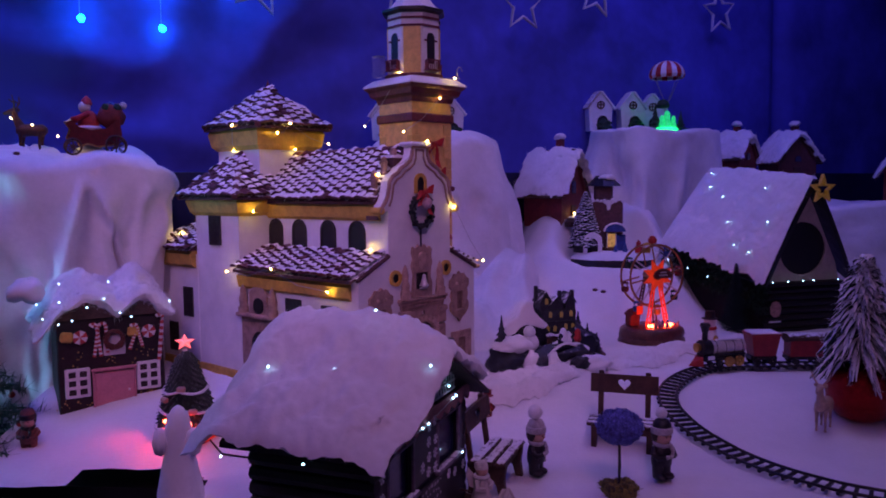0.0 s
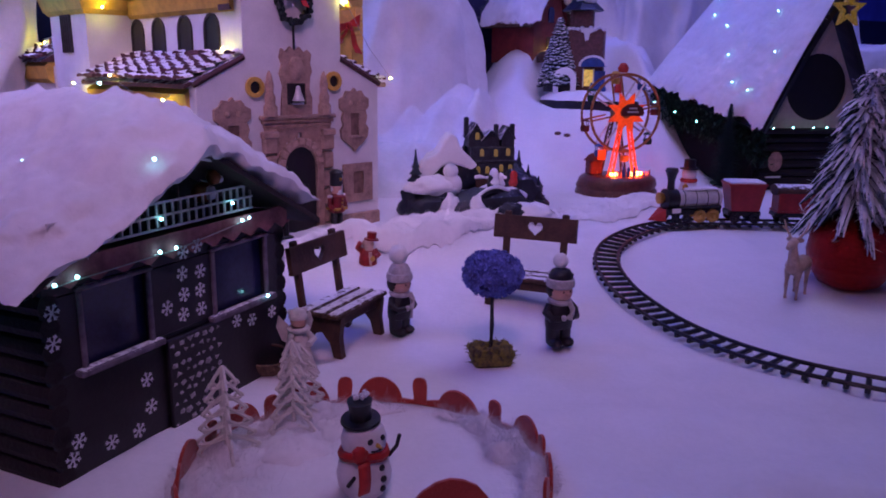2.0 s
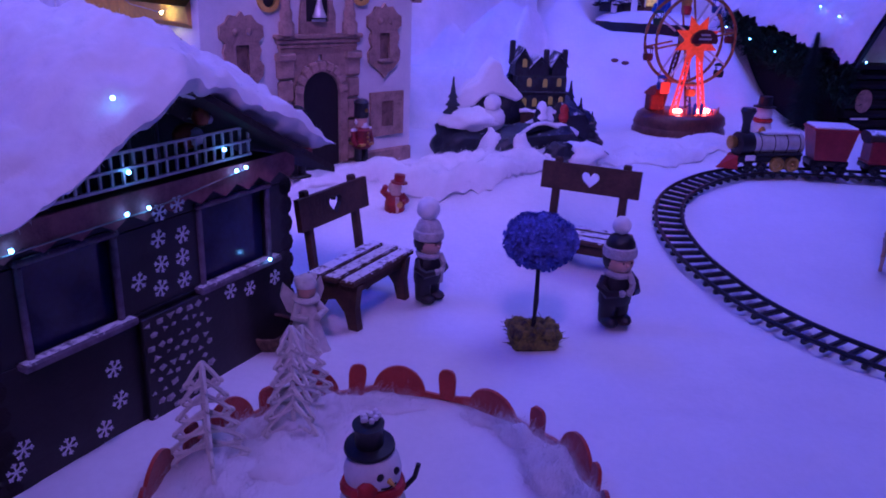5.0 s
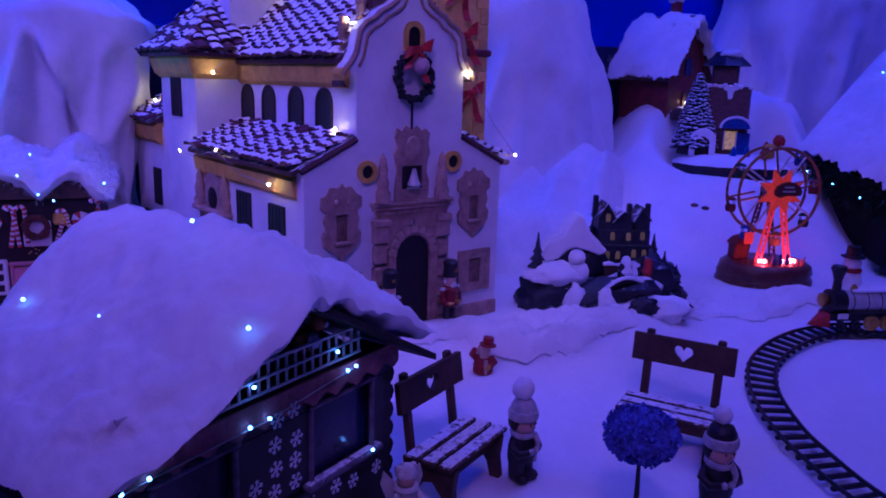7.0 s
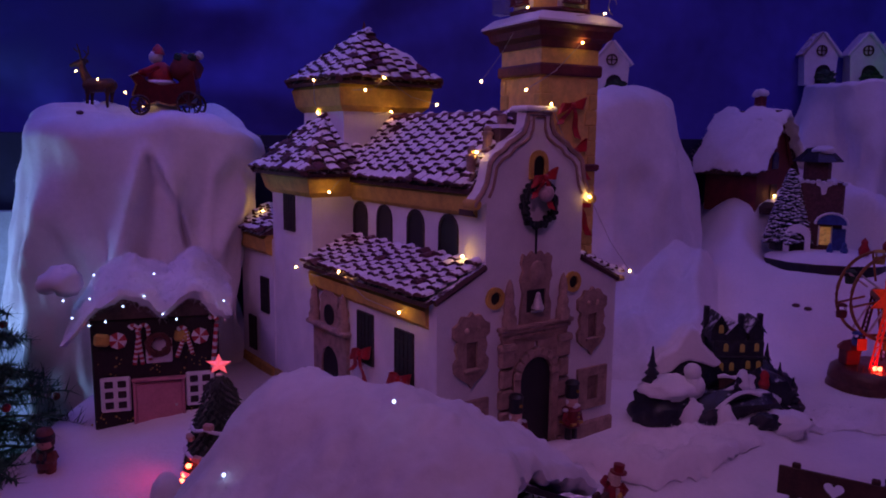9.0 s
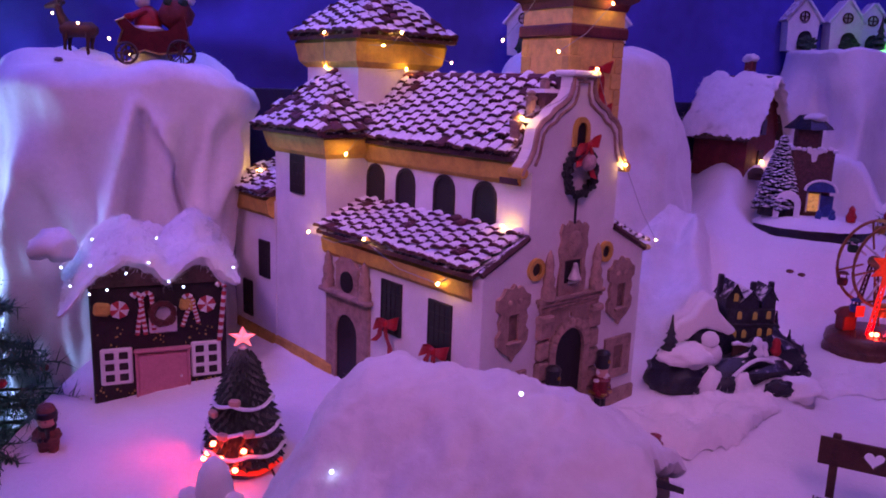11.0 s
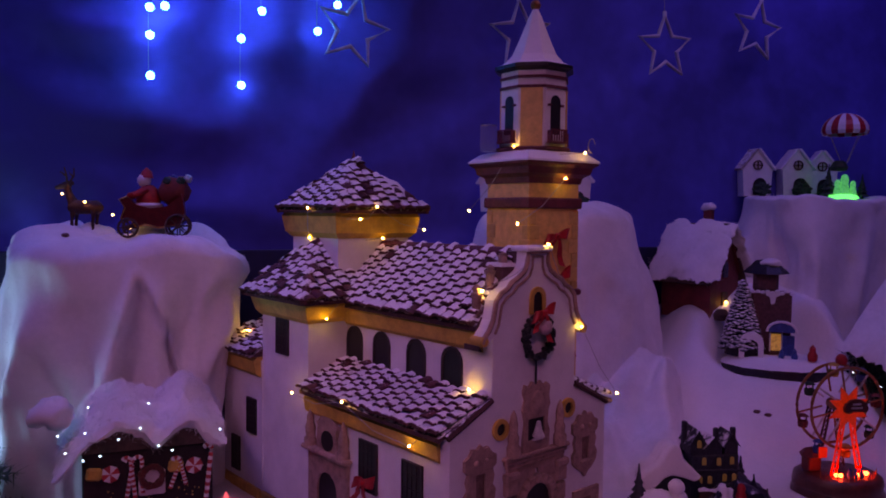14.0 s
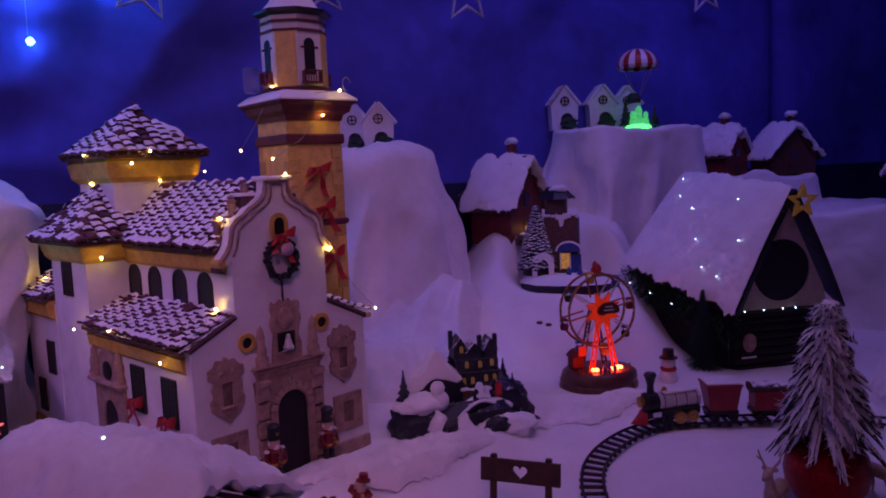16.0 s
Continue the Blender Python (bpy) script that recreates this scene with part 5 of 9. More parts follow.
Mesh().lathe([(0.026, 0), (0.034, 0.012), (0.036, 0.02), (0.032, 0.02), (0.024, 0.006), (0.001, 0.006)], None, 14).made("bowl", mat("wicker", (0.14, 0.08, 0.05), 0.8, vary=0.5, scale=150, bump=0.8), basket, True)
Mesh().tube([(0.034 * math.cos(a), 0, 0.02 + 0.018 * math.sin(a)) for a in [math.pi * k / 8 for k in range(9)]], 0.002, seg=6).made("basket_handle", WOOD, basket, True)


# ---- benches ----
def build_bench(m, label):
    b = thing("bench", m, label, "bench", "park benches")
    hw = 0.076
    heart = []
    for k in range(24):
        a = math.tau * k / 24
        heart.append((0.0009 * 16 * math.sin(a) ** 3, 0.0009 * (13 * math.cos(a) - 5 * math.cos(2 * a) - 2 * math.cos(3 * a) - math.cos(4 * a))))
    rect = []
    for x, z in heart:
        k = min(0.076 / max(abs(x), 1e-6), 0.021 / max(abs(z), 1e-6))
        rect.append((x * k, z * k))
    for cx, cz in ((-0.076, -0.021), (0.076, -0.021), (0.076, 0.021), (-0.076, 0.021)):
        near = min(range(24), key=lambda i: (rect[i][0] - cx) ** 2 + (rect[i][1] - cz) ** 2)
        rect[near] = (cx, cz)
    back = Mesh()
    ring_outline(back, rect, heart, 0.008)
    back.made("backrest", WOOD, b, False, pose(0, 0.044, 0.143, -8, 0, 0), "dark back board with a heart cut-out")
    for sx in (-1, 1):
        Mesh().box(0.012, 0.010, 0.115, ch=0.002).made("back_post", WOOD, b, False, pose(sx * 0.053, 0.049, 0.113, -8, 0, 0))
        leg = [(-0.034, 0.0), (-0.020, 0.0), (-0.014, 0.022), (0.0, 0.038), (0.016, 0.034), (0.026, 0.018), (0.030, 0.0), (0.044, 0.0), (0.042, 0.035), (0.046, 0.062), (-0.034, 0.062), (-0.030, 0.03)]
        Mesh().prism(leg, 0.012).made("leg", WOOD, b, False, pose(sx * 0.060 + 0.006, 0, 0, 0, 0, 90))
    for k in range(3):
        Mesh().box(2 * hw, 0.021, 0.008, ch=0.002).made("seat_slat", WOODSNOW, b, False, pose(0, -0.024 + 0.0255 * k, 0.067, random.uniform(-2, 2), 0, 0))
    Mesh().box(0.125, 0.008, 0.016, ch=0.002).made("apron", WOOD, b, False, pose(0, -0.022, 0.054))
    return b


build_bench(pose(0.399, 1.680, 0.018, 0, 0, -18), "dark wooden garden bench with a heart cut-out, dusted with snow")
build_bench(pose(0.108, 1.512, 0.012, 0, 0, 69), "dark wooden garden bench with heart cut-out beside the stall")


# ---- figurines ----
def figurine(name, m, label, h, coat, hat, pom=0.0, pale=None, hair=True):
    """A small standing ceramic child, one plain mesh: boots, coat, folded arms, scarf, face, hair and knitted hat."""
    k = h / 0.166
    f = Mesh()

    def turned(slot, prof, at=(0, 0, 0), sq=(1, 1, 1), seg=16):
        f.slot = slot
        f.lathe([(r * k, z * k) for r, z in prof], pose(at[0] * k, at[1] * k, at[2] * k) @ Matrix.Diagonal((*sq, 1)), seg)

    def lump(slot, r, at, sq=(1, 1, 1), seg=12):
        f.slot = slot
        f.ball(r * k, tuple(c * k for c in at), None, seg, sq)

    for sx in (-1, 1):
        turned(1, [(0.0105, 0.004), (0.0115, 0.012), (0.0120, 0.030), (0.0135, 0.046)], (sx * 0.0105, 0, 0), (1, 1.1, 1), 12)
        lump(1, 0.0118, (sx * 0.0115, -0.007, 0.0075), (0.95, 1.45, 0.75))
    turned(0, [(0.018, 0.030), (0.0235, 0.032), (0.0245, 0.042), (0.0235, 0.056), (0.0205, 0.068), (0.0135, 0.077), (0.006, 0.080)], (0, 0, 0), (1, 0.82, 1))
    for sx in (-1, 1):
        f.slot = 0
        f.tube([(sx * 0.0185 * k, 0.001 * k, 0.071 * k), (sx * 0.0265 * k, -0.003 * k, 0.060 * k), (sx * 0.0235 * k, -0.014 * k, 0.051 * k), (sx * 0.010 * k, -0.0215 * k, 0.053 * k)], [0.0072 * k, 0.0078 * k, 0.0068 * k, 0.0055 * k], None, 8)
        lump(3, 0.0052, (sx * 0.006, -0.023, 0.0535))
    if pale:
        f.slot = 3
        f.box(0.012 * k, 0.005 * k, 0.026 * k, (0.006 * k, -0.0185 * k, 0.042 * k), pose(0, 0, 0, -4, 8, 0), ch=0.002 * k)
    f.slot = 3
    f.tube([(0.0155 * k * math.cos(a), 0.0140 * k * math.sin(a), (0.0775 + 0.002 * math.sin(a)) * k) for a in [math.tau * i / 14 for i in range(14)]], 0.0052 * k, None, 7, True)
    f.tube([(0.008 * k, -0.016 * k, 0.078 * k), (0.011 * k, -0.0215 * k, 0.066 * k), (0.010 * k, -0.022 * k, 0.055 * k)], [0.005 * k, 0.0045 * k, 0.004 * k], None, 6)
    lump(2, 0.0200, (0, -0.0015, 0.0935), (1, 0.95, 0.95), 16)
    lump(2, 0.0028, (0, -0.0205, 0.0915))
    for sx in (-1, 1):
        lump(5, 0.0016, (sx * 0.0065, -0.0196, 0.096), (1, 0.6, 1.2), 6)
    if hair:
        lump(5, 0.0212, (0, 0.0030, 0.0955), (1.02, 0.95, 0.95), 16)
    turned(3, [(0.0205, 0.100), (0.0232, 0.102), (0.0238, 0.108), (0.0225, 0.114), (0.0195, 0.116)], (0, 0, 0), (1, 1, 1), 18)
    turned(4, [(0.0205, 0.112), (0.0195, 0.121), (0.0150, 0.129), (0.0060, 0.133), (0.001, 0.134)], (0, 0, 0), (1, 1, 1), 18)
    if pom:
        f.slot = 6
        blob(f, (0, 0.002 * k, (0.132 + 0.9 * pom) * k), pom * k, (1, 1, 1.05), 3.0, 0.10, 18, 7.0)
    ob = f.made(name, [coat, coat, SKIN, hat, GREYKNIT if pale else coat, BARS, WHITE], None, True, m)
    return tagged(ob, label, "figurine")


def blob(m, at, r, sq, seed, amp=0.25, seg=20, scale=3.0):
    """An uneven boulder."""
    rings = seg // 2

    def fn(u, v):
        th, ph = math.pi * v, math.tau * u
        d = Vector((math.sin(th) * math.cos(ph), math.sin(th) * math.sin(ph), -math.cos(th)))
        k = r * (1 + amp * fbm(d.x + seed, d.y, d.z, scale * 0.4))
        return (at[0] + d.x * k * sq[0], at[1] + d.y * k * sq[1], at[2] + d.z * k * sq[2])

    return m.sheet(fn, seg, rings + 1, None, True)


figurine("figurine", pose(0.444, 1.528, 0.014, 0, 0, 30), "ceramic child figurine in dark coat and grey bobble hat", 0.158, NAVY, GREYKNIT, 0.0125)
figurine("figurine", pose(0.189, 1.556, 0.014, 0, 0, 58), "ceramic child figurine in dark coat with pale fluffy hat", 0.150, NAVY, GREYKNIT, 0.017, True)
figurine("figurine", pose(-0.955, 1.705, 0.02, 0, 0, 10), "figurine in a brown coat at the edge of the snow", 0.13, mat("brown_coat", (0.16, 0.06, 0.05), 0.7, vary=0.3, scale=60, bump=0.3), NAVY)
rf = Mesh()
rf.slot = 1
for sx in (-1, 1):
    rf.ball(0.0085, (sx * 0.008, -0.003, 0.006), None, 10, (1, 1.3, 0.8))
rf.slot = 0
rf.lathe([(0.012, 0.006), (0.0165, 0.010), (0.0160, 0.022), (0.0125, 0.036), (0.008, 0.040)], None, 14)
rf.tube([(-0.011, 0, 0.034), (-0.019, -0.004, 0.042), (-0.016, -0.008, 0.052)], [0.006, 0.0055, 0.004], None, 8)
rf.tube([(0.011, 0, 0.034), (0.0175, -0.006, 0.026), (0.010, -0.014, 0.024)], [0.006, 0.0055, 0.004], None, 8)
rf.slot = 2
rf.ball(0.0112, (0, -0.001, 0.047), None, 12)
rf.ball(0.0085, (0, -0.008, 0.041), None, 10, (1, 0.6, 1.1))
rf.box(0.006, 0.003, 0.026, (0.001, -0.0148, 0.022), None, ch=0.001)
rf.slot = 3
rf.ball(0.0062, (0.004, -0.014, 0.022), None, 8, (1, 0.6, 1))
rf.slot = 0
rf.lathe([(0.0135, 0.053), (0.0135, 0.0555), (0.0085, 0.056), (0.0088, 0.067), (0.001, 0.068)], pose(0.001, 0, 0.001, 0, 6, 0), 14)
tagged(rf.made("figurine", [mat("deep_red_glaze", (0.24, 0.014, 0.014), 0.4, vary=0.3, scale=80, bump=0.1), BLACK, BEIGE, OCHRE], None, True, pose(0.096, 1.812, 0.054, 0, 0, 22) @ Matrix.Scale(1.08, 4)), "small red coated figurine with top hat beside the snow ridge", "figurine")


def nutcracker(m):
    f = Mesh()
    f.slot = 1
    for sx in (-1, 1):
        f.box(0.011, 0.013, 0.036, (sx * 0.008, 0, 0.018), ch=0.003)
    f.box(0.038, 0.030, 0.005, (0, 0, 0.0025), ch=0.002)
    f.slot = 0
    f.lathe([(0.014, 0.034), (0.018, 0.038), (0.015, 0.052), (0.018, 0.068), (0.009, 0.074)], None, 12)
    for sx in (-1, 1):
        f.tube([(sx * 0.018, 0, 0.068), (sx * 0.022, -0.002, 0.052), (sx * 0.018, -0.008, 0.042)], 0.0052)
    f.slot = 2
    f.lathe([(0.009, 0.072), (0.0115, 0.076), (0.0115, 0.088), (0.010, 0.092)], None, 12)
    f.slot = 3
    f.ball(0.0075, (0, -0.008, 0.075), None, 8, (1, 0.7, 1.2))
    for sx in (-1, 1):
        f.ball(0.005, (sx * 0.0095, 0.002, 0.083), None, 8, (0.7, 1, 1.2))
        f.ball(0.0062, (sx * 0.0185, 0, 0.069), None, 8, (1, 1, 0.6))
    f.slot = 4
    for z in (0.048, 0.056, 0.064):
        f.ball(0.0022, (0, -0.0165, z), None, 6)
    f.box(0.034, 0.032, 0.005, (0, 0, 0.0425), None, ch=0.001)
    f.slot = 1
    f.lathe([(0.012, 0.090), (0.0135, 0.094), (0.0125, 0.112), (0.0140, 0.117), (0.010, 0.122), (0.002, 0.124)], None, 14)
    f.slot = 4
    f.ball(0.0035, (0, -0.013, 0.104), None, 8)
    return tagged(f.made("nutcracker_figurine", [mat("soldier_red", (0.18, 0.012, 0.018), 0.4, vary=0.3, scale=80, bump=0.1), BLACK, SKIN, WHITE, GOLD], None, True, m), "red coated soldier figurine with tall black hat by the church door", "figurine", "figurines at the church door")


nutcracker(CHURCH @ pose(-0.058, -0.034, 0.034))
nutcracker(CHURCH @ pose(0.076, -0.036, 0.036, 0, 0, 8))
gf = Mesh()
gf.slot = 0
gf.sheet(lambda u, v: tuple(Vector((math.cos(math.tau * u), math.sin(math.tau * u), 0)) * ((0.027 - 0.018 * v ** 0.8) * (1 + 0.10 * (1 - v) * math.sin(7 * math.tau * u))) + Vector((0, 0, 0.068 * v))), 42, 10, None, True)
for sx in (-1, 1):
    gf.tube([(sx * 0.010, 0, 0.062), (sx * 0.019, -0.008, 0.050), (sx * 0.006, -0.018, 0.048)], [0.006, 0.006, 0.0045], None, 8)
    gf.prism([(sx * 0.004, 0.040), (sx * 0.020, 0.050), (sx * 0.028, 0.072), (sx * 0.024, 0.088), (sx * 0.012, 0.074), (sx * 0.004, 0.062)], 0.003, pose(0, 0.010, 0))
    gf.ball(0.0052, (sx * 0.010, 0.001, 0.093), None, 8)
gf.lathe([(0.0128, 0.083), (0.0135, 0.087), (0.0095, 0.095), (0.002, 0.099)], None, 14)
gf.tube([(0.0125 * math.cos(a), 0.0125 * math.sin(a), 0.068) for a in [math.tau * i / 12 for i in range(12)]], 0.004, None, 6, True)
gf.slot = 1
gf.ball(0.0118, (0, -0.001, 0.079), None, 12)
tagged(gf.made("figurine", [mat("cream_plush", (0.62, 0.57, 0.52), 0.95, vary=0.15, scale=90, bump=0.5), SKIN], None, True, pose(0.066, 1.385, 0.01, 0, 0, 40)), "pale white winged figurine standing near the stall", "figurine")
wf = Mesh().lathe([(0.045, 0), (0.044, 0.03), (0.036, 0.07), (0.030, 0.10), (0.024, 0.13), (0.026, 0.15), (0.020, 0.18), (0.010, 0.195), (0.002, 0.2)], None, 18)
for sx in (-1, 1):
    wf.ball(0.018, (sx * 0.032, -0.01, 0.13), None, 8, (1, 1, 1.6))
tagged(wf.made("figurine", COTTON, None, True, pose(-0.52, 1.45, 0.0)), "white fluffy standing figurine at the table edge", "figurine")

# ---- topiary ----
top = thing("topiary_tree", pose(0.338, 1.448, 0.011, 0, 0, 12), "small topiary with a ball of blue blossoms on a mossy base", "topiary")
mb = Mesh().box(0.058, 0.050, 0.020, (0, 0, 0.010), ch=0.005)
for k in range(160):
    mb.ball(random.uniform(0.003, 0.007), (random.uniform(-0.028, 0.028), random.uniform(-0.024, 0.024), 0.020 + random.uniform(-0.002, 0.005)), None, 5)
for k in range(420):
    p = Vector((random.uniform(-0.030, 0.030), random.uniform(-0.026, 0.026), random.uniform(0.004, 0.022)))
    p = p if abs(p.x) > 0.026 or abs(p.y) > 0.022 else Vector((p.x, p.y, 0.021))
    d = Vector((p.x * 20 + random.gauss(0, 0.8), p.y * 20 + random.gauss(0, 0.8), random.uniform(-0.2, 1.2))).normalized() * random.uniform(0.006, 0.014)
    s = d.cross(Vector((0.2, 0.9, 0.3))).normalized() * 0.0013
    mb.put([p - s, p + s, p + d], [(0, 1, 2)])
mb.made("base", MOSS, top, False, None, "mossy square base")
Mesh().tube([(0, 0, 0.018), (0.001, 0, 0.06), (0, 0, 0.125)], 0.0036).made("stem", BLACK, top, True)
cr = Mesh()
for k in range(520):
    a = k * 2.399963
    zz = 1 - 2 * (k + 0.5) / 520
    r = math.sqrt(1 - zz * zz)
    q = random.uniform(0.035, 0.0425)
    d = Vector((r * math.cos(a), r * math.sin(a), zz * 0.74))
    rot = d.to_track_quat("Z", "Y").to_matrix().to_4x4()
    mtx = Matrix.Translation(d * q + Vector((0, 0, 0.138))) @ rot @ pose(0, 0, 0, random.uniform(-30, 30), random.uniform(-30, 30), random.uniform(0, 90))
    s = random.uniform(0.0045, 0.0065)
    for j in range(4):
        c, e = math.cos(math.tau * j / 4), math.sin(math.tau * j / 4)
        cr.put([(0, 0, 0), (s * (c - 0.6 * e), s * (e + 0.6 * c), s * 0.5), (s * 1.3 * c, s * 1.3 * e, s * 0.35), (s * (c + 0.6 * e), s * (e - 0.6 * c), s * 0.5)], [(0, 1, 2, 3)], mtx)
cr.ball(0.036, (0, 0, 0.138), None, 16, (1, 1, 0.74))
cr.made("crown", HYDRANGEA, top, False, None, "ball of small blue petals")

# ---- felt ring with snowman ----
ring = thing("felt_fence", pose(0.2085, 1.103, 0.012), "round red felt fence of scallops and posts with snowflake prints", "felt fence")
RX, RY = 0.194, 0.194


def felt(out, a, z=0.0, tilt=0.0, name="scallop", thick=0.004):
    m = pose(RX * math.cos(a), RY * math.sin(a), z, 0, 0, math.degrees(a) + 90) @ pose(0, 0, 0, tilt, 0, 0)
    return Mesh().prism(out, thick).made(name, FELTRED, ring, False, m)


band = Mesh()
band.sheet(lambda u, v: ((RX + (0.002 if v > 0.5 else -0.002)) * math.cos(math.tau * (u * 0.84 - 0.105)), (RY + (0.002 if v > 0.5 else -0.002)) * math.sin(math.tau * (u * 0.84 - 0.105)), 0.0 if 0.3 > v or v > 0.7 else 0.008 + 0.003 * math.sin(60 * u)), 120, 4)
band.made("low_band", FELTRED, ring)
halfdisc = [(0.029 * math.cos(math.pi * k / 16), 0.033 * math.sin(math.pi * k / 16) + 0.001) for k in range(17)]
postout = [(-0.008, 0), (0.008, 0), (0.0095, 0.024), (0.0085, 0.031), (0.0055, 0.0345), (0.0, 0.0355), (-0.0055, 0.0345), (-0.0085, 0.031), (-0.0095, 0.024)]
rgf = random.Random(17)
for deg, kind in ((94, 0), (78, 1), (62, 0), (45, 1), (27, 0), (14, 1), (2, 0), (-14, 1), (-31, 0), (108, 1), (122, 0), (137, 1), (150, 0), (166, 1), (181, 0), (196, 1), (209, 0), (226, 1), (243, 0), (262, 1)):
    a = radians(deg)
    d = felt(postout if kind else halfdisc, a, rgf.uniform(-0.002, 0.003), rgf.uniform(-12, 5), "post" if kind else "scallop", 0.0035)
    d.rotation_euler[1] += radians(rgf.uniform(-7, 7))
    if not kind:
        share("snowflake", FLAKE, d, pose(0, -0.002, 0.016, 0, rgf.uniform(0, 60), 0) @ Matrix.Scale(1.15, 4))
outer = [(-0.058, 0.0), (-0.050, 0.028), (-0.043, 0.050), (-0.035, 0.064), (-0.024, 0.076), (-0.012, 0.083), (0.0, 0.086), (0.012, 0.084), (0.024, 0.078), (0.033, 0.067), (0.039, 0.053), (0.042, 0.030), (0.042, 0.0)]
inner = [(-0.038, 0.0), (-0.033, 0.016), (-0.028, 0.026), (-0.020, 0.032), (-0.010, 0.031), (-0.001, 0.033), (0.006, 0.039), (0.011, 0.049), (0.016, 0.055), (0.021, 0.053), (0.025, 0.044), (0.026, 0.026), (0.026, 0.0)]
n = len(outer)
v = [(x, 0, z) for x, z in outer + inner] + [(x, 0.004, z) for x, z in outer + inner]
f = []
for i in range(n - 1):
    f += [(i, i + 1, n + i + 1, n + i), (2 * n + i + 1, 2 * n + i, 3 * n + i, 3 * n + i + 1), (i, 2 * n + i, 2 * n + i + 1, i + 1), (n + i + 1, 3 * n + i + 1, 3 * n + i, n + i)]
f += [(0, n, 3 * n, 2 * n), (n - 1, 3 * n - 1, 4 * n - 1, 2 * n - 1)]
gate = Mesh().put(v, f).made("gate_arch", FELTRED, ring, False, pose(0.098, -0.150, 0.0, -6, 0, 12), "red felt gate arch")
trk = Mesh().ball(0.0042, (0.0, -0.003, 0.066), None, 8)
for k in range(5):
    trk.ball(0.0028, (0.003 * math.cos(2.4 * k), -0.004, 0.058 - 0.003 * k), None, 6, (0.8, 0.6, 1.5))
share("gate_trinket", trk.data("gate_trinket", GOLD, True), gate, Matrix())
for where, n, seed in (((0.23, 0.62), 46, 1), ((-0.05, 0.20), 30, 2)):
    fluff = Mesh()
    u0, u1 = where

    def bank(u, v):
        a, s = math.tau * (u0 + (u1 - u0) * u), math.tau * v
        k = math.sin(math.pi * u) ** 0.5 * (0.75 + 0.8 * fbm(3 * a, seed, math.cos(s), 1.3)) + 0.02
        r = RX - 0.016 + 0.030 * k * math.cos(s)
        z = -0.004 + 0.017 * k * (0.2 + math.sin(s))
        w = 0.003 * fbm(r * math.cos(a), r * math.sin(a), z, 30)
        return (r * math.cos(a) + w, r * math.sin(a) * 0.96 + w, z + w)

    fluff.sheet(bank, 110, 18)
    fl = fluff.made("cotton_tuft", COTTON, None, "all", pose(0.2085, 1.103, 0.012))
    tagged(fl, "loose cotton snow tufts along the inside of the felt fence", "cotton snow")
    fibres(fluff, 14000, 0.026, fl, seed, 0.00022)
wisp = Mesh()
for x, y, r in ((-0.15, 0.03, 0.045), (-0.10, 0.07, 0.05), (-0.11, 0.14, 0.045), (-0.06, 0.12, 0.04), (-0.13, -0.03, 0.04)):
    blobby = r * 0.9
    blob(wisp, (x, y, -0.012), blobby, (1.2, 1.1, 0.55), 9 * x, 0.35, 22, 6.0)
wl = wisp.made("cotton_tuft", COTTON, None, "all", pose(0.21, 1.095, 0.010))
tagged(wl, "wispy cotton snow heaped round the lace trees", "cotton snow")
fibres(wisp, 16000, 0.034, wl, 9, 0.00020)

sm = thing("snowman", pose(0.2105, 1.078, 0.012, 0, 0, 46), "small white snowman with black top hat and red scarf", "snowman")
Mesh().lathe([(0.012, 0), (0.021, 0.003), (0.0268, 0.013), (0.0282, 0.024), (0.0258, 0.036), (0.020, 0.045), (0.0195, 0.048), (0.0225, 0.054), (0.0232, 0.062), (0.0205, 0.072), (0.013, 0.080), (0.004, 0.083)], None, 28).made("body", WHITE, sm, True)
Mesh().lathe([(0.0165, 0.0), (0.0205, 0.0015), (0.0200, 0.004), (0.0115, 0.005), (0.0110, 0.015), (0.0128, 0.024), (0.0100, 0.0245), (0.001, 0.0235)], pose(-0.001, 0.003, 0.078, 4, -6, 0), 22).made("hat", BLACK, sm, True)
tw = Mesh()
for k in range(10):
    tw.ball(0.0026, (0.006 * math.cos(2.4 * k), 0.003 + 0.006 * math.sin(2.4 * k), 0.1035 + 0.002 * (k % 3)), None, 6)
tw.made("hat_snow", SNOW, sm, True)
sf = Mesh().tube([(0.0205 * math.cos(math.tau * k / 18), 0.0205 * math.sin(math.tau * k / 18), 0.0475 + 0.0025 * math.sin(math.tau * k / 9)) for k in range(18)], 0.0062, None, 8, True)
sf.made("scarf", RED, sm, True)
knot = blob(Mesh(), (-0.016, -0.016, 0.053), 0.0085, (1.1, 0.8, 1.2), 2.0, 0.2, 16)
knot.sheet(lambda u, v: (-0.017 - 0.004 * u + 0.013 * (v - 0.5), -0.0245 - 0.005 * math.sin(2 * u), 0.048 - 0.030 * u), 7, 3)
ks = knot.made("scarf_knot", RED, sm, True)
ks.modifiers.new("thick", "SOLIDIFY").thickness = 0.0025
for p, r in (((-0.007, -0.0208, 0.066), 0.0034), ((0.008, -0.0205, 0.066), 0.0034), ((0.003, -0.0262, 0.037), 0.0036), ((0.003, -0.0288, 0.026), 0.0038), ((0.003, -0.0275, 0.015), 0.0036)):
    share("coal_button", Mesh().ball(r, p, None, 10, (1, 0.6, 1)).data("coal_button", BLACK, True), sm, Matrix())
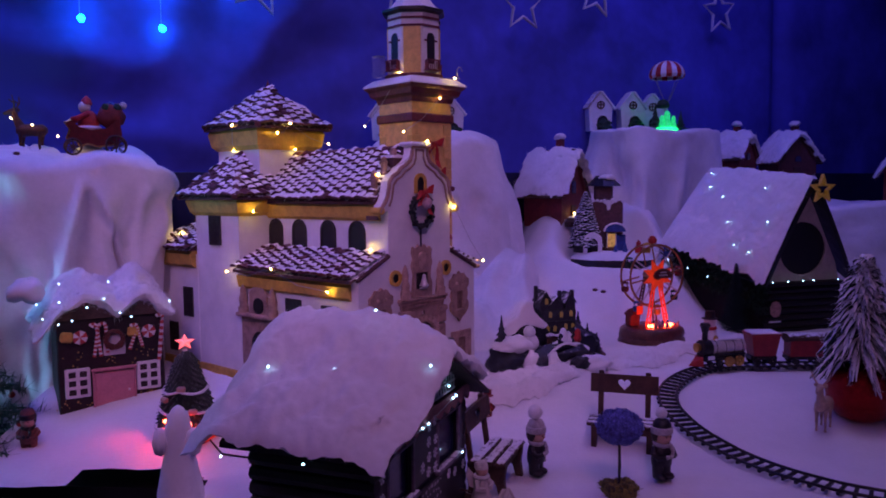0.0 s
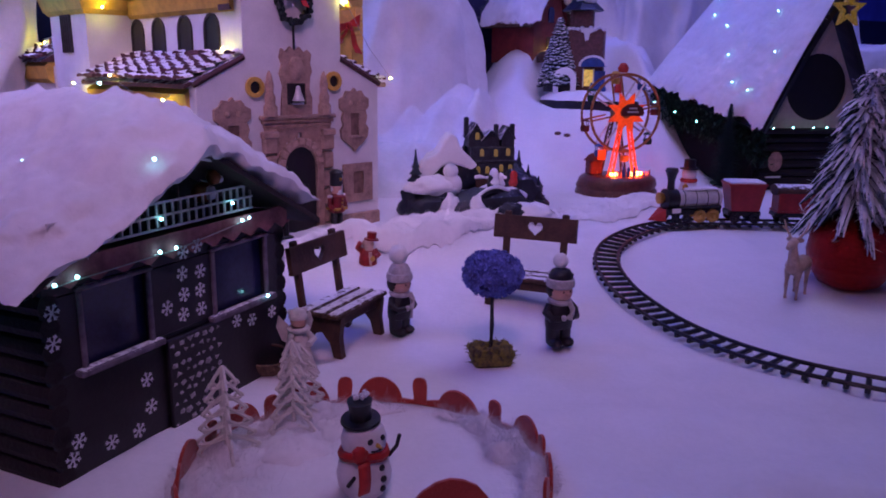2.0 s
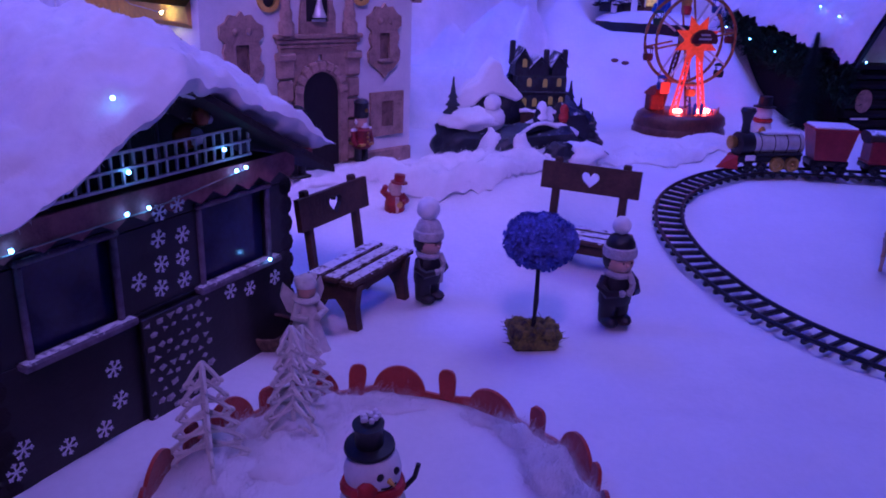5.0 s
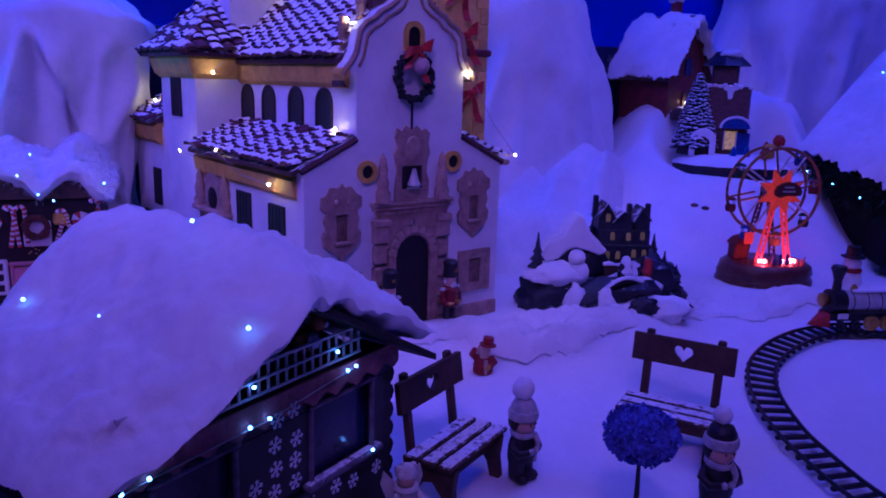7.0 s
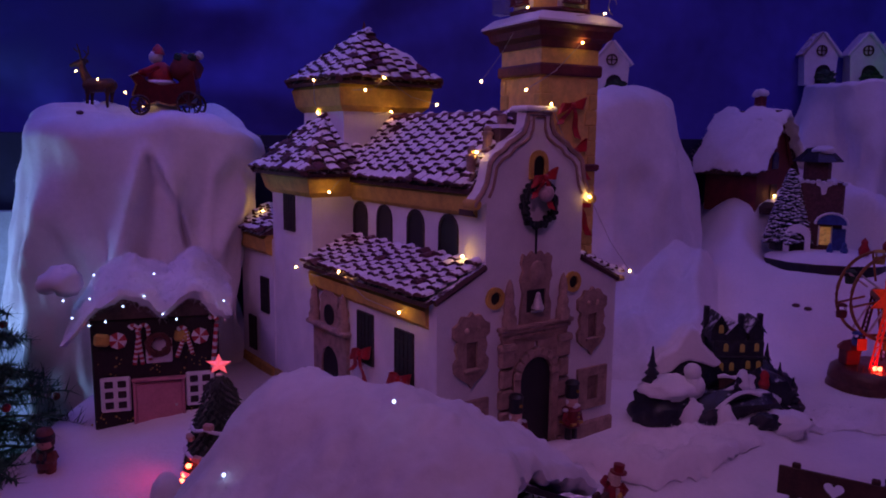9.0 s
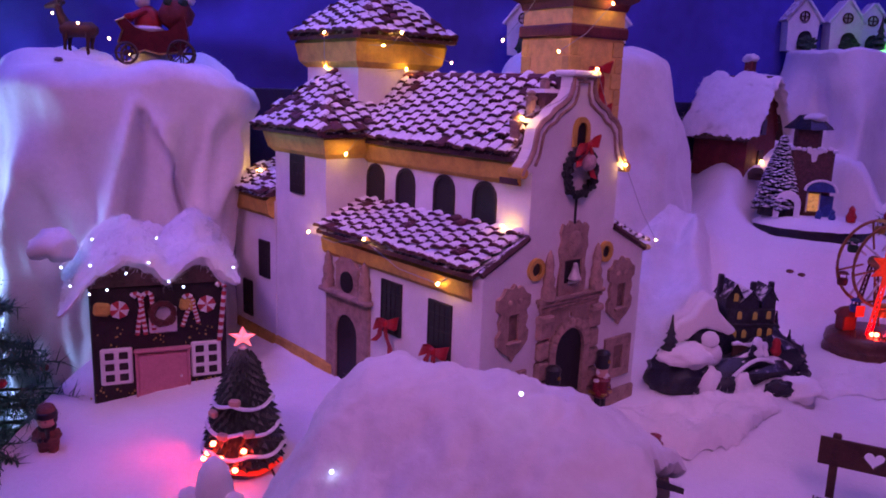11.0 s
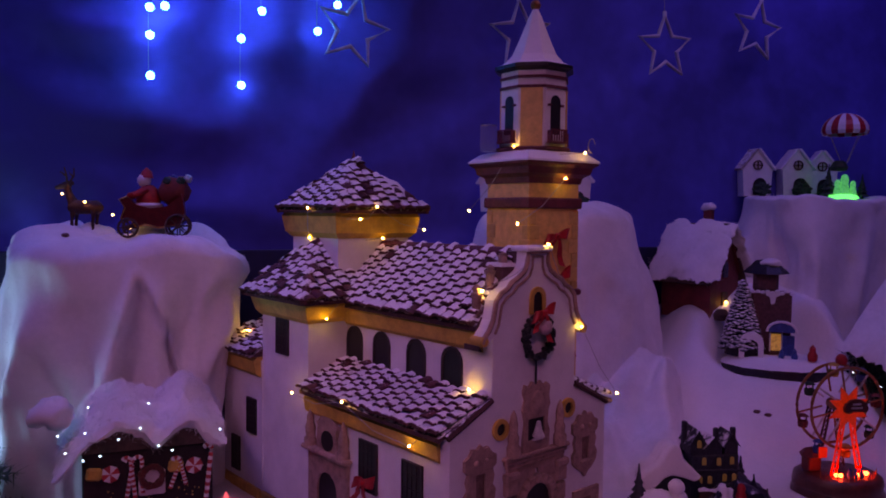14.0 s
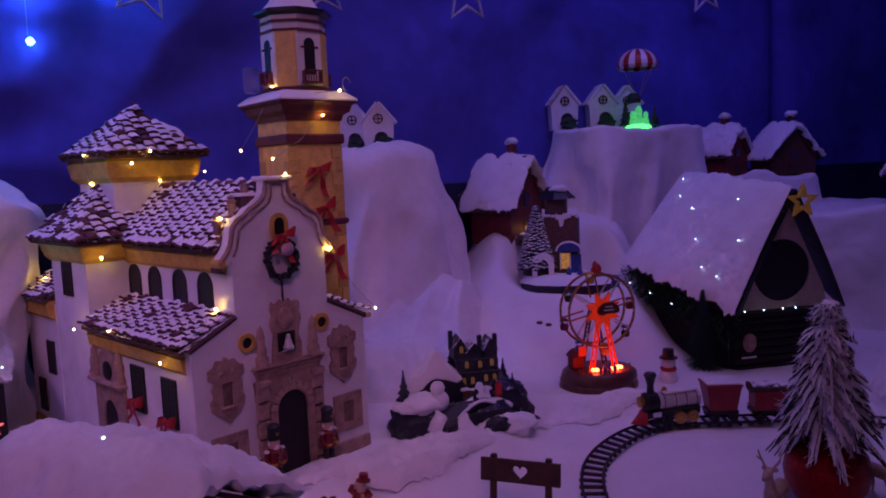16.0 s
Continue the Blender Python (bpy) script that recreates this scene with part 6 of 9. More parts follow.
share("mouth", Mesh().tube([(-0.007 + 0.0035 * k, -0.0225, 0.0565 - 0.0016 * math.sin(math.pi * k / 4)) for k in range(5)], 0.0009, None, 5).data("mouth", BLACK), sm, Matrix())
Mesh().lathe([(0.0026, 0), (0.0018, 0.005), (0.0004, 0.009)], pose(0, -0.0215, 0.0615, 95, 0, 0), 8).made("nose", OCHRE, sm, True)
Mesh().tube([(-0.022, -0.014, 0.030), (-0.034, -0.020, 0.028)], 0.0021).made("stick_arm", BLACK, sm)
Mesh().tube([(0.022, -0.012, 0.038), (0.030, -0.016, 0.048), (0.033, -0.017, 0.060)], 0.0021).made("stick_arm", BLACK, sm)


LACE = mat("cream_lace_wood", (0.72, 0.70, 0.62), 0.8, vary=0.12, scale=60, bump=0.2)


def paper_tree(m, h):
    """Two crossed openwork panels: a stem, and tiers of drooping loops with little curls at their tips."""
    t = thing("lace_tree", m, "small white lace-cut wooden tree standing in cotton snow", "tree ornament", "lace trees")
    for a in (15, 105):
        p = Mesh()
        p.box(0.0055, 0.0032, h, (0, 0, h / 2), None, ch=0.0008)
        tiers = 6
        for k in range(tiers):
            z, w = h * (0.90 - 0.80 * k / (tiers - 0.5)), 0.010 + 0.24 * h * (k + 0.6) / tiers
            for sx in (-1, 1):
                loop = []
                for i in range(15):
                    q = i / 14
                    e = math.sin(math.pi * q)
                    loop.append((sx * (0.001 + w * (e if q < 0.5 else e ** 1.3)), 0, z + h * (0.085 - 0.20 * q) - 0.010 * e))
                p.tube(loop, 0.0022, None, 5)
                p.tube([(sx * (w * 0.95 + 0.0045 * math.cos(c)), 0, z - 0.012 + 0.0045 * math.sin(c)) for c in [0.6 * i for i in range(9)]], 0.0017, None, 5)
        p.made("panel", LACE, t, True, pose(0, 0, 0, 0, 0, a))
    return t


paper_tree(pose(0.046, 1.138, 0.012, 0, 0, 15), 0.108)
paper_tree(pose(0.102, 1.214, 0.012, 0, 0, 40), 0.112)
paper_tree(pose(0.098, 1.262, 0.012, 0, 0, 5), 0.09)

# ---- railway ----
RING = [(0.80, 2.180), (0.705, 2.128), (0.637, 2.058), (0.592, 1.985), (0.573, 1.915), (0.570, 1.845), (0.584, 1.755), (0.606, 1.690), (0.640, 1.610), (0.684, 1.540), (0.735, 1.478), (0.79, 1.428), (0.885, 1.375), (0.98, 1.348), (1.10, 1.345), (1.25, 1.39), (1.38, 1.50), (1.46, 1.66), (1.48, 1.84), (1.45, 2.0), (1.37, 2.11), (1.25, 2.17), (1.10, 2.19), (0.95, 2.19)]


def spline(pts, n):
    """A closed smooth curve through points, at n even steps of its length."""
    fine = []
    for i in range(len(pts)):
        p0, p1, p2, p3 = (Vector(pts[(i + k) % len(pts)]) for k in (-1, 0, 1, 2))
        for j in range(20):
            t = j / 20
            fine.append(0.5 * (2 * p1 + (p2 - p0) * t + (2 * p0 - 5 * p1 + 4 * p2 - p3) * t * t + (3 * p1 - p0 - 3 * p2 + p3) * t ** 3))
    acc = [0.0]
    for p, q in zip(fine, fine[1:] + fine[:1]):
        acc.append(acc[-1] + (q - p).length)
    out, j = [], 0
    for k in range(n):
        d = acc[-1] * k / n
        while acc[j + 1] < d:
            j += 1
        out.append(fine[j].lerp(fine[(j + 1) % len(fine)], (d - acc[j]) / (acc[j + 1] - acc[j])))
    return out


NS = 160
LOOP = spline(RING, NS)


def rail_z(y):
    return 0.017 + 0.068 * smooth01(1.5, 2.25, y)


def loop_at(f):
    """Place and heading (degrees) at f steps along the loop, counted from the locomotive's straight."""
    i = int(math.floor(f))
    p, q = LOOP[i % NS], LOOP[(i + 1) % NS]
    c = p.lerp(q, f - i)
    d = q - p
    return c, math.degrees(math.atan2(d.y, d.x))


track = thing("toy_railway_track", pose(0, 0, 0), "black plastic toy railway track laid in a ring on the snow", "railway track")
for side_off in (-0.0225, 0.0225):
    path = []
    for k in range(NS):
        c, h = loop_at(k)
        x, y = c.x - side_off * math.sin(radians(h)), c.y + side_off * math.cos(radians(h))
        path.append((x, y, rail_z(y) + 0.009))
    Mesh().tube(path, 0.0034, None, 6, True).made("rail", BLACK, track, True)
slp = Mesh().box(0.0075, 0.056, 0.007, ch=0.0015).data("sleeper", BLACK)
for k in range(112):
    c, h = loop_at((k + 0.5) * NS / 112)
    nx, ny = -math.sin(radians(h)), math.cos(radians(h))
    tilt = math.degrees(math.atan((rail_z(c.y + 0.03 * ny) - rail_z(c.y - 0.03 * ny)) / 0.06))
    share("sleeper", slp, track, Matrix.Translation((c.x, c.y, rail_z(c.y) + 0.004)) @ pose(0, 0, 0, 0, 0, h) @ pose(0, 0, 0, tilt, 0, 0))


def on_rails(x_at):
    """A pose on the rear straight at a given x, its own x ahead to the loop's start."""
    f = min((k for k in range(NS) if LOOP[k].y > 1.75), key=lambda k: abs(LOOP[k].x - x_at))
    c, h = loop_at(f)
    return Matrix.Translation((c.x, c.y, rail_z(c.y) + 0.012)) @ pose(0, 0, 0, 0, 0, h)


def wheel(parent, x, y, r, mt=BLACK):
    w = Mesh().lathe([(r * 1.08, 0), (r * 1.08, 0.002), (r, 0.003), (r, 0.006), (r * 0.7, 0.006), (r * 0.6, 0.004), (0.003, 0.005), (0.001, 0.008)], pose(x, y, r, 90 if y < 0 else -90, 0, 0), 16)
    w.made("wheel", mt, parent, True)


loco = thing("toy_locomotive", on_rails(0.795) @ Matrix.Scale(1.12, 4), "toy steam locomotive with silver boiler, black front and red cow-catcher", "toy train", "toy train")
Mesh().box(0.125, 0.040, 0.012, (0, 0, 0.022), ch=0.002).made("chassis", BLACK, loco)
Mesh().lathe([(0.0195, -0.064), (0.020, 0.0), (0.020, 0.034)], pose(0, 0, 0.047, 0, 90, 0), 20).made("boiler", SILVER, loco, True)
for k in (-0.055, -0.030, -0.005, 0.022):
    Mesh().lathe([(0.020, -0.001), (0.0206, 0), (0.020, 0.001)], pose(k, 0, 0.047, 0, 90, 0), 20).made("boiler_band", BLACK, loco, True)
Mesh().lathe([(0.0215, 0.034), (0.022, 0.040), (0.022, 0.060), (0.018, 0.062), (0.004, 0.063)], pose(0, 0, 0.047, 0, 90, 0), 20).made("smokebox", BLACK, loco, True)
Mesh().lathe([(0.008, 0.066), (0.007, 0.085), (0.011, 0.10), (0.014, 0.106), (0.011, 0.112), (0.009, 0.112)], pose(0.047, 0, 0), 14).made("chimney", BLACK, loco, True)
Mesh().lathe([(0.006, 0.064), (0.006, 0.073), (0.002, 0.078)], pose(0.014, 0, 0), 12).made("steam_dome", GOLD, loco, True)
cat = Mesh()
cat.put([(0.064, -0.022, 0.004), (0.064, 0.022, 0.004), (0.095, 0, 0.004), (0.064, -0.016, 0.028), (0.064, 0.016, 0.028), (0.076, 0, 0.026)], [(0, 1, 2), (3, 5, 4), (0, 2, 5, 3), (2, 1, 4, 5), (1, 0, 3, 4)])
cat.made("cow_catcher", RED, loco)
Mesh().box(0.095, 0.048, 0.006, (-0.014, 0, 0.031), ch=0.002).made("running_board", BLACK, loco)
Mesh().box(0.075, 0.026, 0.006, (-0.018, 0, 0.068), ch=0.0028).made("boiler_snow", SNOW, loco)
Mesh().lathe([(0.010, 0), (0.012, 0.004), (0.012, 0.010), (0.009, 0.011), (0.001, 0.012)], pose(0.064, 0, 0.050, 0, 90, 0), 16).made("headlamp", GOLD, loco, True)
for y in (-0.0245, 0.0245):
    Mesh().box(0.020, 0.002, 0.010, ch=0.0008).made("plain_mark", WHITE, loco, False, pose(0.044, y, 0.026))
Mesh().box(0.040, 0.005, 0.004, ch=0.001).made("coupling_rod", GOLD, loco, False, pose(-0.006, -0.026, 0.012))
for y in (-0.020, 0.020):
    for x, r in ((-0.042, 0.013), (-0.012, 0.013), (0.018, 0.009), (0.044, 0.008)):
        wheel(loco, x, y, r, GOLD if r > 0.01 else BLACK)
driver = Mesh()
driver.slot = 0
driver.lathe([(0.014, 0), (0.019, 0.012), (0.015, 0.028), (0.010, 0.033)], None, 12), driver.ball(0.0145, (0, 0, 0.045), None, 12)
driver.slot = 2
driver.tube([(0.013 * math.cos(math.tau * k / 10), 0.013 * math.sin(math.tau * k / 10), 0.033) for k in range(10)], 0.004, None, 6, True)
driver.slot = 1
driver.lathe([(0.019, 0.055), (0.019, 0.057), (0.012, 0.058), (0.011, 0.074), (0.001, 0.075)], None, 12)
tagged(driver.made("figurine", [WHITE, BLACK, RED], None, True, pose(0.858, 2.435, 0.112, 0, 0, -20) @ Matrix.Scale(1.35, 4)), "snowman figurine with black hat and red scarf beside the track", "figurine")


def wagon(a, label, body=TRAINRED, h=0.05, snow=True):
    w = thing("toy_wagon", on_rails(a) @ Matrix.Scale(1.08, 4), label, "toy train", "toy train")
    Mesh().box(0.098, 0.038, 0.010, (0, 0, 0.017), ch=0.002).made("chassis", BLACK, w)
    bd = Mesh()
    bd.box(0.088, 0.046, h, (0, 0, 0.022 + h / 2), ch=0.003)
    bd.box(0.093, 0.049, 0.004, (0, 0, 0.024), ch=0.001), bd.box(0.093, 0.049, 0.004, (0, 0, 0.021 + h), ch=0.001)
    bd.made("body", body, w)
    Mesh().lathe([(0.031, -0.049), (0.031, 0.049)], pose(0, 0, 0.020 + h, 0, 90, 0) @ Matrix.Diagonal((0.38, 0.85, 1, 1)), 18).made("roof", WOODSNOW if snow else body, w, True)
    for k in (-1, 0, 1):
        Mesh().box(0.016, 0.002, 0.018, ch=0.001).made("window_panel", WHITE, w, False, pose(0.026 * k, -0.0235, 0.030 + h * 0.45))
    for x in (-0.03, 0.03):
        for y in (-0.019, 0.019):
            wheel(w, x, y, 0.009)
    return w


tend = thing("toy_tender", on_rails(0.915) @ Matrix.Scale(1.22, 4), "dark red toy coal tender behind the locomotive", "toy train", "toy train")
Mesh().box(0.062, 0.038, 0.010, (0, 0, 0.017), ch=0.002).made("chassis", BLACK, tend)
tb = Mesh().put([(-0.026, -0.021, 0.022), (0.026, -0.021, 0.022), (0.026, 0.021, 0.022), (-0.026, 0.021, 0.022), (-0.034, -0.027, 0.072), (0.034, -0.027, 0.072), (0.034, 0.027, 0.072), (-0.034, 0.027, 0.072)], [(3, 2, 1, 0), (4, 5, 6, 7), (0, 1, 5, 4), (1, 2, 6, 5), (2, 3, 7, 6), (3, 0, 4, 7)])
tb.box(0.072, 0.058, 0.004, (0, 0, 0.073), ch=0.001)
tb.made("body", TRAINRED, tend)
Mesh().box(0.066, 0.052, 0.005, (0, 0, 0.0765), ch=0.002).made("tender_snow", SNOW, tend)
for k in range(2):
    Mesh().box(0.036 - 0.012 * k, 0.002, 0.007).made("plain_mark", WHITE, tend, False, pose(0, -0.0255 + 0.002 * k, 0.058 - 0.014 * k, -8, 0, 0))
for x in (-0.018, 0.018):
    for y in (-0.019, 0.019):
        wheel(tend, x, y, 0.009)
wagon(1.050, "dark red toy carriage with snowy roof")
wagon(1.170, "dark red toy carriage half hidden behind the frosted tree")
wagon(1.42, "dark red toy carriage at the end of the train", h=0.035)

# ---- frosted tree on a red glitter ball ----
ot = thing("frosted_tree", pose(1.02, 1.835, 0.036), "frosted artificial fir set in a shiny red glitter ball", "tree")
Mesh().lathe([(0.028, 0), (0.055, 0.012), (0.076, 0.045), (0.080, 0.072), (0.074, 0.105), (0.056, 0.132), (0.030, 0.142)], None, 32).made("ball_base", ORNAMENT, ot, True, None, "shiny red glitter ball")
Mesh().tube([(0, 0, 0.13), (0.002, 0, 0.25), (0, 0, 0.405)], [0.010, 0.007, 0.003]).made("trunk", WOOD, ot, True)
rng = random.Random(4)
crown = Mesh()
for k in range(420):
    t = (k + rng.random()) / 420
    z = 0.150 + 0.255 * t
    L = (0.094 * (1 - t) ** 0.8 + 0.018) * rng.uniform(0.55, 1.05)
    a = k * 2.399963 + rng.uniform(-0.3, 0.3)
    rise = rng.uniform(0.15, 0.45) * L
    pts = [(0, 0, z)]
    for j in range(1, 6):
        q = j / 5
        pts.append((L * q * math.cos(a + 0.12 * q), L * q * math.sin(a + 0.12 * q), z + rise * q - 1.25 * L * q * q * (0.75 - 0.3 * t)))
    crown.tube(pts, [0.003, 0.0045, 0.0056, 0.0064, 0.0052, 0.0015], None, 5)
    for j in range(16):
        q = rng.uniform(0.3, 1.0)
        i0 = min(4, int(q * 5))
        p = Vector(pts[i0]).lerp(Vector(pts[i0 + 1]), q * 5 - i0)
        d = Vector((math.cos(a + rng.uniform(-1.3, 1.3)), math.sin(a + rng.uniform(-1.3, 1.3)), rng.uniform(-0.9, 0.3))).normalized() * rng.uniform(0.012, 0.022)
        s = d.cross(Vector((0, 0, 1))).normalized() * 0.0016
        crown.put([p - s, p + s, p + d], [(0, 1, 2)])
crown.made("crown", GREENSNOW, ot, False, None, "drooping frosted fir branches")


def reindeer(m, s=1.0, name="reindeer_figurine", mt=None, label="small white standing reindeer figurine on the snow"):
    f = Mesh()
    for x, y in ((-0.02, -0.008), (-0.02, 0.008), (0.018, -0.008), (0.018, 0.008)):
        f.tube([(x, y, 0.0), (x + 0.002, y, 0.02), (x, y, 0.045)], [0.0026, 0.003, 0.006])
    f.lathe([(0.006, -0.032), (0.013, -0.024), (0.0125, 0.0), (0.0135, 0.018), (0.008, 0.028)], pose(0, 0, 0.050, 0, 90, 0), 12)
    f.tube([(0.020, 0, 0.056), (0.029, 0, 0.075), (0.032, 0, 0.088)], [0.010, 0.0068, 0.006])
    f.lathe([(0.006, -0.008), (0.007, 0.0), (0.005, 0.012), (0.003, 0.020)], pose(0.034, 0, 0.090, 0, 105, 0), 10)
    for sy in (-1, 1):
        f.tube([(0.030, sy * 0.004, 0.095), (0.026, sy * 0.014, 0.108), (0.028, sy * 0.018, 0.122)], [0.002, 0.0017, 0.001])
        f.tube([(0.027, sy * 0.012, 0.106), (0.036, sy * 0.017, 0.114)], [0.0016, 0.001])
        f.ball(0.004, (0.026, sy * 0.008, 0.094), None, 6, (0.6, 1.4, 1))
    ob = f.made(name, mt or WHITE, None, True, m @ Matrix.Scale(s, 4))
    return tagged(ob, label, "figurine", "reindeer figurines")


reindeer(pose(0.900, 1.775, 0.033, 0, 0, -130), 1.2, "reindeer_figurine", BEIGE, "small beige standing reindeer figurine on the snow")
reindeer(pose(1.128, 1.845, 0.042, 0, 0, -60), 1.1, "reindeer_figurine", BEIGE, "small beige standing reindeer figurine beside the red ball")

# ---- ferris wheel ----
fw = thing("ferris_wheel", pose(0.664, 2.415, 0.128, 0, 0, 20), "lit copper music-box ferris wheel glowing red on a brown base", "ferris wheel")
def fbase(u, v):
    prof = [(0.0, -0.02), (0.108, -0.02), (0.110, 0.0), (0.104, 0.010), (0.107, 0.018), (0.102, 0.034), (0.092, 0.042), (0.0, 0.044)]
    r, z = prof[round(v * 7)]
    a = math.tau * u
    k = 1 + (0.05 * nz(2 * math.cos(a), 2 * math.sin(a), z * 30, 1.5) if r else 0)
    return (r * k * math.cos(a), r * k * 0.86 * math.sin(a), z)


Mesh().sheet(fbase, 48, 8, None, True).made("base", BROWNRESIN, fw, True, None, "glossy dark brown tiered base")
for sy in (-1, 1):
    for sx in (-1, 1):
        leg = Mesh()
        foot, head = Vector((sx * 0.036, sy * 0.030, 0.044)), Vector((sx * 0.007, sy * 0.026, 0.198))
        for off in (-0.0065, 0.0065):
            leg.tube([foot + Vector((off, 0, 0)), head + Vector((off * 0.7, 0, 0))], 0.0030, None, 4)
        rungs = [foot.lerp(head, k / 14) + Vector(((0.0055 if k % 2 else -0.0055) * (1 - 0.4 * k / 14), 0, 0)) for k in range(15)]
        leg.tube(rungs, 0.0018, None, 4)
        leg.made("support_leg", REDGLOW if sy < 0 else BROWNRESIN, fw, False, None, "red lit lattice leg" if sy < 0 else "")
hubz, RW = 0.204, 0.098
hub = Mesh().lathe([(0.012, -0.034), (0.014, -0.030), (0.014, 0.030), (0.012, 0.034)], pose(0, 0, hubz, 90, 0, 0), 16)
hub.made("hub", COPPER, fw, True)
Mesh().prism([(-0.030, 0.0), (0.030, 0.0), (0.033, 0.008), (0.028, 0.020), (0.014, 0.029), (0.0, 0.031), (-0.014, 0.029), (-0.028, 0.020), (-0.033, 0.008)], 0.006, pose(0.012, -0.042, hubz - 0.006)).made("hub_sign", BROWNRESIN, fw)
for k in range(2):
    Mesh().box(0.030 - 0.008 * k, 0.002, 0.004).made("plain_mark", SILVER, fw, False, pose(0.012, -0.043, hubz + 0.004 + 0.009 * k))
for y in (-0.026, 0.026):
    rim = Mesh().tube([(RW * math.cos(math.tau * k / 44), y, hubz + RW * math.sin(math.tau * k / 44)) for k in range(44)], 0.0036, None, 8, True)
    rim.made("rim", COPPER, fw, True)
    for k in range(8):
        a = math.tau * k / 8 + 0.2
        Mesh().tube([(0.030 * math.cos(a), y, hubz + 0.030 * math.sin(a)), (RW * math.cos(a), y, hubz + RW * math.sin(a))], 0.0024, None, 6).made("spoke", SILVER if k % 2 else COPPER, fw)
burst = [((0.056 if k % 2 else 0.030) * math.cos(math.tau * k / 16), (0.056 if k % 2 else 0.030) * math.sin(math.tau * k / 16)) for k in range(16)]
Mesh().prism(burst, 0.004, pose(0, -0.031, hubz)).made("lit_burst", mat("red_lit_burst", (0.5, 0.04, 0.02), 0.4, vary=0.5, scale=50, bump=0.1, glow=(1.0, 0.05, 0.01, 0.35)), fw)
cabm_cols = [REDWOOD, BLUE, OCHRE, GREEN]
for k in range(8):
    a = math.tau * k / 8 + 0.2
    cx, cz = (RW + 0.004) * math.cos(a), hubz + (RW + 0.004) * math.sin(a)
    cab = Mesh().lathe([(0.010, -0.027), (0.0115, -0.020), (0.0115, -0.012), (0.010, -0.012), (0.009, -0.019)], pose(cx, 0, cz), 10)
    cab.lathe([(0.013, -0.001), (0.008, 0.004), (0.001, 0.006)], pose(cx, 0, cz), 10)
    for q in range(4):
        cab.tube([(cx + 0.010 * math.cos(q * 1.571), 0.010 * math.sin(q * 1.571), cz - 0.014), (cx + 0.010 * math.cos(q * 1.571), 0.010 * math.sin(q * 1.571), cz)], 0.001, None, 4)
    cab.made("gondola", cabm_cols[k % 4], fw, True)
Mesh().lathe([(0.012, 0), (0.014, 0.012), (0.008, 0.022), (0.004, 0.024)], pose(0.0, 0.0, hubz + RW + 0.004), 10).made("top_ornament", RED, fw, True)
booth = Mesh().box(0.036, 0.030, 0.038, (-0.058, 0.02, 0.062), ch=0.003)
booth.lathe([(0.030, 0.080), (0.016, 0.094), (0.001, 0.100)], pose(-0.058, 0.02, 0), 6)
booth.made("ticket_booth", REDWOOD, fw)
sign = Mesh().box(0.022, 0.004, 0.026, (-0.058, -0.020, 0.098), ch=0.001)
sign.made("lit_sign", REDGLOW, fw)
for x, y in ((-0.040, -0.045), (-0.030, -0.048), (0.030, -0.050), (0.042, -0.046), (0.036, -0.040), (0.012, -0.052)):
    share("red_bulb", Mesh().ball(0.0055, (x, y, 0.050), None, 8).data("red_bulb", REDBULB, True), fw, Matrix())
fig = Mesh()
for x, y in ((-0.012, -0.055), (0.0, -0.060), (0.018, -0.058)):
    fig.lathe([(0.005, 0.044), (0.006, 0.052), (0.003, 0.060), (0.0045, 0.064), (0.001, 0.070)], pose(x, y, 0), 8)
fig.made("tiny_figures", BLUE, fw, True)


for k in range(15):
    a = radians(-150 + 120 * k / 14)
    Mesh().box(0.0016, 0.0016, 0.016, ch=0.0003).made("fence_post", COPPER, fw, False, pose(0.088 * math.cos(a), 0.074 * math.sin(a), 0.050))


# ---- snowy resin village ----
def little_tree(m, at, h, r, tiers=5, seg=9):
    for k in range(tiers):
        z0 = h * 0.12 + h * 0.80 * k / tiers
        q = 1 - k / tiers
        m.lathe([(r * q * 1.0, z0), (r * q * 0.55, z0 + h * 0.09), (r * q * 0.25, z0 + h * 0.26)], pose(*at), seg)
    m.lathe([(r * 0.2, 0), (r * 0.15, h * 0.2)], pose(*at), 6)
    return m


CASTLE = mat("dark_castle_resin", (0.02, 0.022, 0.035), 0.5, vary=0.5, scale=90, bump=0.5, dust=(1.9, 90.0))
vil = thing("resin_village", pose(0.295, 2.175, 0.10, 0, 0, 14), "snowy resin village scene with dark castle, bridge and tiny trees", "village ornament")


def vpart(name, mt, items, smooth="all", label=""):
    """One part out of overlapping uneven lumps."""
    m = Mesh()
    for at, r, sq, seed in items:
        blob(m, at, r, sq, seed, 0.32, 26, 4.5)
    return m.made(name, mt, vil, smooth, None, label)


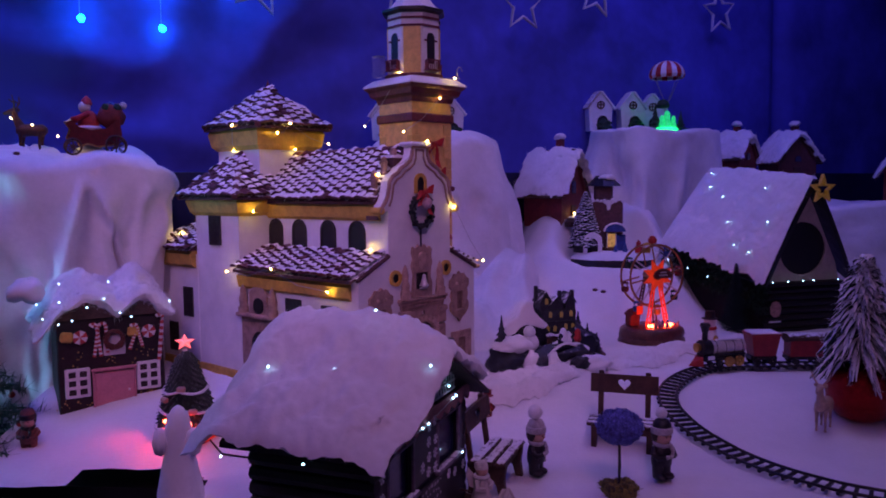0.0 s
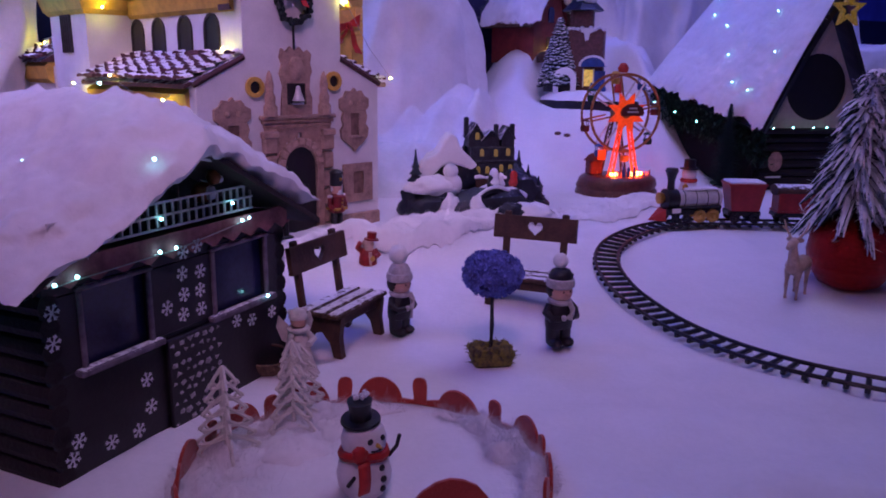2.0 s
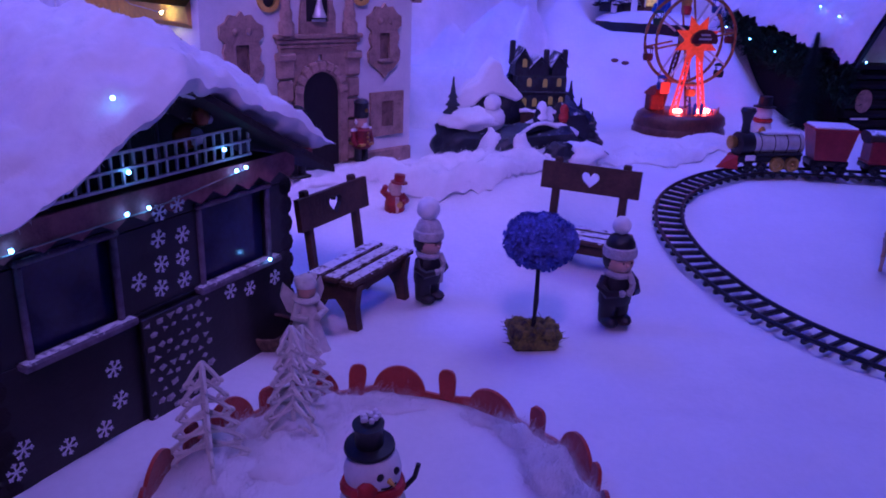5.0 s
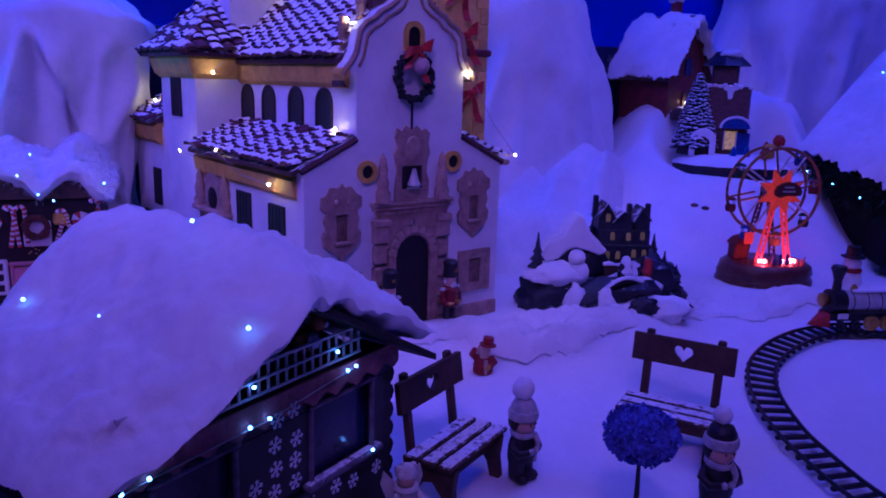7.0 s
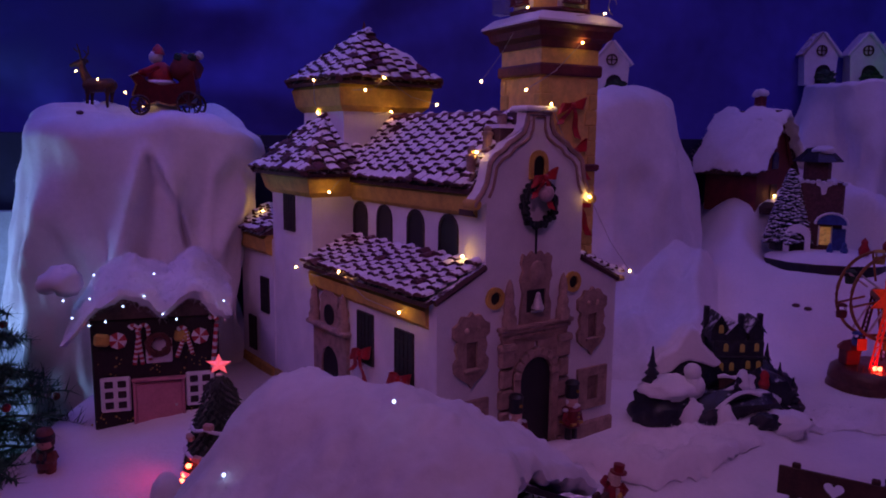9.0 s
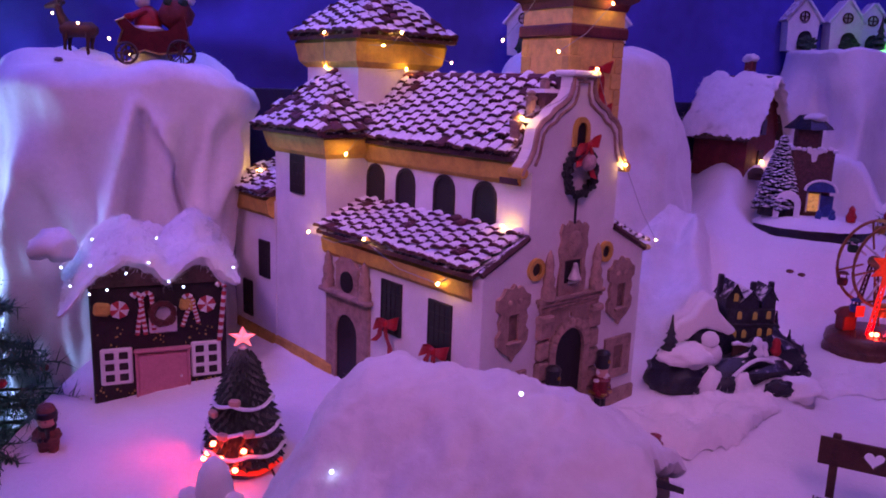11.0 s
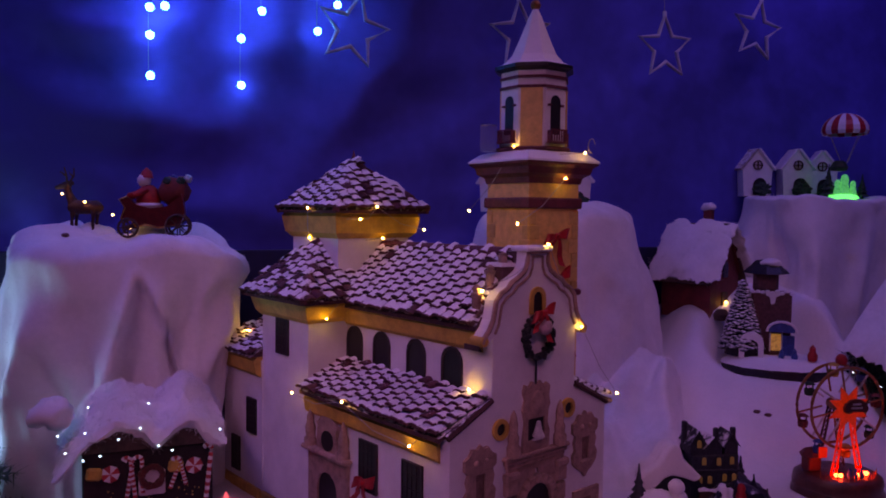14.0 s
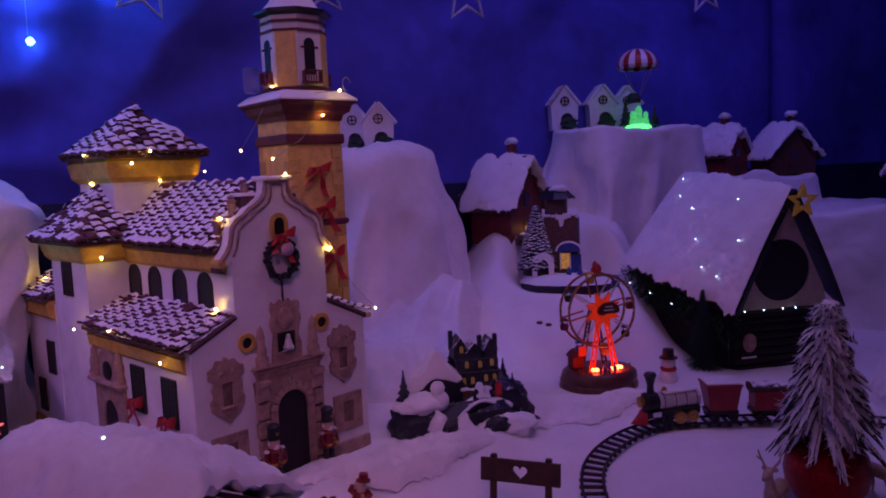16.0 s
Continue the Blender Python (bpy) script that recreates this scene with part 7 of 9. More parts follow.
vpart("rock_base", ROCKSNOW, [((0, 0.01, 0.010), 0.15, (1.10, 0.62, 0.42), 1.0), ((0.090, 0.03, 0.035), 0.078, (1.1, 0.85, 1.0), 9.0)], True, "dark blue rock base")
vpart("left_rock", DARKRESIN, [((-0.118, -0.026, 0.024), 0.074, (0.92, 0.85, 0.78), 5.0)], True, "dark bare rock")
vpart("cave_rock", DARKRESIN, [((-0.045, 0.022, 0.085), 0.050, (1.1, 0.7, 0.95), 2.0)], True)
vpart("snow_cap", SNOW, [((-0.112, -0.030, 0.074), 0.060, (1.0, 0.9, 0.40), 6.1)])
slab = [(-0.135, 0.118), (-0.120, 0.140), (-0.095, 0.154), (-0.080, 0.180), (-0.064, 0.198), (-0.046, 0.190), (-0.040, 0.164), (-0.020, 0.146), (0.004, 0.122), (-0.010, 0.112), (-0.040, 0.122), (-0.064, 0.128), (-0.082, 0.120), (-0.100, 0.104), (-0.122, 0.094), (-0.136, 0.102)]
for k, (dy, dz, sc) in enumerate(((-0.012, -0.004, 1.0), (0.012, 0.002, 0.94), (0.034, -0.004, 0.86))):
    ob = Mesh().prism([(-0.065 + (x + 0.065) * sc + 0.004 * nz(x, z, k, 40), 0.14 + (z - 0.14) * sc + dz + 0.004 * nz(x, z, k + 3, 40)) for x, z in slab], 0.0245, pose(0, dy, 0)).made("snow_slab", SNOW, vil)
    bv = ob.modifiers.new("soft", "BEVEL")
    bv.width, bv.segments = 0.006, 2
vpart("snow_ledge", SNOW, [((0.050, -0.030, 0.050), 0.050, (1.2, 0.5, 0.40), 4.1)])
vpart("snow_slope", SNOW, [((0.105, -0.062, 0.010), 0.056, (1.15, 0.7, 0.5), 7.7)])
vpart("snow_egg", SNOW, [((-0.018, -0.098, 0.026), 0.024, (0.75, 0.6, 1.4), 4.4)])
vpart("snow_bank", SNOW, [((-0.075, -0.075, 0.022), 0.030, (0.8, 0.7, 1.3), 6.4)])
vpart("dark_rock", DARKRESIN, [((0.062, -0.092, 0.022), 0.024, (1.3, 0.6, 0.8), 3.4)], True)
vpart("dark_rock", DARKRESIN, [((-0.042, -0.085, 0.022), 0.026, (1.2, 0.6, 1.0), 5.4)], True)
sm2 = Mesh().ball(0.026, (-0.066, -0.040, 0.078), None, 14, (1.0, 0.9, 1.05))
sm2.ball(0.018, (-0.068, -0.042, 0.110), None, 12)
sm2.made("tiny_snowman", SNOW, vil, True)
hs = Mesh().box(0.106, 0.060, 0.075, (0.046, 0.045, 0.122), ch=0.003)
hs.box(0.118, 0.066, 0.006, (0.046, 0.045, 0.124), ch=0.002)
hs.made("castle", CASTLE, vil, False, None, "dark castle house with steep gables")
for x, w, h in ((0.004, 0.034, 0.052), (0.040, 0.040, 0.036), (0.082, 0.030, 0.044)):
    gb2 = Mesh().prism([(-w / 2, 0), (w / 2, 0), (w / 2, h * 0.45), (0, h), (-w / 2, h * 0.45)], 0.050, pose(x, 0.018, 0.158))
    gb2.made("castle_gable", CASTLE, vil)
    rs = Mesh()
    rs.put([(-w / 2 - 0.004, 0.012, 0.158 + h * 0.42), (0, 0.012, 0.163 + h), (w / 2 + 0.004, 0.012, 0.158 + h * 0.42), (-w / 2 - 0.004, 0.075, 0.158 + h * 0.42), (0, 0.075, 0.163 + h), (w / 2 + 0.004, 0.075, 0.158 + h * 0.42), (0, 0.012, 0.154 + h), (0, 0.075, 0.154 + h)], [(0, 1, 4, 3), (1, 2, 5, 4), (0, 6, 1), (1, 6, 2), (0, 3, 7, 6), (6, 7, 5, 2), (3, 4, 7), (4, 5, 7)])
    rs.made("snowy_roof", ROOFSNOW, vil, False, pose(x, 0, 0))
for x, h in ((-0.014, 0.222), (0.060, 0.205), (0.100, 0.206)):
    Mesh().box(0.011, 0.011, 0.05, ch=0.002).made("chimney", CASTLE, vil, False, pose(x, 0.050, h - 0.02))
for x, z in ((0.010, 0.096), (0.032, 0.096), (0.066, 0.100), (0.088, 0.100), (0.018, 0.137), (0.052, 0.136), (0.082, 0.138), (0.006, 0.176)):
    Mesh().prism(arch_outline(0.0045, 0.017), 0.003).made("lit_window", YELLOWPANE, vil, False, pose(x, 0.0125, z))
Mesh().box(0.100, 0.006, 0.042, ch=0.002).made("cellar_wall", WOOD, vil, False, pose(0.050, -0.004, 0.066))
Mesh().tube([(-0.004 + 0.0125 * k, -0.010, 0.090 + 0.002 * math.sin(1.7 * k)) for k in range(10)], [0.004 + 0.0015 * math.sin(2.3 * k) for k in range(10)], None, 8).made("snow_canopy", SNOW, vil, True)
FIRDARK = mat("dark_blue_fir", (0.010, 0.016, 0.03), 0.6, vary=0.4, scale=60, bump=0.4, dust=(1.75, 70.0))
for at, h, r in (((-0.148, -0.034, 0.060), 0.098, 0.026), ((-0.010, 0.070, 0.10), 0.085, 0.026), ((0.132, 0.010, 0.045), 0.070, 0.022), ((0.152, -0.012, 0.025), 0.065, 0.022), ((0.118, 0.045, 0.06), 0.085, 0.026), ((-0.092, -0.066, 0.050), 0.034, 0.016)):
    little_tree(Mesh(), at, h, r).made("tiny_tree", FIRDARK, vil, True)
pathb = [(-0.030 + 0.013 * k, -0.072 + 0.003 * k, 0.034 + 0.036 * math.sin(math.pi * k / 10)) for k in range(11)]
Mesh().sheet(lambda u, v: (pathb[round(u * 10)][0], pathb[round(u * 10)][1] + (0.0, 0.032, 0.032, 0.0, 0.0)[round(v * 4)], pathb[round(u * 10)][2] - (0.0, 0.0, 0.010, 0.010, 0.0)[round(v * 4)]), 11, 5).made("bridge", DARKRESIN, vil)
for y in (-0.002, 0.034):
    Mesh().tube([(p[0], p[1] + y, p[2] + 0.004) for p in pathb], 0.0042, None, 8).made("snowy_parapet", SNOW, vil, True)
for x, y, z, s, mt in ((0.035, -0.040, 0.072, 0.7, SNOW), (0.052, -0.036, 0.070, 0.55, SNOW), (0.088, -0.020, 0.070, 0.6, RED), (0.028, -0.042, 0.070, 0.5, DARKRESIN)):
    Mesh().lathe([(0.015 * s, 0), (0.021 * s, 0.014 * s), (0.013 * s, 0.032 * s), (0.016 * s, 0.043 * s), (0.010 * s, 0.058 * s), (0.002 * s, 0.062 * s)], pose(x, y, z), 12).made("tiny_figure", mt, vil, True)

# ---- music-box house on the hill ----
ped = thing("music_box_house", pose(0.632, 2.84, 0.338, 0, 0, -12), "snowy resin music-box house with flocked tree on an oval base", "village ornament")
Mesh().lathe([(0.148, -0.03), (0.154, 0.0), (0.152, 0.012), (0.146, 0.016)], Matrix.Diagonal((1.0, 0.72, 1, 1)), 36).made("base", DARKRESIN, ped, True)


def plate(u, v):
    a, r = math.tau * u, 0.158 * v
    w = 1 + 0.03 * nz(3 * math.cos(a), 3 * math.sin(a), 0, 1)
    return (r * w * math.cos(a), 0.72 * r * w * math.sin(a), 0.040 - 0.030 * v ** 5 + 0.003 * nz(r * math.cos(a), r * math.sin(a), 0, 30))


Mesh().sheet(plate, 48, 12, None, True).made("snow_plate", SNOW, ped, "all", None, "white snow on the base")
Mesh().box(0.110, 0.075, 0.190, (-0.018, 0.03, 0.130), ch=0.004).made("house_wall", BRICKRESIN, ped)
for k in range(9):
    Mesh().box(0.013, 0.010, 0.010, ch=0.003).made("snowy_crenel", SNOW, ped, False, pose(-0.070 + 0.0133 * k, -0.008, 0.226 + 0.004 * math.sin(3 * k)))
Mesh().prism([(-0.026, 0), (0.018, 0), (0.014, -0.010), (0.004, -0.014), (0.0, -0.034), (-0.010, -0.036), (-0.014, -0.014), (-0.024, -0.010)], 0.004, pose(-0.010, -0.011, 0.226)).made("snow_drip", SNOW, ped)
Mesh().box(0.070, 0.060, 0.060, (-0.035, 0.03, 0.255), ch=0.008).made("turret", BRICKRESIN, ped)
Mesh().lathe([(0.066, 0.280), (0.060, 0.287), (0.040, 0.305), (0.030, 0.318), (0.002, 0.322)], pose(-0.035, 0.03, 0, 0, 0, 45), 8).made("turret_roof", DARKRESIN, ped, False, None, "flared dark roof")
blob(Mesh(), (-0.022, 0.012, 0.312), 0.028, (1.1, 0.9, 0.45), 3.0, 0.3).made("roof_snow", SNOW, ped, "all")
Mesh().prism([(-0.040, 0), (0.040, 0), (0.034, 0.016), (0.012, 0.030), (-0.012, 0.030), (-0.034, 0.016)], 0.032, pose(0.010, -0.040, 0.112)).made("porch_roof", BLUE, ped)
Mesh().tube([(0.010 + 0.040 * math.cos(a), -0.040, 0.113 + 0.030 * math.sin(a)) for a in [math.pi * k / 10 for k in range(11)]], 0.004, None, 6).made("porch_snow", SNOW, ped, True)
Mesh().box(0.030, 0.004, 0.050, ch=0.001).made("lit_door", mat("warm_lit_door", (0.8, 0.5, 0.2), 0.4, vary=0.5, scale=90, bump=0.1, glow=(1.0, 0.55, 0.1, 0.25)), ped, False, pose(-0.004, -0.012, 0.078))
for x in (-0.020, 0.012):
    Mesh().box(0.004, 0.006, 0.056, ch=0.001).made("door_post", WHITE, ped, False, pose(x, -0.014, 0.078))
Mesh().box(0.034, 0.008, 0.060, ch=0.002).made("blue_door", BLUE, ped, False, pose(0.030, -0.013, 0.070))
ht = Mesh()
rgt = random.Random(12)
for k in range(330):
    t = (k + 0.5) / 330
    a = k * 2.399963
    r = 0.054 * (1 - t) ** 0.85 + 0.003
    ht.ball(0.0085 * (1.15 - 0.5 * t), (r * math.cos(a), r * math.sin(a), 0.02 + 0.20 * t + rgt.uniform(-0.004, 0.004)), None, 6, (1.3, 1.3, 0.6))
ht.lathe([(0.048, 0.0), (0.044, 0.05), (0.025, 0.13), (0.004, 0.222)], None, 14)
ht.made("fir", mat("flocked_dark_fir", (0.010, 0.014, 0.022), 0.6, vary=0.3, scale=60, bump=0.4, dust=(1.30, 120.0)), ped, False, pose(-0.098, -0.005, 0.034), "black fir flocked with snow")
ring_outline(Mesh(), arch_outline(0.034, 0.078), arch_outline(0.019, 0.056), 0.024).made("snow_arch", SNOW, ped, True, pose(-0.072, -0.062, 0.032))
Mesh().prism(arch_outline(0.020, 0.057), 0.004).made("arch_opening", DARK, ped, False, pose(-0.072, -0.045, 0.032))
for x, mt, s in ((0.092, RED, 1.3), (0.045, BLUE, 0.9), (0.010, BLUE, 0.8)):
    Mesh().lathe([(0.009 * s, 0), (0.011 * s, 0.012 * s), (0.006 * s, 0.022 * s), (0.007 * s, 0.028 * s), (0.001, 0.036 * s)], pose(x, -0.05, 0.036), 8).made("tiny_figure", mt, ped, True)


# ---- cottages with cotton roofs ----
def cottage(m, w, d, h, ridge, label, over=0.04, lit=True, wall_mat=None, thick=0.022, group="cottages", seed=0.0):
    """A gabled cottage: gable end looks along -y, ridge along y; cotton on the roof."""
    c = thing("cottage", m, label, "cottage", group)
    wm = wall_mat or REDWOOD
    Mesh().prism([(-w / 2, 0), (w / 2, 0), (w / 2, h), (0, ridge), (-w / 2, h)], d).made("wall", wm, c)
    sl = math.atan2(ridge - h, w / 2)
    for sx in (-1, 1):
        Mesh().box(w / 2 / math.cos(sl) + over, d + 0.03, 0.006, ch=0.001).made("roof_board", WOOD, c, False, pose(sx * (w / 4 + over * 0.35), d / 2, (h + ridge) / 2 - over * 0.35 * math.tan(sl) + 0.006, 0, sx * math.degrees(sl), 0))

    def under(u, k):
        y = -over * 0.9 + (d + over * 1.7) * u + 0.010 * fbm(k * 0.4, seed, 0, 40)
        x = (k - 0.5) * (w + 2.2 * over * math.cos(sl))
        ragged = 0.010 * fbm(y + seed, 3 * k, 0, 50) * (1 - smooth01(0.0, 0.15, min(k, 1 - k)))
        return (x, y, ridge + 0.010 - math.tan(sl) * math.sqrt(x * x + 0.0004) + ragged)

    pad = cushion(under, lambda u, k: thick * (1 + 0.4 * fbm(u, k, seed, 4)), 56, 112, seed, 0.010, 0.002, 3.6)
    cr = pad.made("cotton_roof", COTTON, c, "all", None, "uneven cotton snow roof")
    fibres(pad, 9000, 0.024, cr, 4, 0.0006)
    Mesh().box(w * 0.20, 0.004, h * 0.55, ch=0.001).made("door", WOOD, c, False, pose(-w * 0.02, -0.003, h * 0.28))
    Mesh().prism(arch_outline(w * 0.085, h * 0.34), 0.004).made("window", YELLOWPANE if lit else PANEBLUE, c, False, pose(0, -0.004, h * 0.86))
    tr = Mesh()
    for sx in (-1, 1):
        tr.tube([(sx * w * 0.46, -0.006, h * 0.95), (sx * 0.01, -0.006, ridge * 0.97)], 0.004, None, 6)
    tr.made("barge_trim", wm, c, True)
    ch = Mesh().box(0.030, 0.026, 0.07, (w * 0.16, d * 0.45, ridge + 0.016), ch=0.003)
    ch.made("chimney", wm, c)
    blob(Mesh(), (w * 0.16, d * 0.45, ridge + 0.054), 0.024, (1.0, 0.95, 0.6), 8.0 + seed, 0.3).made("chimney_snow", COTTON, c, "all")
    return c


red_c = cottage(pose(0.515, 3.015, 0.462, 0, 0, 52), 0.190, 0.17, 0.150, 0.302, "red cottage with thick cotton roof on the snow hill", 0.046, False, seed=1.0, thick=0.030)
Mesh().lathe([(0.022, 0), (0.026, 0.02), (0.014, 0.034), (0.002, 0.036)], pose(-0.075, -0.03, 0.0), 12).made("bush", WOOD, red_c, True)
for k, p in enumerate(((-0.012, -0.012, 0.050), (-0.010, -0.014, 0.030), (0.022, -0.016, 0.010), (-0.016, -0.012, 0.008))):
    share("warm_bulb", Mesh().ball(0.0036, p, None, 8).data("warm_bulb", WARMDIM, True), red_c, Matrix())
cottage(pose(1.925, 3.13, 0.525, 0, 0, -29), 0.205, 0.17, 0.145, 0.285, "red cottage with arched window and cotton snow roof", 0.05, seed=2.0, thick=0.036)
cottage(pose(1.395, 3.50, 0.655, 0, 0, 42), 0.16, 0.15, 0.09, 0.19, "small dark red cottage with snowy roof", 0.03, False, seed=3.0, thick=0.036)
cottage(pose(1.60, 3.45, 0.655, 0, 0, 12), 0.19, 0.15, 0.075, 0.185, "small dark cottage with wide snowy roof", 0.035, False, BROWNRESIN, seed=4.0, thick=0.038)

# ---- log chalet ----
LG = pose(1.204, 2.612, 0.085, 0, 0, 16)
log = thing("log_chalet", LG, "dark log chalet with steep cotton roof and round gable window", "chalet")
LW, LH, LR, LD = 0.31, 0.205, 0.545, 0.44
CHALETWOOD = mat("blackened_log", (0.008, 0.006, 0.007), 0.75, vary=0.4, scale=25, fine=180, bump=0.4)
Mesh().box(LW - 0.02, LD, LH, (0, LD / 2 - 0.035, LH / 2), ch=0.002).made("wall", BLACKCARD, log)
Mesh().box(LW + 0.02, 0.075, 0.012, (0, -0.034, LH - 0.008), ch=0.003).made("ledge", CHALETWOOD, log)
lg2 = Mesh().lathe([(0.0115, -LW / 2), (0.0125, -LW / 4), (0.0125, LW / 4), (0.0115, LW / 2)], None, 8).data("log", CHALETWOOD, True)
for k in range(8):
    share("log", lg2, log, pose(0, -0.040, 0.012 + 0.0235 * k, 0, 90, 0))
lg3 = Mesh().lathe([(0.0115, 0), (0.0125, LD / 2), (0.0115, LD)], None, 8).data("log", CHALETWOOD, True)
for k in range(8):
    share("log", lg3, log, pose(-LW / 2 + 0.008, -0.035, 0.012 + 0.0235 * k, -90, 0, 0))
ro = [(0.094 * math.cos(math.tau * k / 24 - math.pi / 2 + math.pi / 24), LH + 0.110 + 0.090 * math.sin(math.tau * k / 24 - math.pi / 2 + math.pi / 24)) for k in range(24)]


def to_gable(x, z):
    """From the window's centre outwards to the gable's triangle."""
    cz = LH + 0.110
    dx, dz = x, z - cz
    best = 9.0
    for nx, nzz, c in ((0, -1, -LH), (0.898, 0.440, None), (-0.898, 0.440, None)):
        if c is None:
            c = 0.440 * (LR - 0.005)
        den = nx * dx + nzz * dz
        if den > 1e-6:
            best = min(best, (c - nzz * cz) / den)
    return (dx * best, cz + dz * best)


ring_outline(Mesh(), [to_gable(x, z) for x, z in ro], ro, 0.010).made("gable_wall", mat("cream_gable_board", (0.55, 0.45, 0.38), 0.8, vary=0.15, scale=30, bump=0.2), log, False, pose(0, -0.044, 0), "cream gable board")
Mesh().prism(ro, 0.004).made("round_window", DARK, log, False, pose(0, -0.037, 0), "large dark round window")


def chalet_roof(u, k, sx=-1):
    """The roof's sheet: u from front to back, k from eave to ridge; it flares out towards the back."""
    top = Vector((0, -0.088 + 0.545 * u, LR + 0.045 * u))
    eave = Vector((sx * (0.172 + 0.13 * u), -0.075 + 0.40 * u, LH - 0.005 + 0.115 * u))
    sag = -0.018 * math.sin(math.pi * k)
    p = eave.lerp(top, k)
    return (p.x - sx * sag * 0.5, p.y, p.z + sag * 0.3)


for sx in (-1, 1):
    rb = Mesh().sheet(lambda u, v: tuple(Vector(chalet_roof(u, v, sx)) + Vector((0, 0, -0.004))), 8, 8)
    ob = rb.made("roof_board", BLACKCARD, log)
    so_mod = ob.modifiers.new("thick", "SOLIDIFY")
    so_mod.thickness, so_mod.offset = 0.014, -1 if sx < 0 else 1


def chalet_pad(u, k):
    x, y, z = chalet_roof(u, 1.03 * k - 0.03)
    rag = (0.020 * fbm(y, 0.3, 7, 26) + 0.010 * fbm(y, 0.9, 3, 90)) * (1 - smooth01(0, 0.22, k))
    return (x - 0.010 + 0.4 * rag, y - 0.012 * (1 - u), z + 0.004 + rag)


cpad = cushion(chalet_pad, lambda u, k: 0.030 + 0.010 * fbm(u, k, 5, 4), 110, 110, 2.0, 0.006, 0.0)
cro = cpad.made("cotton_roof", COTTON, log, "all", None, "cotton snow sheet over the steep roof")
fibres(cpad, 8000, 0.018, cro, 6, 0.0006)
gl = Mesh()
for k in range(2600):
    u = random.uniform(-0.02, 1.0)
    p = Vector(chalet_roof(u, -0.02)) + Vector((random.uniform(-0.02, 0.03), 0, random.uniform(-0.085, 0.0)))
    d = Vector((random.uniform(-1, 0.4), random.uniform(-1, 0.6), random.uniform(-0.6, 0.6))).normalized() * random.uniform(0.016, 0.034)
    s = d.cross(Vector((0.3, 0.2, 1))).normalized() * 0.0022
    gl.put([p - s, p + s, p + d], [(0, 1, 2)])
gl.made("eave_garland", GREEN, log, False, None, "dark evergreen garland under the eave")
Mesh().put([(-0.165, -0.03, 0), (-0.255, 0.32, 0), (-0.15, 0.33, 0), (-0.14, -0.02, 0), (-0.165, -0.03, LH - 0.01), (-0.270, 0.32, LH + 0.08), (-0.15, 0.33, LH + 0.09), (-0.14, -0.02, LH)], [(3, 2, 1, 0), (4, 5, 6, 7), (0, 1, 5, 4), (1, 2, 6, 5), (2, 3, 7, 6), (3, 0, 4, 7)]).made("side_wall", CHALETWOOD, log)


def star_ring(r, w, t, m=None, mesh=None):
    """A five-pointed star outline, open in the middle."""
    o = [((r if k % 2 == 0 else r * 0.42) * math.sin(math.tau * k / 10), (r if k % 2 == 0 else r * 0.42) * math.cos(math.tau * k / 10)) for k in range(10)]
    i = [(x * w, z * w) for x, z in o]
    return ring_outline(mesh or Mesh(), o, i, t)


# even faint glow of the glitter stands in for the star's small lights
star_ring(0.050, 0.58, 0.012).made("gable_star", mat("glowing_gold_glitter", (0.6, 0.36, 0.10), 0.4, 0.4, vary=0.5, scale=200, bump=0.5, glow=(1.0, 0.5, 0.1, 0.05)), log, False, pose(0.012, -0.118, LR - 0.03), "copper glitter star, its lights put in as a faint glow")
bd = Mesh().lathe([(0.024, 0), (0.024, 0.003), (0.020, 0.004)], pose(-0.115, -0.056, 0.115, 90, 0, 0) @ Matrix.Diagonal((0.9, 1.15, 1, 1)), 18)
bd.made("round_plaque", mat("plaque", (0.42, 0.26, 0.20), 0.7, vary=0.3, scale=80, bump=0.2), log, True)
Mesh().box(0.046, 0.003, 0.005).made("plain_mark", WHITE, log, False, pose(-0.115, -0.055, 0.072))
chl = thing("chalet_lights", LG, "cold white fairy lights along the chalet roof and gable", "fairy lights")
chalet_bulbs = [(x, -0.064, LH + 0.002) for x in (-0.135, -0.075, -0.012, 0.03, 0.13)]
chalet_bulbs += [tuple(Vector(chalet_roof(u, k)) + Vector((-0.030, 0, 0.024))) for u, k in ((0.28, 0.82), (0.12, 0.52), (0.16, 0.2), (0.30, 0.22), (0.45, 0.42), (0.62, 0.66), (0.80, 0.74), (0.88, 0.90))]
chalet_bulbs += [tuple(Vector(chalet_roof(u, -0.06)) + Vector((-0.026, 0, -0.02))) for u in (0.45, 0.65, 0.85)]
for p in chalet_bulbs:
    share("bulb", bulbm, chl, Matrix.Translation(p))
fr3 = thing("bottle_brush_tree", pose(0.985, 2.55, 0.098) @ Matrix.Scale(1.22, 4), "small dark green bottle-brush tree by the chalet", "tree")
bb = Mesh()
for k in range(3200):
    t = random.random() ** 0.8
    a = random.uniform(0, math.tau)
    L = 0.055 * (1 - t) + 0.006
    p = Vector((0, 0, 0.02 + 0.19 * t))
    d = Vector((math.cos(a), math.sin(a), -0.25)) * L * random.uniform(0.7, 1.1)
    s = Vector((-math.sin(a), math.cos(a), 0)) * 0.0016
    bb.put([p - s, p + s, p + d], [(0, 1, 2)])
bb.made("crown", mat("bottle_brush_green", (0.02, 0.045, 0.04), 0.7, vary=0.4, scale=60, bump=0.2), fr3)
Mesh().lathe([(0.018, 0), (0.018, 0.008), (0.004, 0.010), (0.003, 0.2)], None, 10).made("trunk", WOOD, fr3, True)


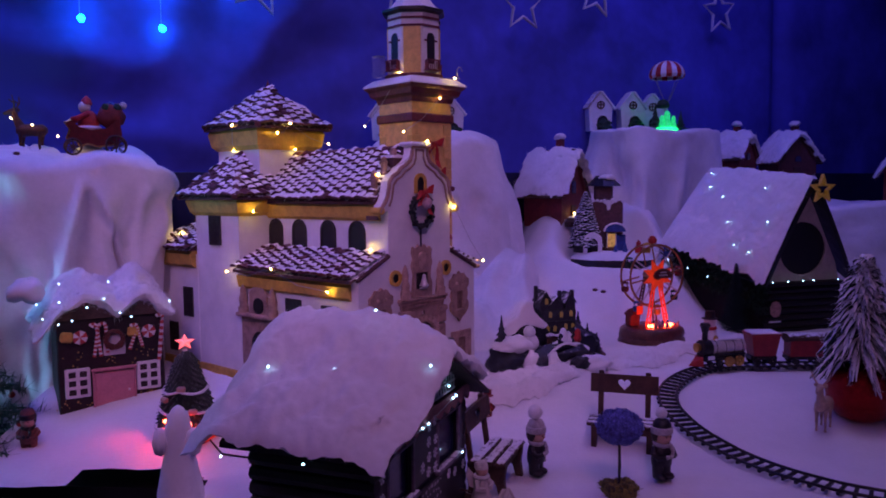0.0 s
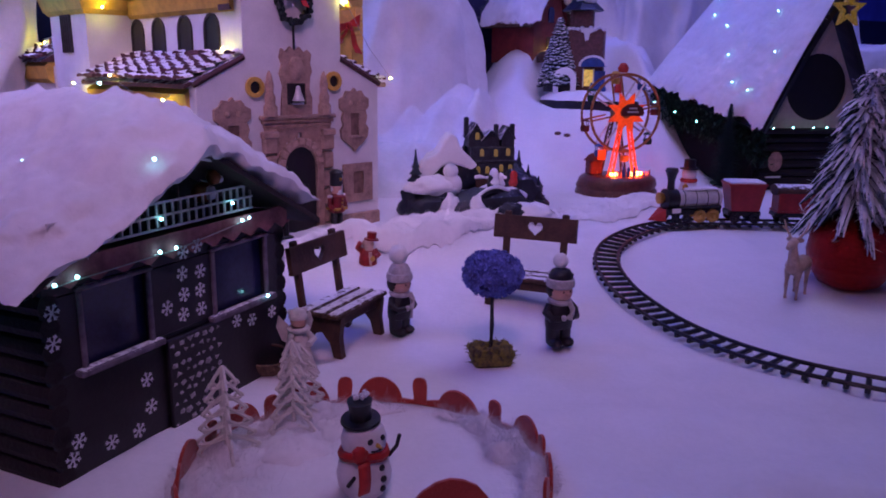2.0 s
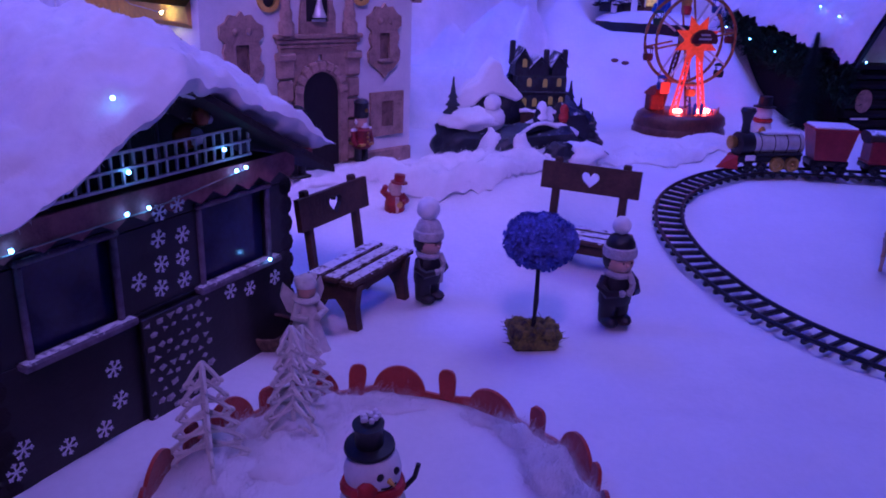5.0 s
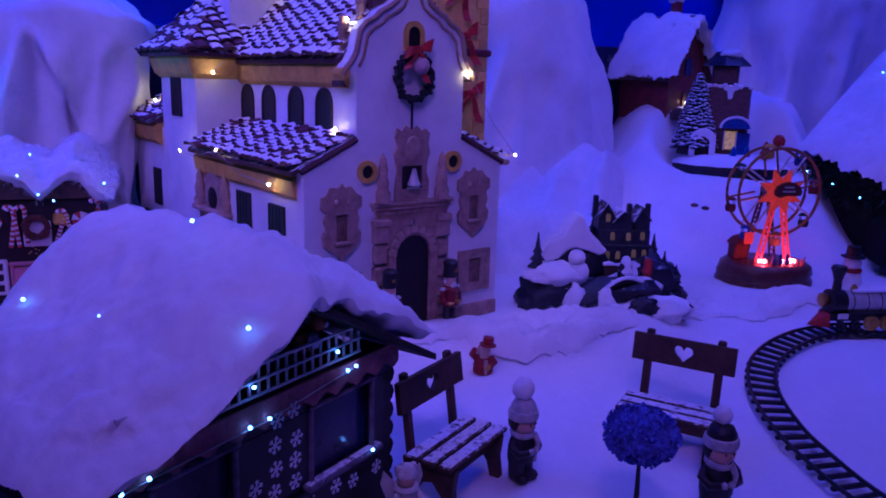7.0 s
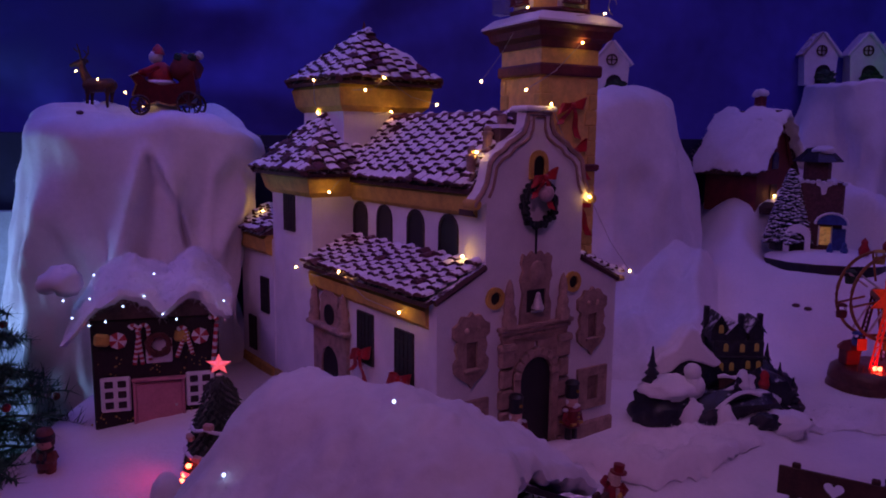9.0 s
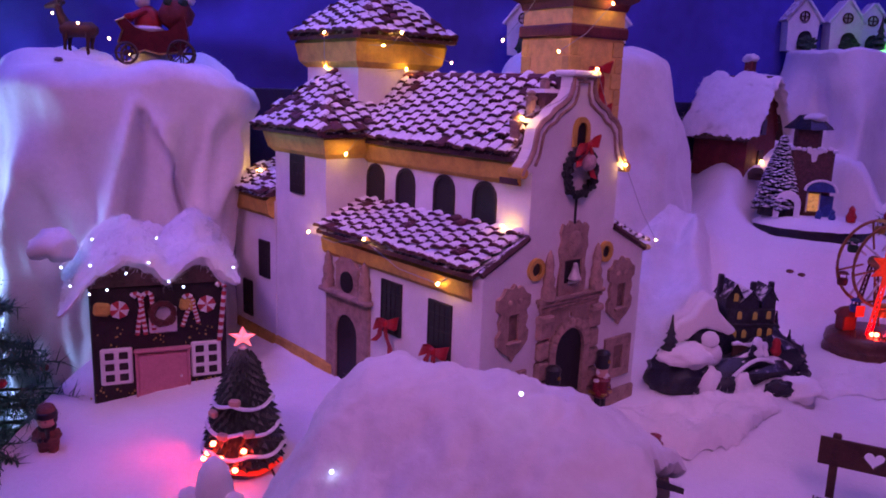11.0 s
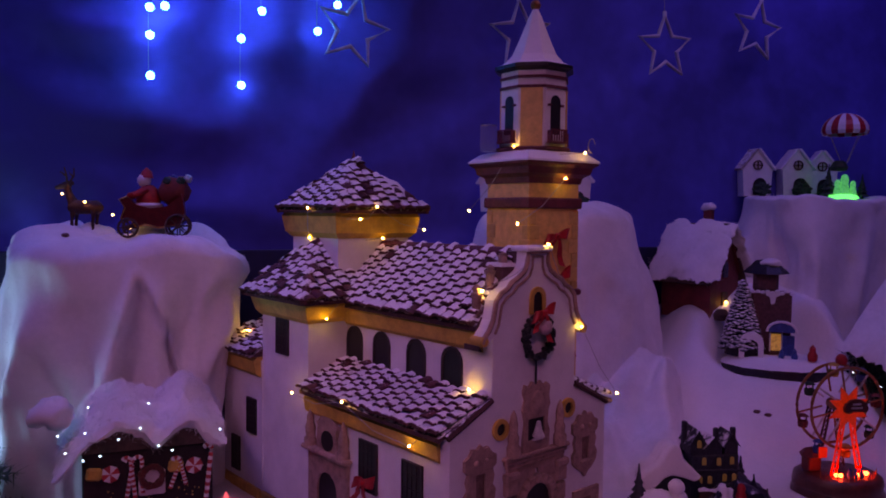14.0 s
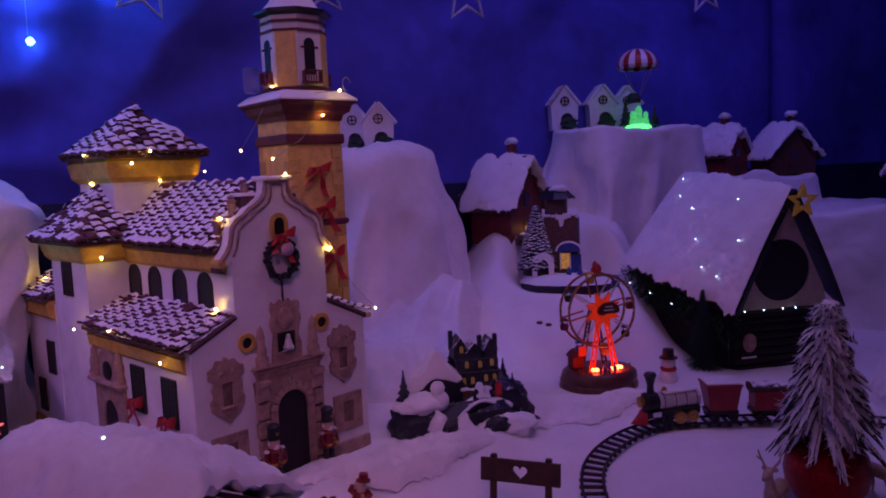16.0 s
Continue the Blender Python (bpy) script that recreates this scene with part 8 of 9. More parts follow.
# ---- birdhouses on the plateau and the peak ----
def birdhouse(m, s=1.0):
    b = thing("birdhouse", m @ Matrix.Scale(s, 4), "little white wooden birdhouse with round window and wreath", "birdhouse", "birdhouses")
    out = [(-0.045, 0), (0.045, 0), (0.050, 0.09), (0.0, 0.150), (-0.050, 0.09)]
    Mesh().prism(out, 0.05).made("wall", WHITE, b)
    for sx in (-1, 1):
        Mesh().box(0.088, 0.064, 0.008, ch=0.002).made("roof", mat("greige_roof", (0.40, 0.33, 0.30), 0.8, vary=0.3, scale=70, bump=0.3, dust=(1.3, 60.0)) if sx < 0 and not GREIGE else GREIGE[0], b, False, pose(sx * 0.031, 0.024, 0.119, 0, sx * 50, 0))
        if not GREIGE:
            GREIGE.append(b.children[-1].data.materials[0])
    w = ring_outline(Mesh(), circle(0.016), circle(0.0125), 0.004)
    w.box(0.003, 0.004, 0.026, (0, 0.002, 0)), w.box(0.026, 0.004, 0.003, (0, 0.002, 0))
    w.made("round_window", WOOD, b, False, pose(0, -0.004, 0.100))
    Mesh().prism(arch_outline(0.022, 0.055), 0.003).made("opening", DARK, b, False, pose(0.008, -0.003, 0.004))
    g = blob(Mesh(), (0.012, -0.008, 0.022), 0.024, (1.15, 0.5, 0.8), random.uniform(0, 9), 0.6, 22, 9.0)
    g.made("greenery", GREEN, b)
    return b


GREIGE = []
birdhouse(pose(0.697, 3.385, 0.862, 0, 0, 14), 1.125)
birdhouse(pose(0.855, 3.45, 0.864, 0, 0, 10), 1.14)
birdhouse(pose(0.965, 3.53, 0.864, 0, 0, 4), 1.14)
birdhouse(pose(0.030, 2.87, 0.800, 0, 0, 10), 1.03)
birdhouse(pose(-0.058, 2.88, 0.800, 0, 0, -4), 1.025)
birdhouse(pose(-0.212, 2.80, 0.794, 0, 0, -14), 1.0)
gb = thing("lit_parachute_ornament", pose(0.963, 3.305, 0.852, 0, 0, 0), "striped parachute ornament over a green lit figure group", "ornament")
pc = Mesh()
n = 20
for k in range(n):
    pc.slot = k % 2
    a0, a1 = math.tau * k / n, math.tau * (k + 1) / n
    prof = [(0.076 * math.sin(math.pi / 2 * j / 6), 0.235 + 0.062 * math.cos(math.pi / 2 * j / 6)) for j in range(7)] + [(0.070, 0.222), (0.060, 0.224)]
    vv = [(r * math.cos(a), r * math.sin(a), z) for r, z in prof for a in (a0, a1)]
    pc.put(vv, [(2 * j, 2 * j + 1, 2 * j + 3, 2 * j + 2) for j in range(len(prof) - 1)])
pc.made("canopy", [RED, WHITE], gb, False, None, "red and white striped canopy")
ln = Mesh()
for k in range(4):
    a = math.tau * k / 4 + 0.4
    ln.tube([(0.066 * math.cos(a), 0.066 * math.sin(a), 0.226), (0.012 * math.cos(a), 0.012 * math.sin(a), 0.125)], 0.0012, None, 4)
ln.made("cords", WIRE, gb)
Mesh().lathe([(0.048, 0), (0.050, 0.006), (0.042, 0.014), (0.020, 0.018)], None, 18).made("lit_base", GREENGLOW, gb, True, None, "green lit glass base")
GREENDIM = mat("green_lit_figure", (0.15, 0.5, 0.3), 0.3, vary=0.5, scale=60, bump=0.2, glow=(0.01, 1.0, 0.22, 0.5))
for x, y, s in ((0.0, -0.012, 1.0), (0.026, -0.016, 0.7), (-0.022, -0.010, 0.75)):
    Mesh().lathe([(0.015 * s, 0), (0.018 * s, 0.014 * s), (0.012 * s, 0.040 * s), (0.014 * s, 0.054 * s), (0.010 * s, 0.068 * s), (0.002 * s, 0.074 * s)], pose(x, y, 0.012), 12).made("lit_figure", GREENDIM, gb, True)
bs = little_tree(Mesh(), (0.062, 0.0, 0.0), 0.085, 0.028)
bs.made("green_tree", GREEN, gb, True)
Mesh().lathe([(0.026, 0.10), (0.030, 0.112), (0.020, 0.13), (0.012, 0.135)], pose(-0.016, 0, -0.002), 12).made("basket", GREEN, gb, True)
bl = little_tree(Mesh(), (-0.045, 0.01, 0.0), 0.12, 0.03)
bl.made("green_tree", GREEN, gb, True)

# ---- gingerbread house ----
GB = pose(-0.948, 1.835, 0.055, 0, 0, 31)
gin = thing("gingerbread_house", GB, "dark gingerbread house with pink door, white windows and cotton snow roof", "gingerbread house")
GW, GD, GH = 0.250, 0.20, 0.245
GINGER = mat("dark_gingerbread", (0.022, 0.014, 0.014), 0.7, vary=0.4, scale=60, bump=0.4)
Mesh().box(GW, GD, GH, (GW / 2, GD / 2, GH / 2), ch=0.003).made("wall", GINGER, gin)
Mesh().box(0.092, 0.010, 0.105, ch=0.003).made("door", PINKDOOR, gin, False, pose(0.127, -0.004, 0.055), "pink card door")
df = Mesh().box(0.006, 0.010, 0.110, (0.079, -0.006, 0.056), ch=0.002)
df.box(0.006, 0.010, 0.110, (0.175, -0.006, 0.056), ch=0.002), df.box(0.108, 0.012, 0.008, (0.127, -0.006, 0.115), ch=0.003)
df.made("door_frame", PINKDOOR, gin)
Mesh().ball(0.003, (0.160, -0.011, 0.058), None, 8).made("door_knob", WHITE, gin, True)
for x0 in (0.014, 0.180):
    wn = Mesh().box(0.058, 0.008, 0.074, ch=0.003).made("window", WHITE, gin, False, pose(x0 + 0.029, -0.004, 0.088), "white window with six panes")
    for i in range(2):
        for j in range(3):
            share("pane", Mesh().box(0.017, 0.003, 0.015, ch=0.0035).data("pane", GINGER), wn, pose(-0.0125 + 0.025 * i, -0.0035, -0.022 + 0.022 * j))
GOLDDOT = mat("gold_bead", (0.6, 0.42, 0.12), 0.4, 0.3, vary=0.3, scale=90, bump=0)
dots = Mesh()
for k in range(70):
    x, z = random.choice(((0.02, 0.03), (0.06, 0.03), (0.045, 0.145), (0.12, 0.14), (0.20, 0.035), (0.225, 0.035), (0.21, 0.155), (0.185, 0.135)))
    dots.ball(random.uniform(0.0012, 0.0026), (x + random.gauss(0, 0.012), -0.002, max(0.006, z + random.gauss(0, 0.012))), None, 5)
db = dots.made("bead_decoration", GOLDDOT, gin)
tagged(db, kind="stuff")
CANE = mat("candy_red", (0.5, 0.06, 0.06), 0.4, vary=0.2, scale=60, bump=0)


def cane(path, r=0.0042):
    m = Mesh().tube(path, r, None, 8)
    m.mi = [(k // 8) % 2 for k in range(len(m.f))]
    return m.made("candy_cane", [CANE, WHITE], gin, True, None, "red and white candy cane")


for x, zt, zb, lean in ((0.082, 0.222, 0.150, -0.012), (0.098, 0.225, 0.150, 0.008), (0.113, 0.225, 0.158, 0.002), (0.165, 0.215, 0.160, -0.02), (0.196, 0.215, 0.165, 0.012), (0.235, 0.235, 0.125, -0.012)):
    pts = [(x - lean * k / 14, -0.010, zb + (zt - zb) * k / 14) for k in range(15)]
    hook = [(x - lean - 0.008 + 0.008 * math.cos(a), -0.010, zt + 0.008 * math.sin(a)) for a in (0.6, 1.3, 2.0, 2.7)]
    cane(pts + hook, 0.0042 if x < 0.22 else 0.005)
sq = Mesh().box(0.052, 0.006, 0.052, ch=0.003)
sq.made("sweet_panel", WHITE, gin, False, pose(0.130, -0.004, 0.175))
wr2 = Mesh()
for k in range(50):
    a = math.tau * k / 50
    wr2.ball(random.uniform(0.005, 0.009), (0.130 + 0.020 * math.cos(a), -0.012, 0.190 + 0.020 * math.sin(a)), None, 6)
wr2.made("sweet_wreath", BROWNRESIN, gin, True)
for x, mt in ((0.022, OCHRE), (0.176, OCHRE)):
    Mesh().box(0.030, 0.012, 0.026, ch=0.005).made("sweet", mt, gin, False, pose(x, -0.008, 0.205, 0, 8, 0))
for x in (0.052, 0.212):
    sw = Mesh()
    for k in range(8):
        a = math.tau * k / 8
        sw.slot = k % 2
        sw.put([(0, -0.010, 0), (0.018 * math.cos(a), -0.008, 0.018 * math.sin(a)), (0.018 * math.cos(a + 0.785), -0.008, 0.018 * math.sin(a + 0.785)), (0, -0.003, 0)], [(0, 1, 2), (3, 2, 1)])
    sw.made("swirl_sweet", [CANE, WHITE], gin, False, pose(x, 0, 0.202))
GABLES = [(0.27 * GW, 0.36 * GW), (0.79 * GW, 0.26 * GW)]
GBOARD = mat("brown_gable_card", (0.075, 0.045, 0.035), 0.75, vary=0.4, scale=50, bump=0.3)
for gx, gw in GABLES:
    Mesh().prism([(gx - gw, GH), (gx + gw * 0.92, GH), (gx, GH + 0.050)], GD, pose(0, -0.006, 0.001)).made("gable", GBOARD, gin)


def ginger_pad(u, k):
    """Underside of the cotton: two ridges running back from the gables, hanging lower over one flank."""
    x = -0.052 + (GW + 0.082) * u
    y = -0.026 + (GD + 0.045) * k
    z = max(0.046 - 0.60 * math.sqrt((x - gx) ** 2 + 0.0001) * 0.09 / gw for gx, gw in GABLES)
    z = max(z, -0.012) - 0.045 * smooth01(0.01, -0.06, x)
    return (x, y, GH + z + 0.034 * smooth01(0.05, 0.8, k))


gpad = cushion(ginger_pad, lambda u, k: 0.040 + 0.020 * fbm(u, k, 4, 3), 90, 130, 5.0, 0.009, 0.004, 4.5)
gro = gpad.made("cotton_roof", COTTON, gin, "all", None, "thick cotton snow over the roof")
fibres(gpad, 11000, 0.020, gro, 8, 0.0005)
tuft = blob(Mesh(), (-0.055, 0.05, GH + 0.075), 0.036, (1.15, 1.0, 0.85), 3.0, 0.45)
tuft.made("cotton_tuft", COTTON, gin, "all")
gl2 = thing("gingerbread_lights", GB, "cold white fairy lights along the gingerbread roof", "fairy lights")
for p in ((-0.040, -0.030, GH + 0.050), (0.004, -0.034, GH - 0.002), (0.034, -0.034, GH + 0.004), (0.008, -0.034, GH + 0.052), (0.068, -0.036, GH + 0.034), (0.108, -0.034, GH + 0.052), (0.142, -0.036, GH + 0.014), (0.168, -0.036, GH + 0.002), (0.262, -0.030, GH + 0.034), (0.012, 0.01, GH + 0.092), (0.125, 0.02, GH + 0.088), (-0.028, -0.02, GH + 0.012)):
    share("bulb", bulbm, gl2, Matrix.Translation(p))

# ---- ceramic tree lamp ----
ct = thing("ceramic_tree_lamp", pose(-0.600, 1.735, 0.035) @ Matrix.Diagonal((1.22, 1.22, 1, 1)), "dark ceramic tree lamp with red lights and a star on top", "tree lamp")
CER = mat("dark_glazed_tree", (0.016, 0.026, 0.016), 0.4, vary=0.4, scale=90, bump=0.5)
LAMPR = [(0.050, 0.012), (0.053, 0.030), (0.050, 0.060), (0.043, 0.095), (0.034, 0.130), (0.024, 0.165), (0.015, 0.195), (0.006, 0.212)]


def lamp_r(z):
    for (r0, z0), (r1, z1) in zip(LAMPR, LAMPR[1:]):
        if z <= z1:
            return r0 + (r1 - r0) * max(0, z - z0) / (z1 - z0)
    return 0.005


tier = Mesh().lathe(LAMPR, None, 22)
rgl = random.Random(3)
for k in range(420):
    z = 0.014 + 0.190 * (k + 0.5) / 420
    a = k * 2.399963
    r = lamp_r(z)
    d = Vector((math.cos(a), math.sin(a), -0.5 + rgl.uniform(-0.2, 0.2))).normalized()
    p = Vector((r * math.cos(a), r * math.sin(a), z))
    s = Vector((-math.sin(a), math.cos(a), 0)) * 0.0050
    up = Vector((0, 0, 0.006))
    tier.put([p - s, p + s, p + up, p + d * rgl.uniform(0.006, 0.011)], [(0, 1, 3), (1, 2, 3), (2, 0, 3)])
tier.made("tree_body", CER, ct)
for z0, n in ((0.085, 5), (0.128, 4), (0.048, 6)):
    sw2 = [((lamp_r(z0) + 0.006) * math.cos(math.tau * k / 40), (lamp_r(z0) + 0.006) * math.sin(math.tau * k / 40), z0 - 0.008 * abs(math.sin(n * math.pi * k / 40))) for k in range(40)]
    Mesh().tube(sw2, 0.0032, None, 6, True).made("snow_swag", SNOW, ct, True)
Mesh().lathe([(0.045, 0), (0.050, 0.006), (0.048, 0.016), (0.03, 0.022)], None, 20).made("base", CER, ct, True)
Mesh().tube([(0.053 * math.cos(math.tau * k / 24), 0.053 * math.sin(math.tau * k / 24), 0.014 + 0.003 * math.sin(5 * k)) for k in range(24)], 0.004, None, 6, True).made("lit_rim", REDGLOW, ct, True)
PINKSTAR = mat("pink_lit_star", (0.8, 0.4, 0.45), 0.3, vary=0.1, scale=90, bump=0.1, glow=(1.0, 0.12, 0.14, 1.6))
sd = Mesh()
so = [((0.020 if k % 2 == 0 else 0.0085) * math.sin(math.tau * k / 10), (0.020 if k % 2 == 0 else 0.0085) * math.cos(math.tau * k / 10)) for k in range(10)]
sd.put([(x, 0, z) for x, z in so] + [(0, -0.006, 0), (0, 0.006, 0)], [(k, (k + 1) % 10, 10) for k in range(10)] + [((k + 1) % 10, k, 11) for k in range(10)])
sd.made("star", PINKSTAR, ct, False, pose(0, 0, 0.232, 0, 0, 15), "faceted pink lit star")
Mesh().lathe([(0.008, 0.19), (0.005, 0.215)], None, 8).made("star_stem", WHITE, ct, True)
for a, z in ((-112, 0.066), (-68, 0.058), (-100, 0.042), (-125, 0.044), (-140, 0.026), (-80, 0.024)):
    q = radians(a)
    share("red_bulb", Mesh().ball(0.0045, (0.058 * math.cos(q), 0.058 * math.sin(q), z), None, 8).data("red_bulb", REDBULB, True), ct, Matrix())
for a, z in ((-100, 0.07), (-60, 0.075), (-130, 0.10), (-85, 0.125)):
    q = radians(a)
    share("gift", Mesh().box(0.016, 0.010, 0.013, ch=0.003).data("gift", SKIN), ct, pose((lamp_r(z) + 0.004) * math.cos(q), (lamp_r(z) + 0.004) * math.sin(q), z + 0.008, 0, 0, a + 90))
cab = Mesh().tube([(-0.55, 1.72, ground_z(-0.55, 1.72) + 0.003), (-0.50, 1.66, ground_z(-0.5, 1.66) + 0.003), (-0.44, 1.64, ground_z(-0.44, 1.64) + 0.003), (-0.36, 1.64, ground_z(-0.36, 1.64) + 0.003), (-0.22, 1.60, ground_z(-0.22, 1.60) + 0.003)], 0.0022, None, 6)
tagged(cab.made("cable", BLACK, None, True), "thin black lamp cable lying on the snow", "cable")

# ---- sleigh and reindeer on the mountain ----
slm = pose(-1.000, 2.235, 0.722, 0, 0, 24)
sleigh = thing("carriage_ornament", slm, "dark red gift carriage with spoked wheels on the cotton mountain", "carriage")
hull = [(-0.085, 0.045), (-0.075, 0.07), (-0.088, 0.09), (-0.070, 0.098), (-0.050, 0.078), (-0.02, 0.07), (0.02, 0.075), (0.055, 0.105), (0.062, 0.06), (0.050, 0.030), (0.0, 0.022), (-0.03, 0.030), (-0.05, 0.022), (-0.06, 0.04)]
Mesh().prism(hull, 0.075, pose(0, -0.037, 0.0)).made("body", mat("dark_red_lacquer", (0.12, 0.012, 0.012), 0.35, vary=0.3, scale=60, bump=0.1), sleigh)
Mesh().tube([(x, -0.039, z) for x, z in hull[-5:] + hull[:4]], 0.0024, None, 6).made("gilt_edge", GOLD, sleigh, True)
for x, r in ((-0.068, 0.022), (0.045, 0.027)):
    for y in (-0.044, 0.044):
        whl = Mesh().tube([(x + r * math.cos(math.tau * k / 20), y, r + r * math.sin(math.tau * k / 20)) for k in range(20)], 0.0034, None, 6, True)
        for k in range(8):
            a = math.tau * k / 8
            whl.tube([(x, y, r), (x + r * math.cos(a), y, r + r * math.sin(a))], 0.0017, None, 5)
        whl.lathe([(0.006, -0.005), (0.006, 0.005)], pose(x, y, r, 90, 0, 0), 10)
        whl.made("wheel", WOOD, sleigh, True)
sack = blob(Mesh(), (0.035, 0, 0.115), 0.036, (1.0, 0.9, 1.0), 4.0)
sack.made("sack", REDWOOD, sleigh, "all")
for k, mt in enumerate((GREEN, BLUE, GREEN, SILVER)):
    Mesh().box(0.018, 0.018, 0.018, ch=0.004).made("gift", mt, sleigh, False, pose(0.020 + 0.016 * k, -0.02 + 0.012 * (k % 2), 0.138 + 0.006 * (k % 2), 10 * k, 20, 30 * k))
sf2 = Mesh()
sf2.slot = 0
sf2.lathe([(0.026, 0), (0.030, 0.02), (0.022, 0.045), (0.010, 0.055)], None, 14)
for sy in (-1, 1):
    sf2.tube([(0, sy * 0.022, 0.045), (-0.03, sy * 0.028, 0.030), (-0.042, sy * 0.015, 0.028)], 0.008)
sf2.slot = 1
sf2.tube([(0.028 * math.cos(math.tau * k / 12), 0.028 * math.sin(math.tau * k / 12), 0.005) for k in range(12)], 0.007, None, 6, True)
sf2.ball(0.017, (-0.010, 0, 0.066), None, 10)
sf2.slot = 0
sf2.lathe([(0.016, 0.072), (0.012, 0.088), (0.002, 0.098)], pose(-0.004, 0, 0), 10)
tagged(sf2.made("figurine", [RED, WHITE], None, True, slm @ pose(-0.025, 0, 0.072)), "red and white plush figurine sitting in the carriage", "figurine")
DEER = mat("brown_deer", (0.075, 0.022, 0.015), 0.7, vary=0.3, scale=60, bump=0.2)
reindeer(pose(-1.175, 2.195, 0.725, 0, 0, 188), 1.35, "reindeer_figurine", DEER, "brown reindeer figurine pulling the carriage on the mountain")
for p, r, sd0 in (((-1.165, 2.21, 0.722), 0.040, 1.0), ((-1.04, 2.25, 0.722), 0.040, 2.0)):
    hm = blob(Mesh(), p, r, (1.3, 1.0, 0.75), sd0, 0.25, 24)
    tagged(hm.made("cotton_mound", COTTON, None, "all"), "small heap of cotton under the ornaments", "cotton snow")
cd = thing("carriage_lights", pose(0, 0, 0), "warm fairy lights on the reindeer and carriage", "fairy lights")
warmb = Mesh().ball(0.0023, seg=8).data("bulb", WARM, True)
dimb = Mesh().ball(0.0026, seg=8).data("bulb", WARMDIM, True)
for p in ((-1.215, 2.165, 0.825), (-1.155, 2.165, 0.805), (-1.095, 2.185, 0.775), (-1.050, 2.185, 0.742)):
    share("bulb", dimb, cd, Matrix.Translation(p))
for p in ((-1.22, 2.135, 0.722), (-1.19, 2.14, 0.725), (0.845, 3.26, 0.845), (0.87, 3.26, 0.845), (0.52, 2.60, 0.262), (0.545, 2.585, 0.258)):
    tagged(Mesh().ball(0.008, seg=8, sq=(1.3, 1, 0.7)).made("berry", BROWNRESIN, None, True, Matrix.Translation(p)), "tiny dark berry lying on the cotton snow", "berry", "berries on the cotton")

# ---- fairy lights on church and tower ----
cl = thing("church_lights", CHURCH @ pose(0, 0, UP), "warm fairy lights strung over the church roofs and tower", "fairy lights")
CB = [(-0.150, 0.561, 0.697), (-0.092, 0.433, 0.672), (-0.043, 0.438, 0.700), (0.100, 0.445, 0.648), (-0.126, 0.592, 0.628), (-0.017, 0.452, 0.629), (-0.182, 0.428, 0.459), (-0.190, 0.772, 0.392), (-0.182, 0.800, 0.388), (-0.240, 0.873, 0.300), (-0.240, 0.834, 0.296), (-0.240, 0.472, 0.300), (-0.240, 0.279, 0.318), (-0.228, 0.081, 0.276), (-0.124, 0.040, 0.370), (-0.108, 0.026, 0.549), (0.022, -0.016, 0.632), (0.252, -0.008, 0.317), (0.128, -0.012, 0.468), (0.098, 0.138, 0.667), (0.128, 0.318, 0.694), (0.237, 0.128, 0.766), (0.150, 0.200, 0.834), (0.268, 0.100, 0.822)]
for k, p in enumerate(CB):
    share("bulb", warmb, cl, Matrix.Translation(p))
for a, b in ((0, 1), (1, 2), (2, 3), (4, 0), (4, 5), (6, 5), (7, 8), (8, 10), (10, 9), (11, 12), (12, 13), (13, 14), (15, 16), (16, 18), (18, 17), (19, 21), (20, 22), (22, 23)):
    p, q = Vector(CB[a]), Vector(CB[b])
    mid = (p + q) / 2 + Vector((-0.006, -0.006, -0.012))
    share("wire", Mesh().tube([p, mid, q], 0.0007, None, 4).data("wire", WIRE), cl, Matrix())
Mesh().tube([(0.290 + 0.012 * math.cos(a), 0.10, 0.838 + 0.016 * math.sin(a)) for a in [0.3 + 0.5 * k for k in range(10)]], 0.0012, None, 5).made("wire_loop", WIRE, cl, True)
gz = mat("clear_plastic_box", (0.8, 0.8, 0.85), 0.15, vary=0, bump=0, alpha=0.9)
bx = Mesh().box(0.03, 0.03, 0.06, ch=0.003).made("battery_box", gz, cl, False, pose(0.140, 0.270, 0.856))

# ---- hanging stars and light curtain ----
STARM = mat("frosted_star_tube", (0.55, 0.52, 0.55), 0.3, vary=0.15, scale=60, bump=0.2)
for x, z, tilt in ((-0.61, 1.31, 12), (-0.143, 1.347, -6), (0.33, 1.355, -3), (0.672, 1.45, 8), (1.334, 1.447, -8)):
    r = 0.106
    st = thing("hanging_star", pose(x, wall_y(x) - 0.08, z, 0, 0, TURNED) @ pose(0, 0, 0, 0, tilt, 0), "unlit frosted star outline hanging before the blue cloth", "star ornament", "hanging stars")
    o = [((r if k % 2 == 0 else r * 0.45) * math.sin(math.tau * k / 10), 0, (r if k % 2 == 0 else r * 0.45) * math.cos(math.tau * k / 10)) for k in range(10)]
    Mesh().tube(o, 0.0075, None, 8, True).made("outline", STARM, st, False)
    Mesh().lathe([(0.007, r - 0.004), (0.007, r + 0.014), (0.002, r + 0.016)], None, 8).made("cap", WHITE, st, True)
    Mesh().tube([(0, 0, r + 0.014), (0.004, 0, r + 1.2)], 0.0012, None, 4).made("cord", WIRE, st)
lc = thing("light_curtain", pose(0, 0, 0), "blue fairy light curtain hanging before the cloth wall", "light curtain")
bb2 = Mesh().ball(0.011, seg=10).data("bulb", BLUEBULB, True)
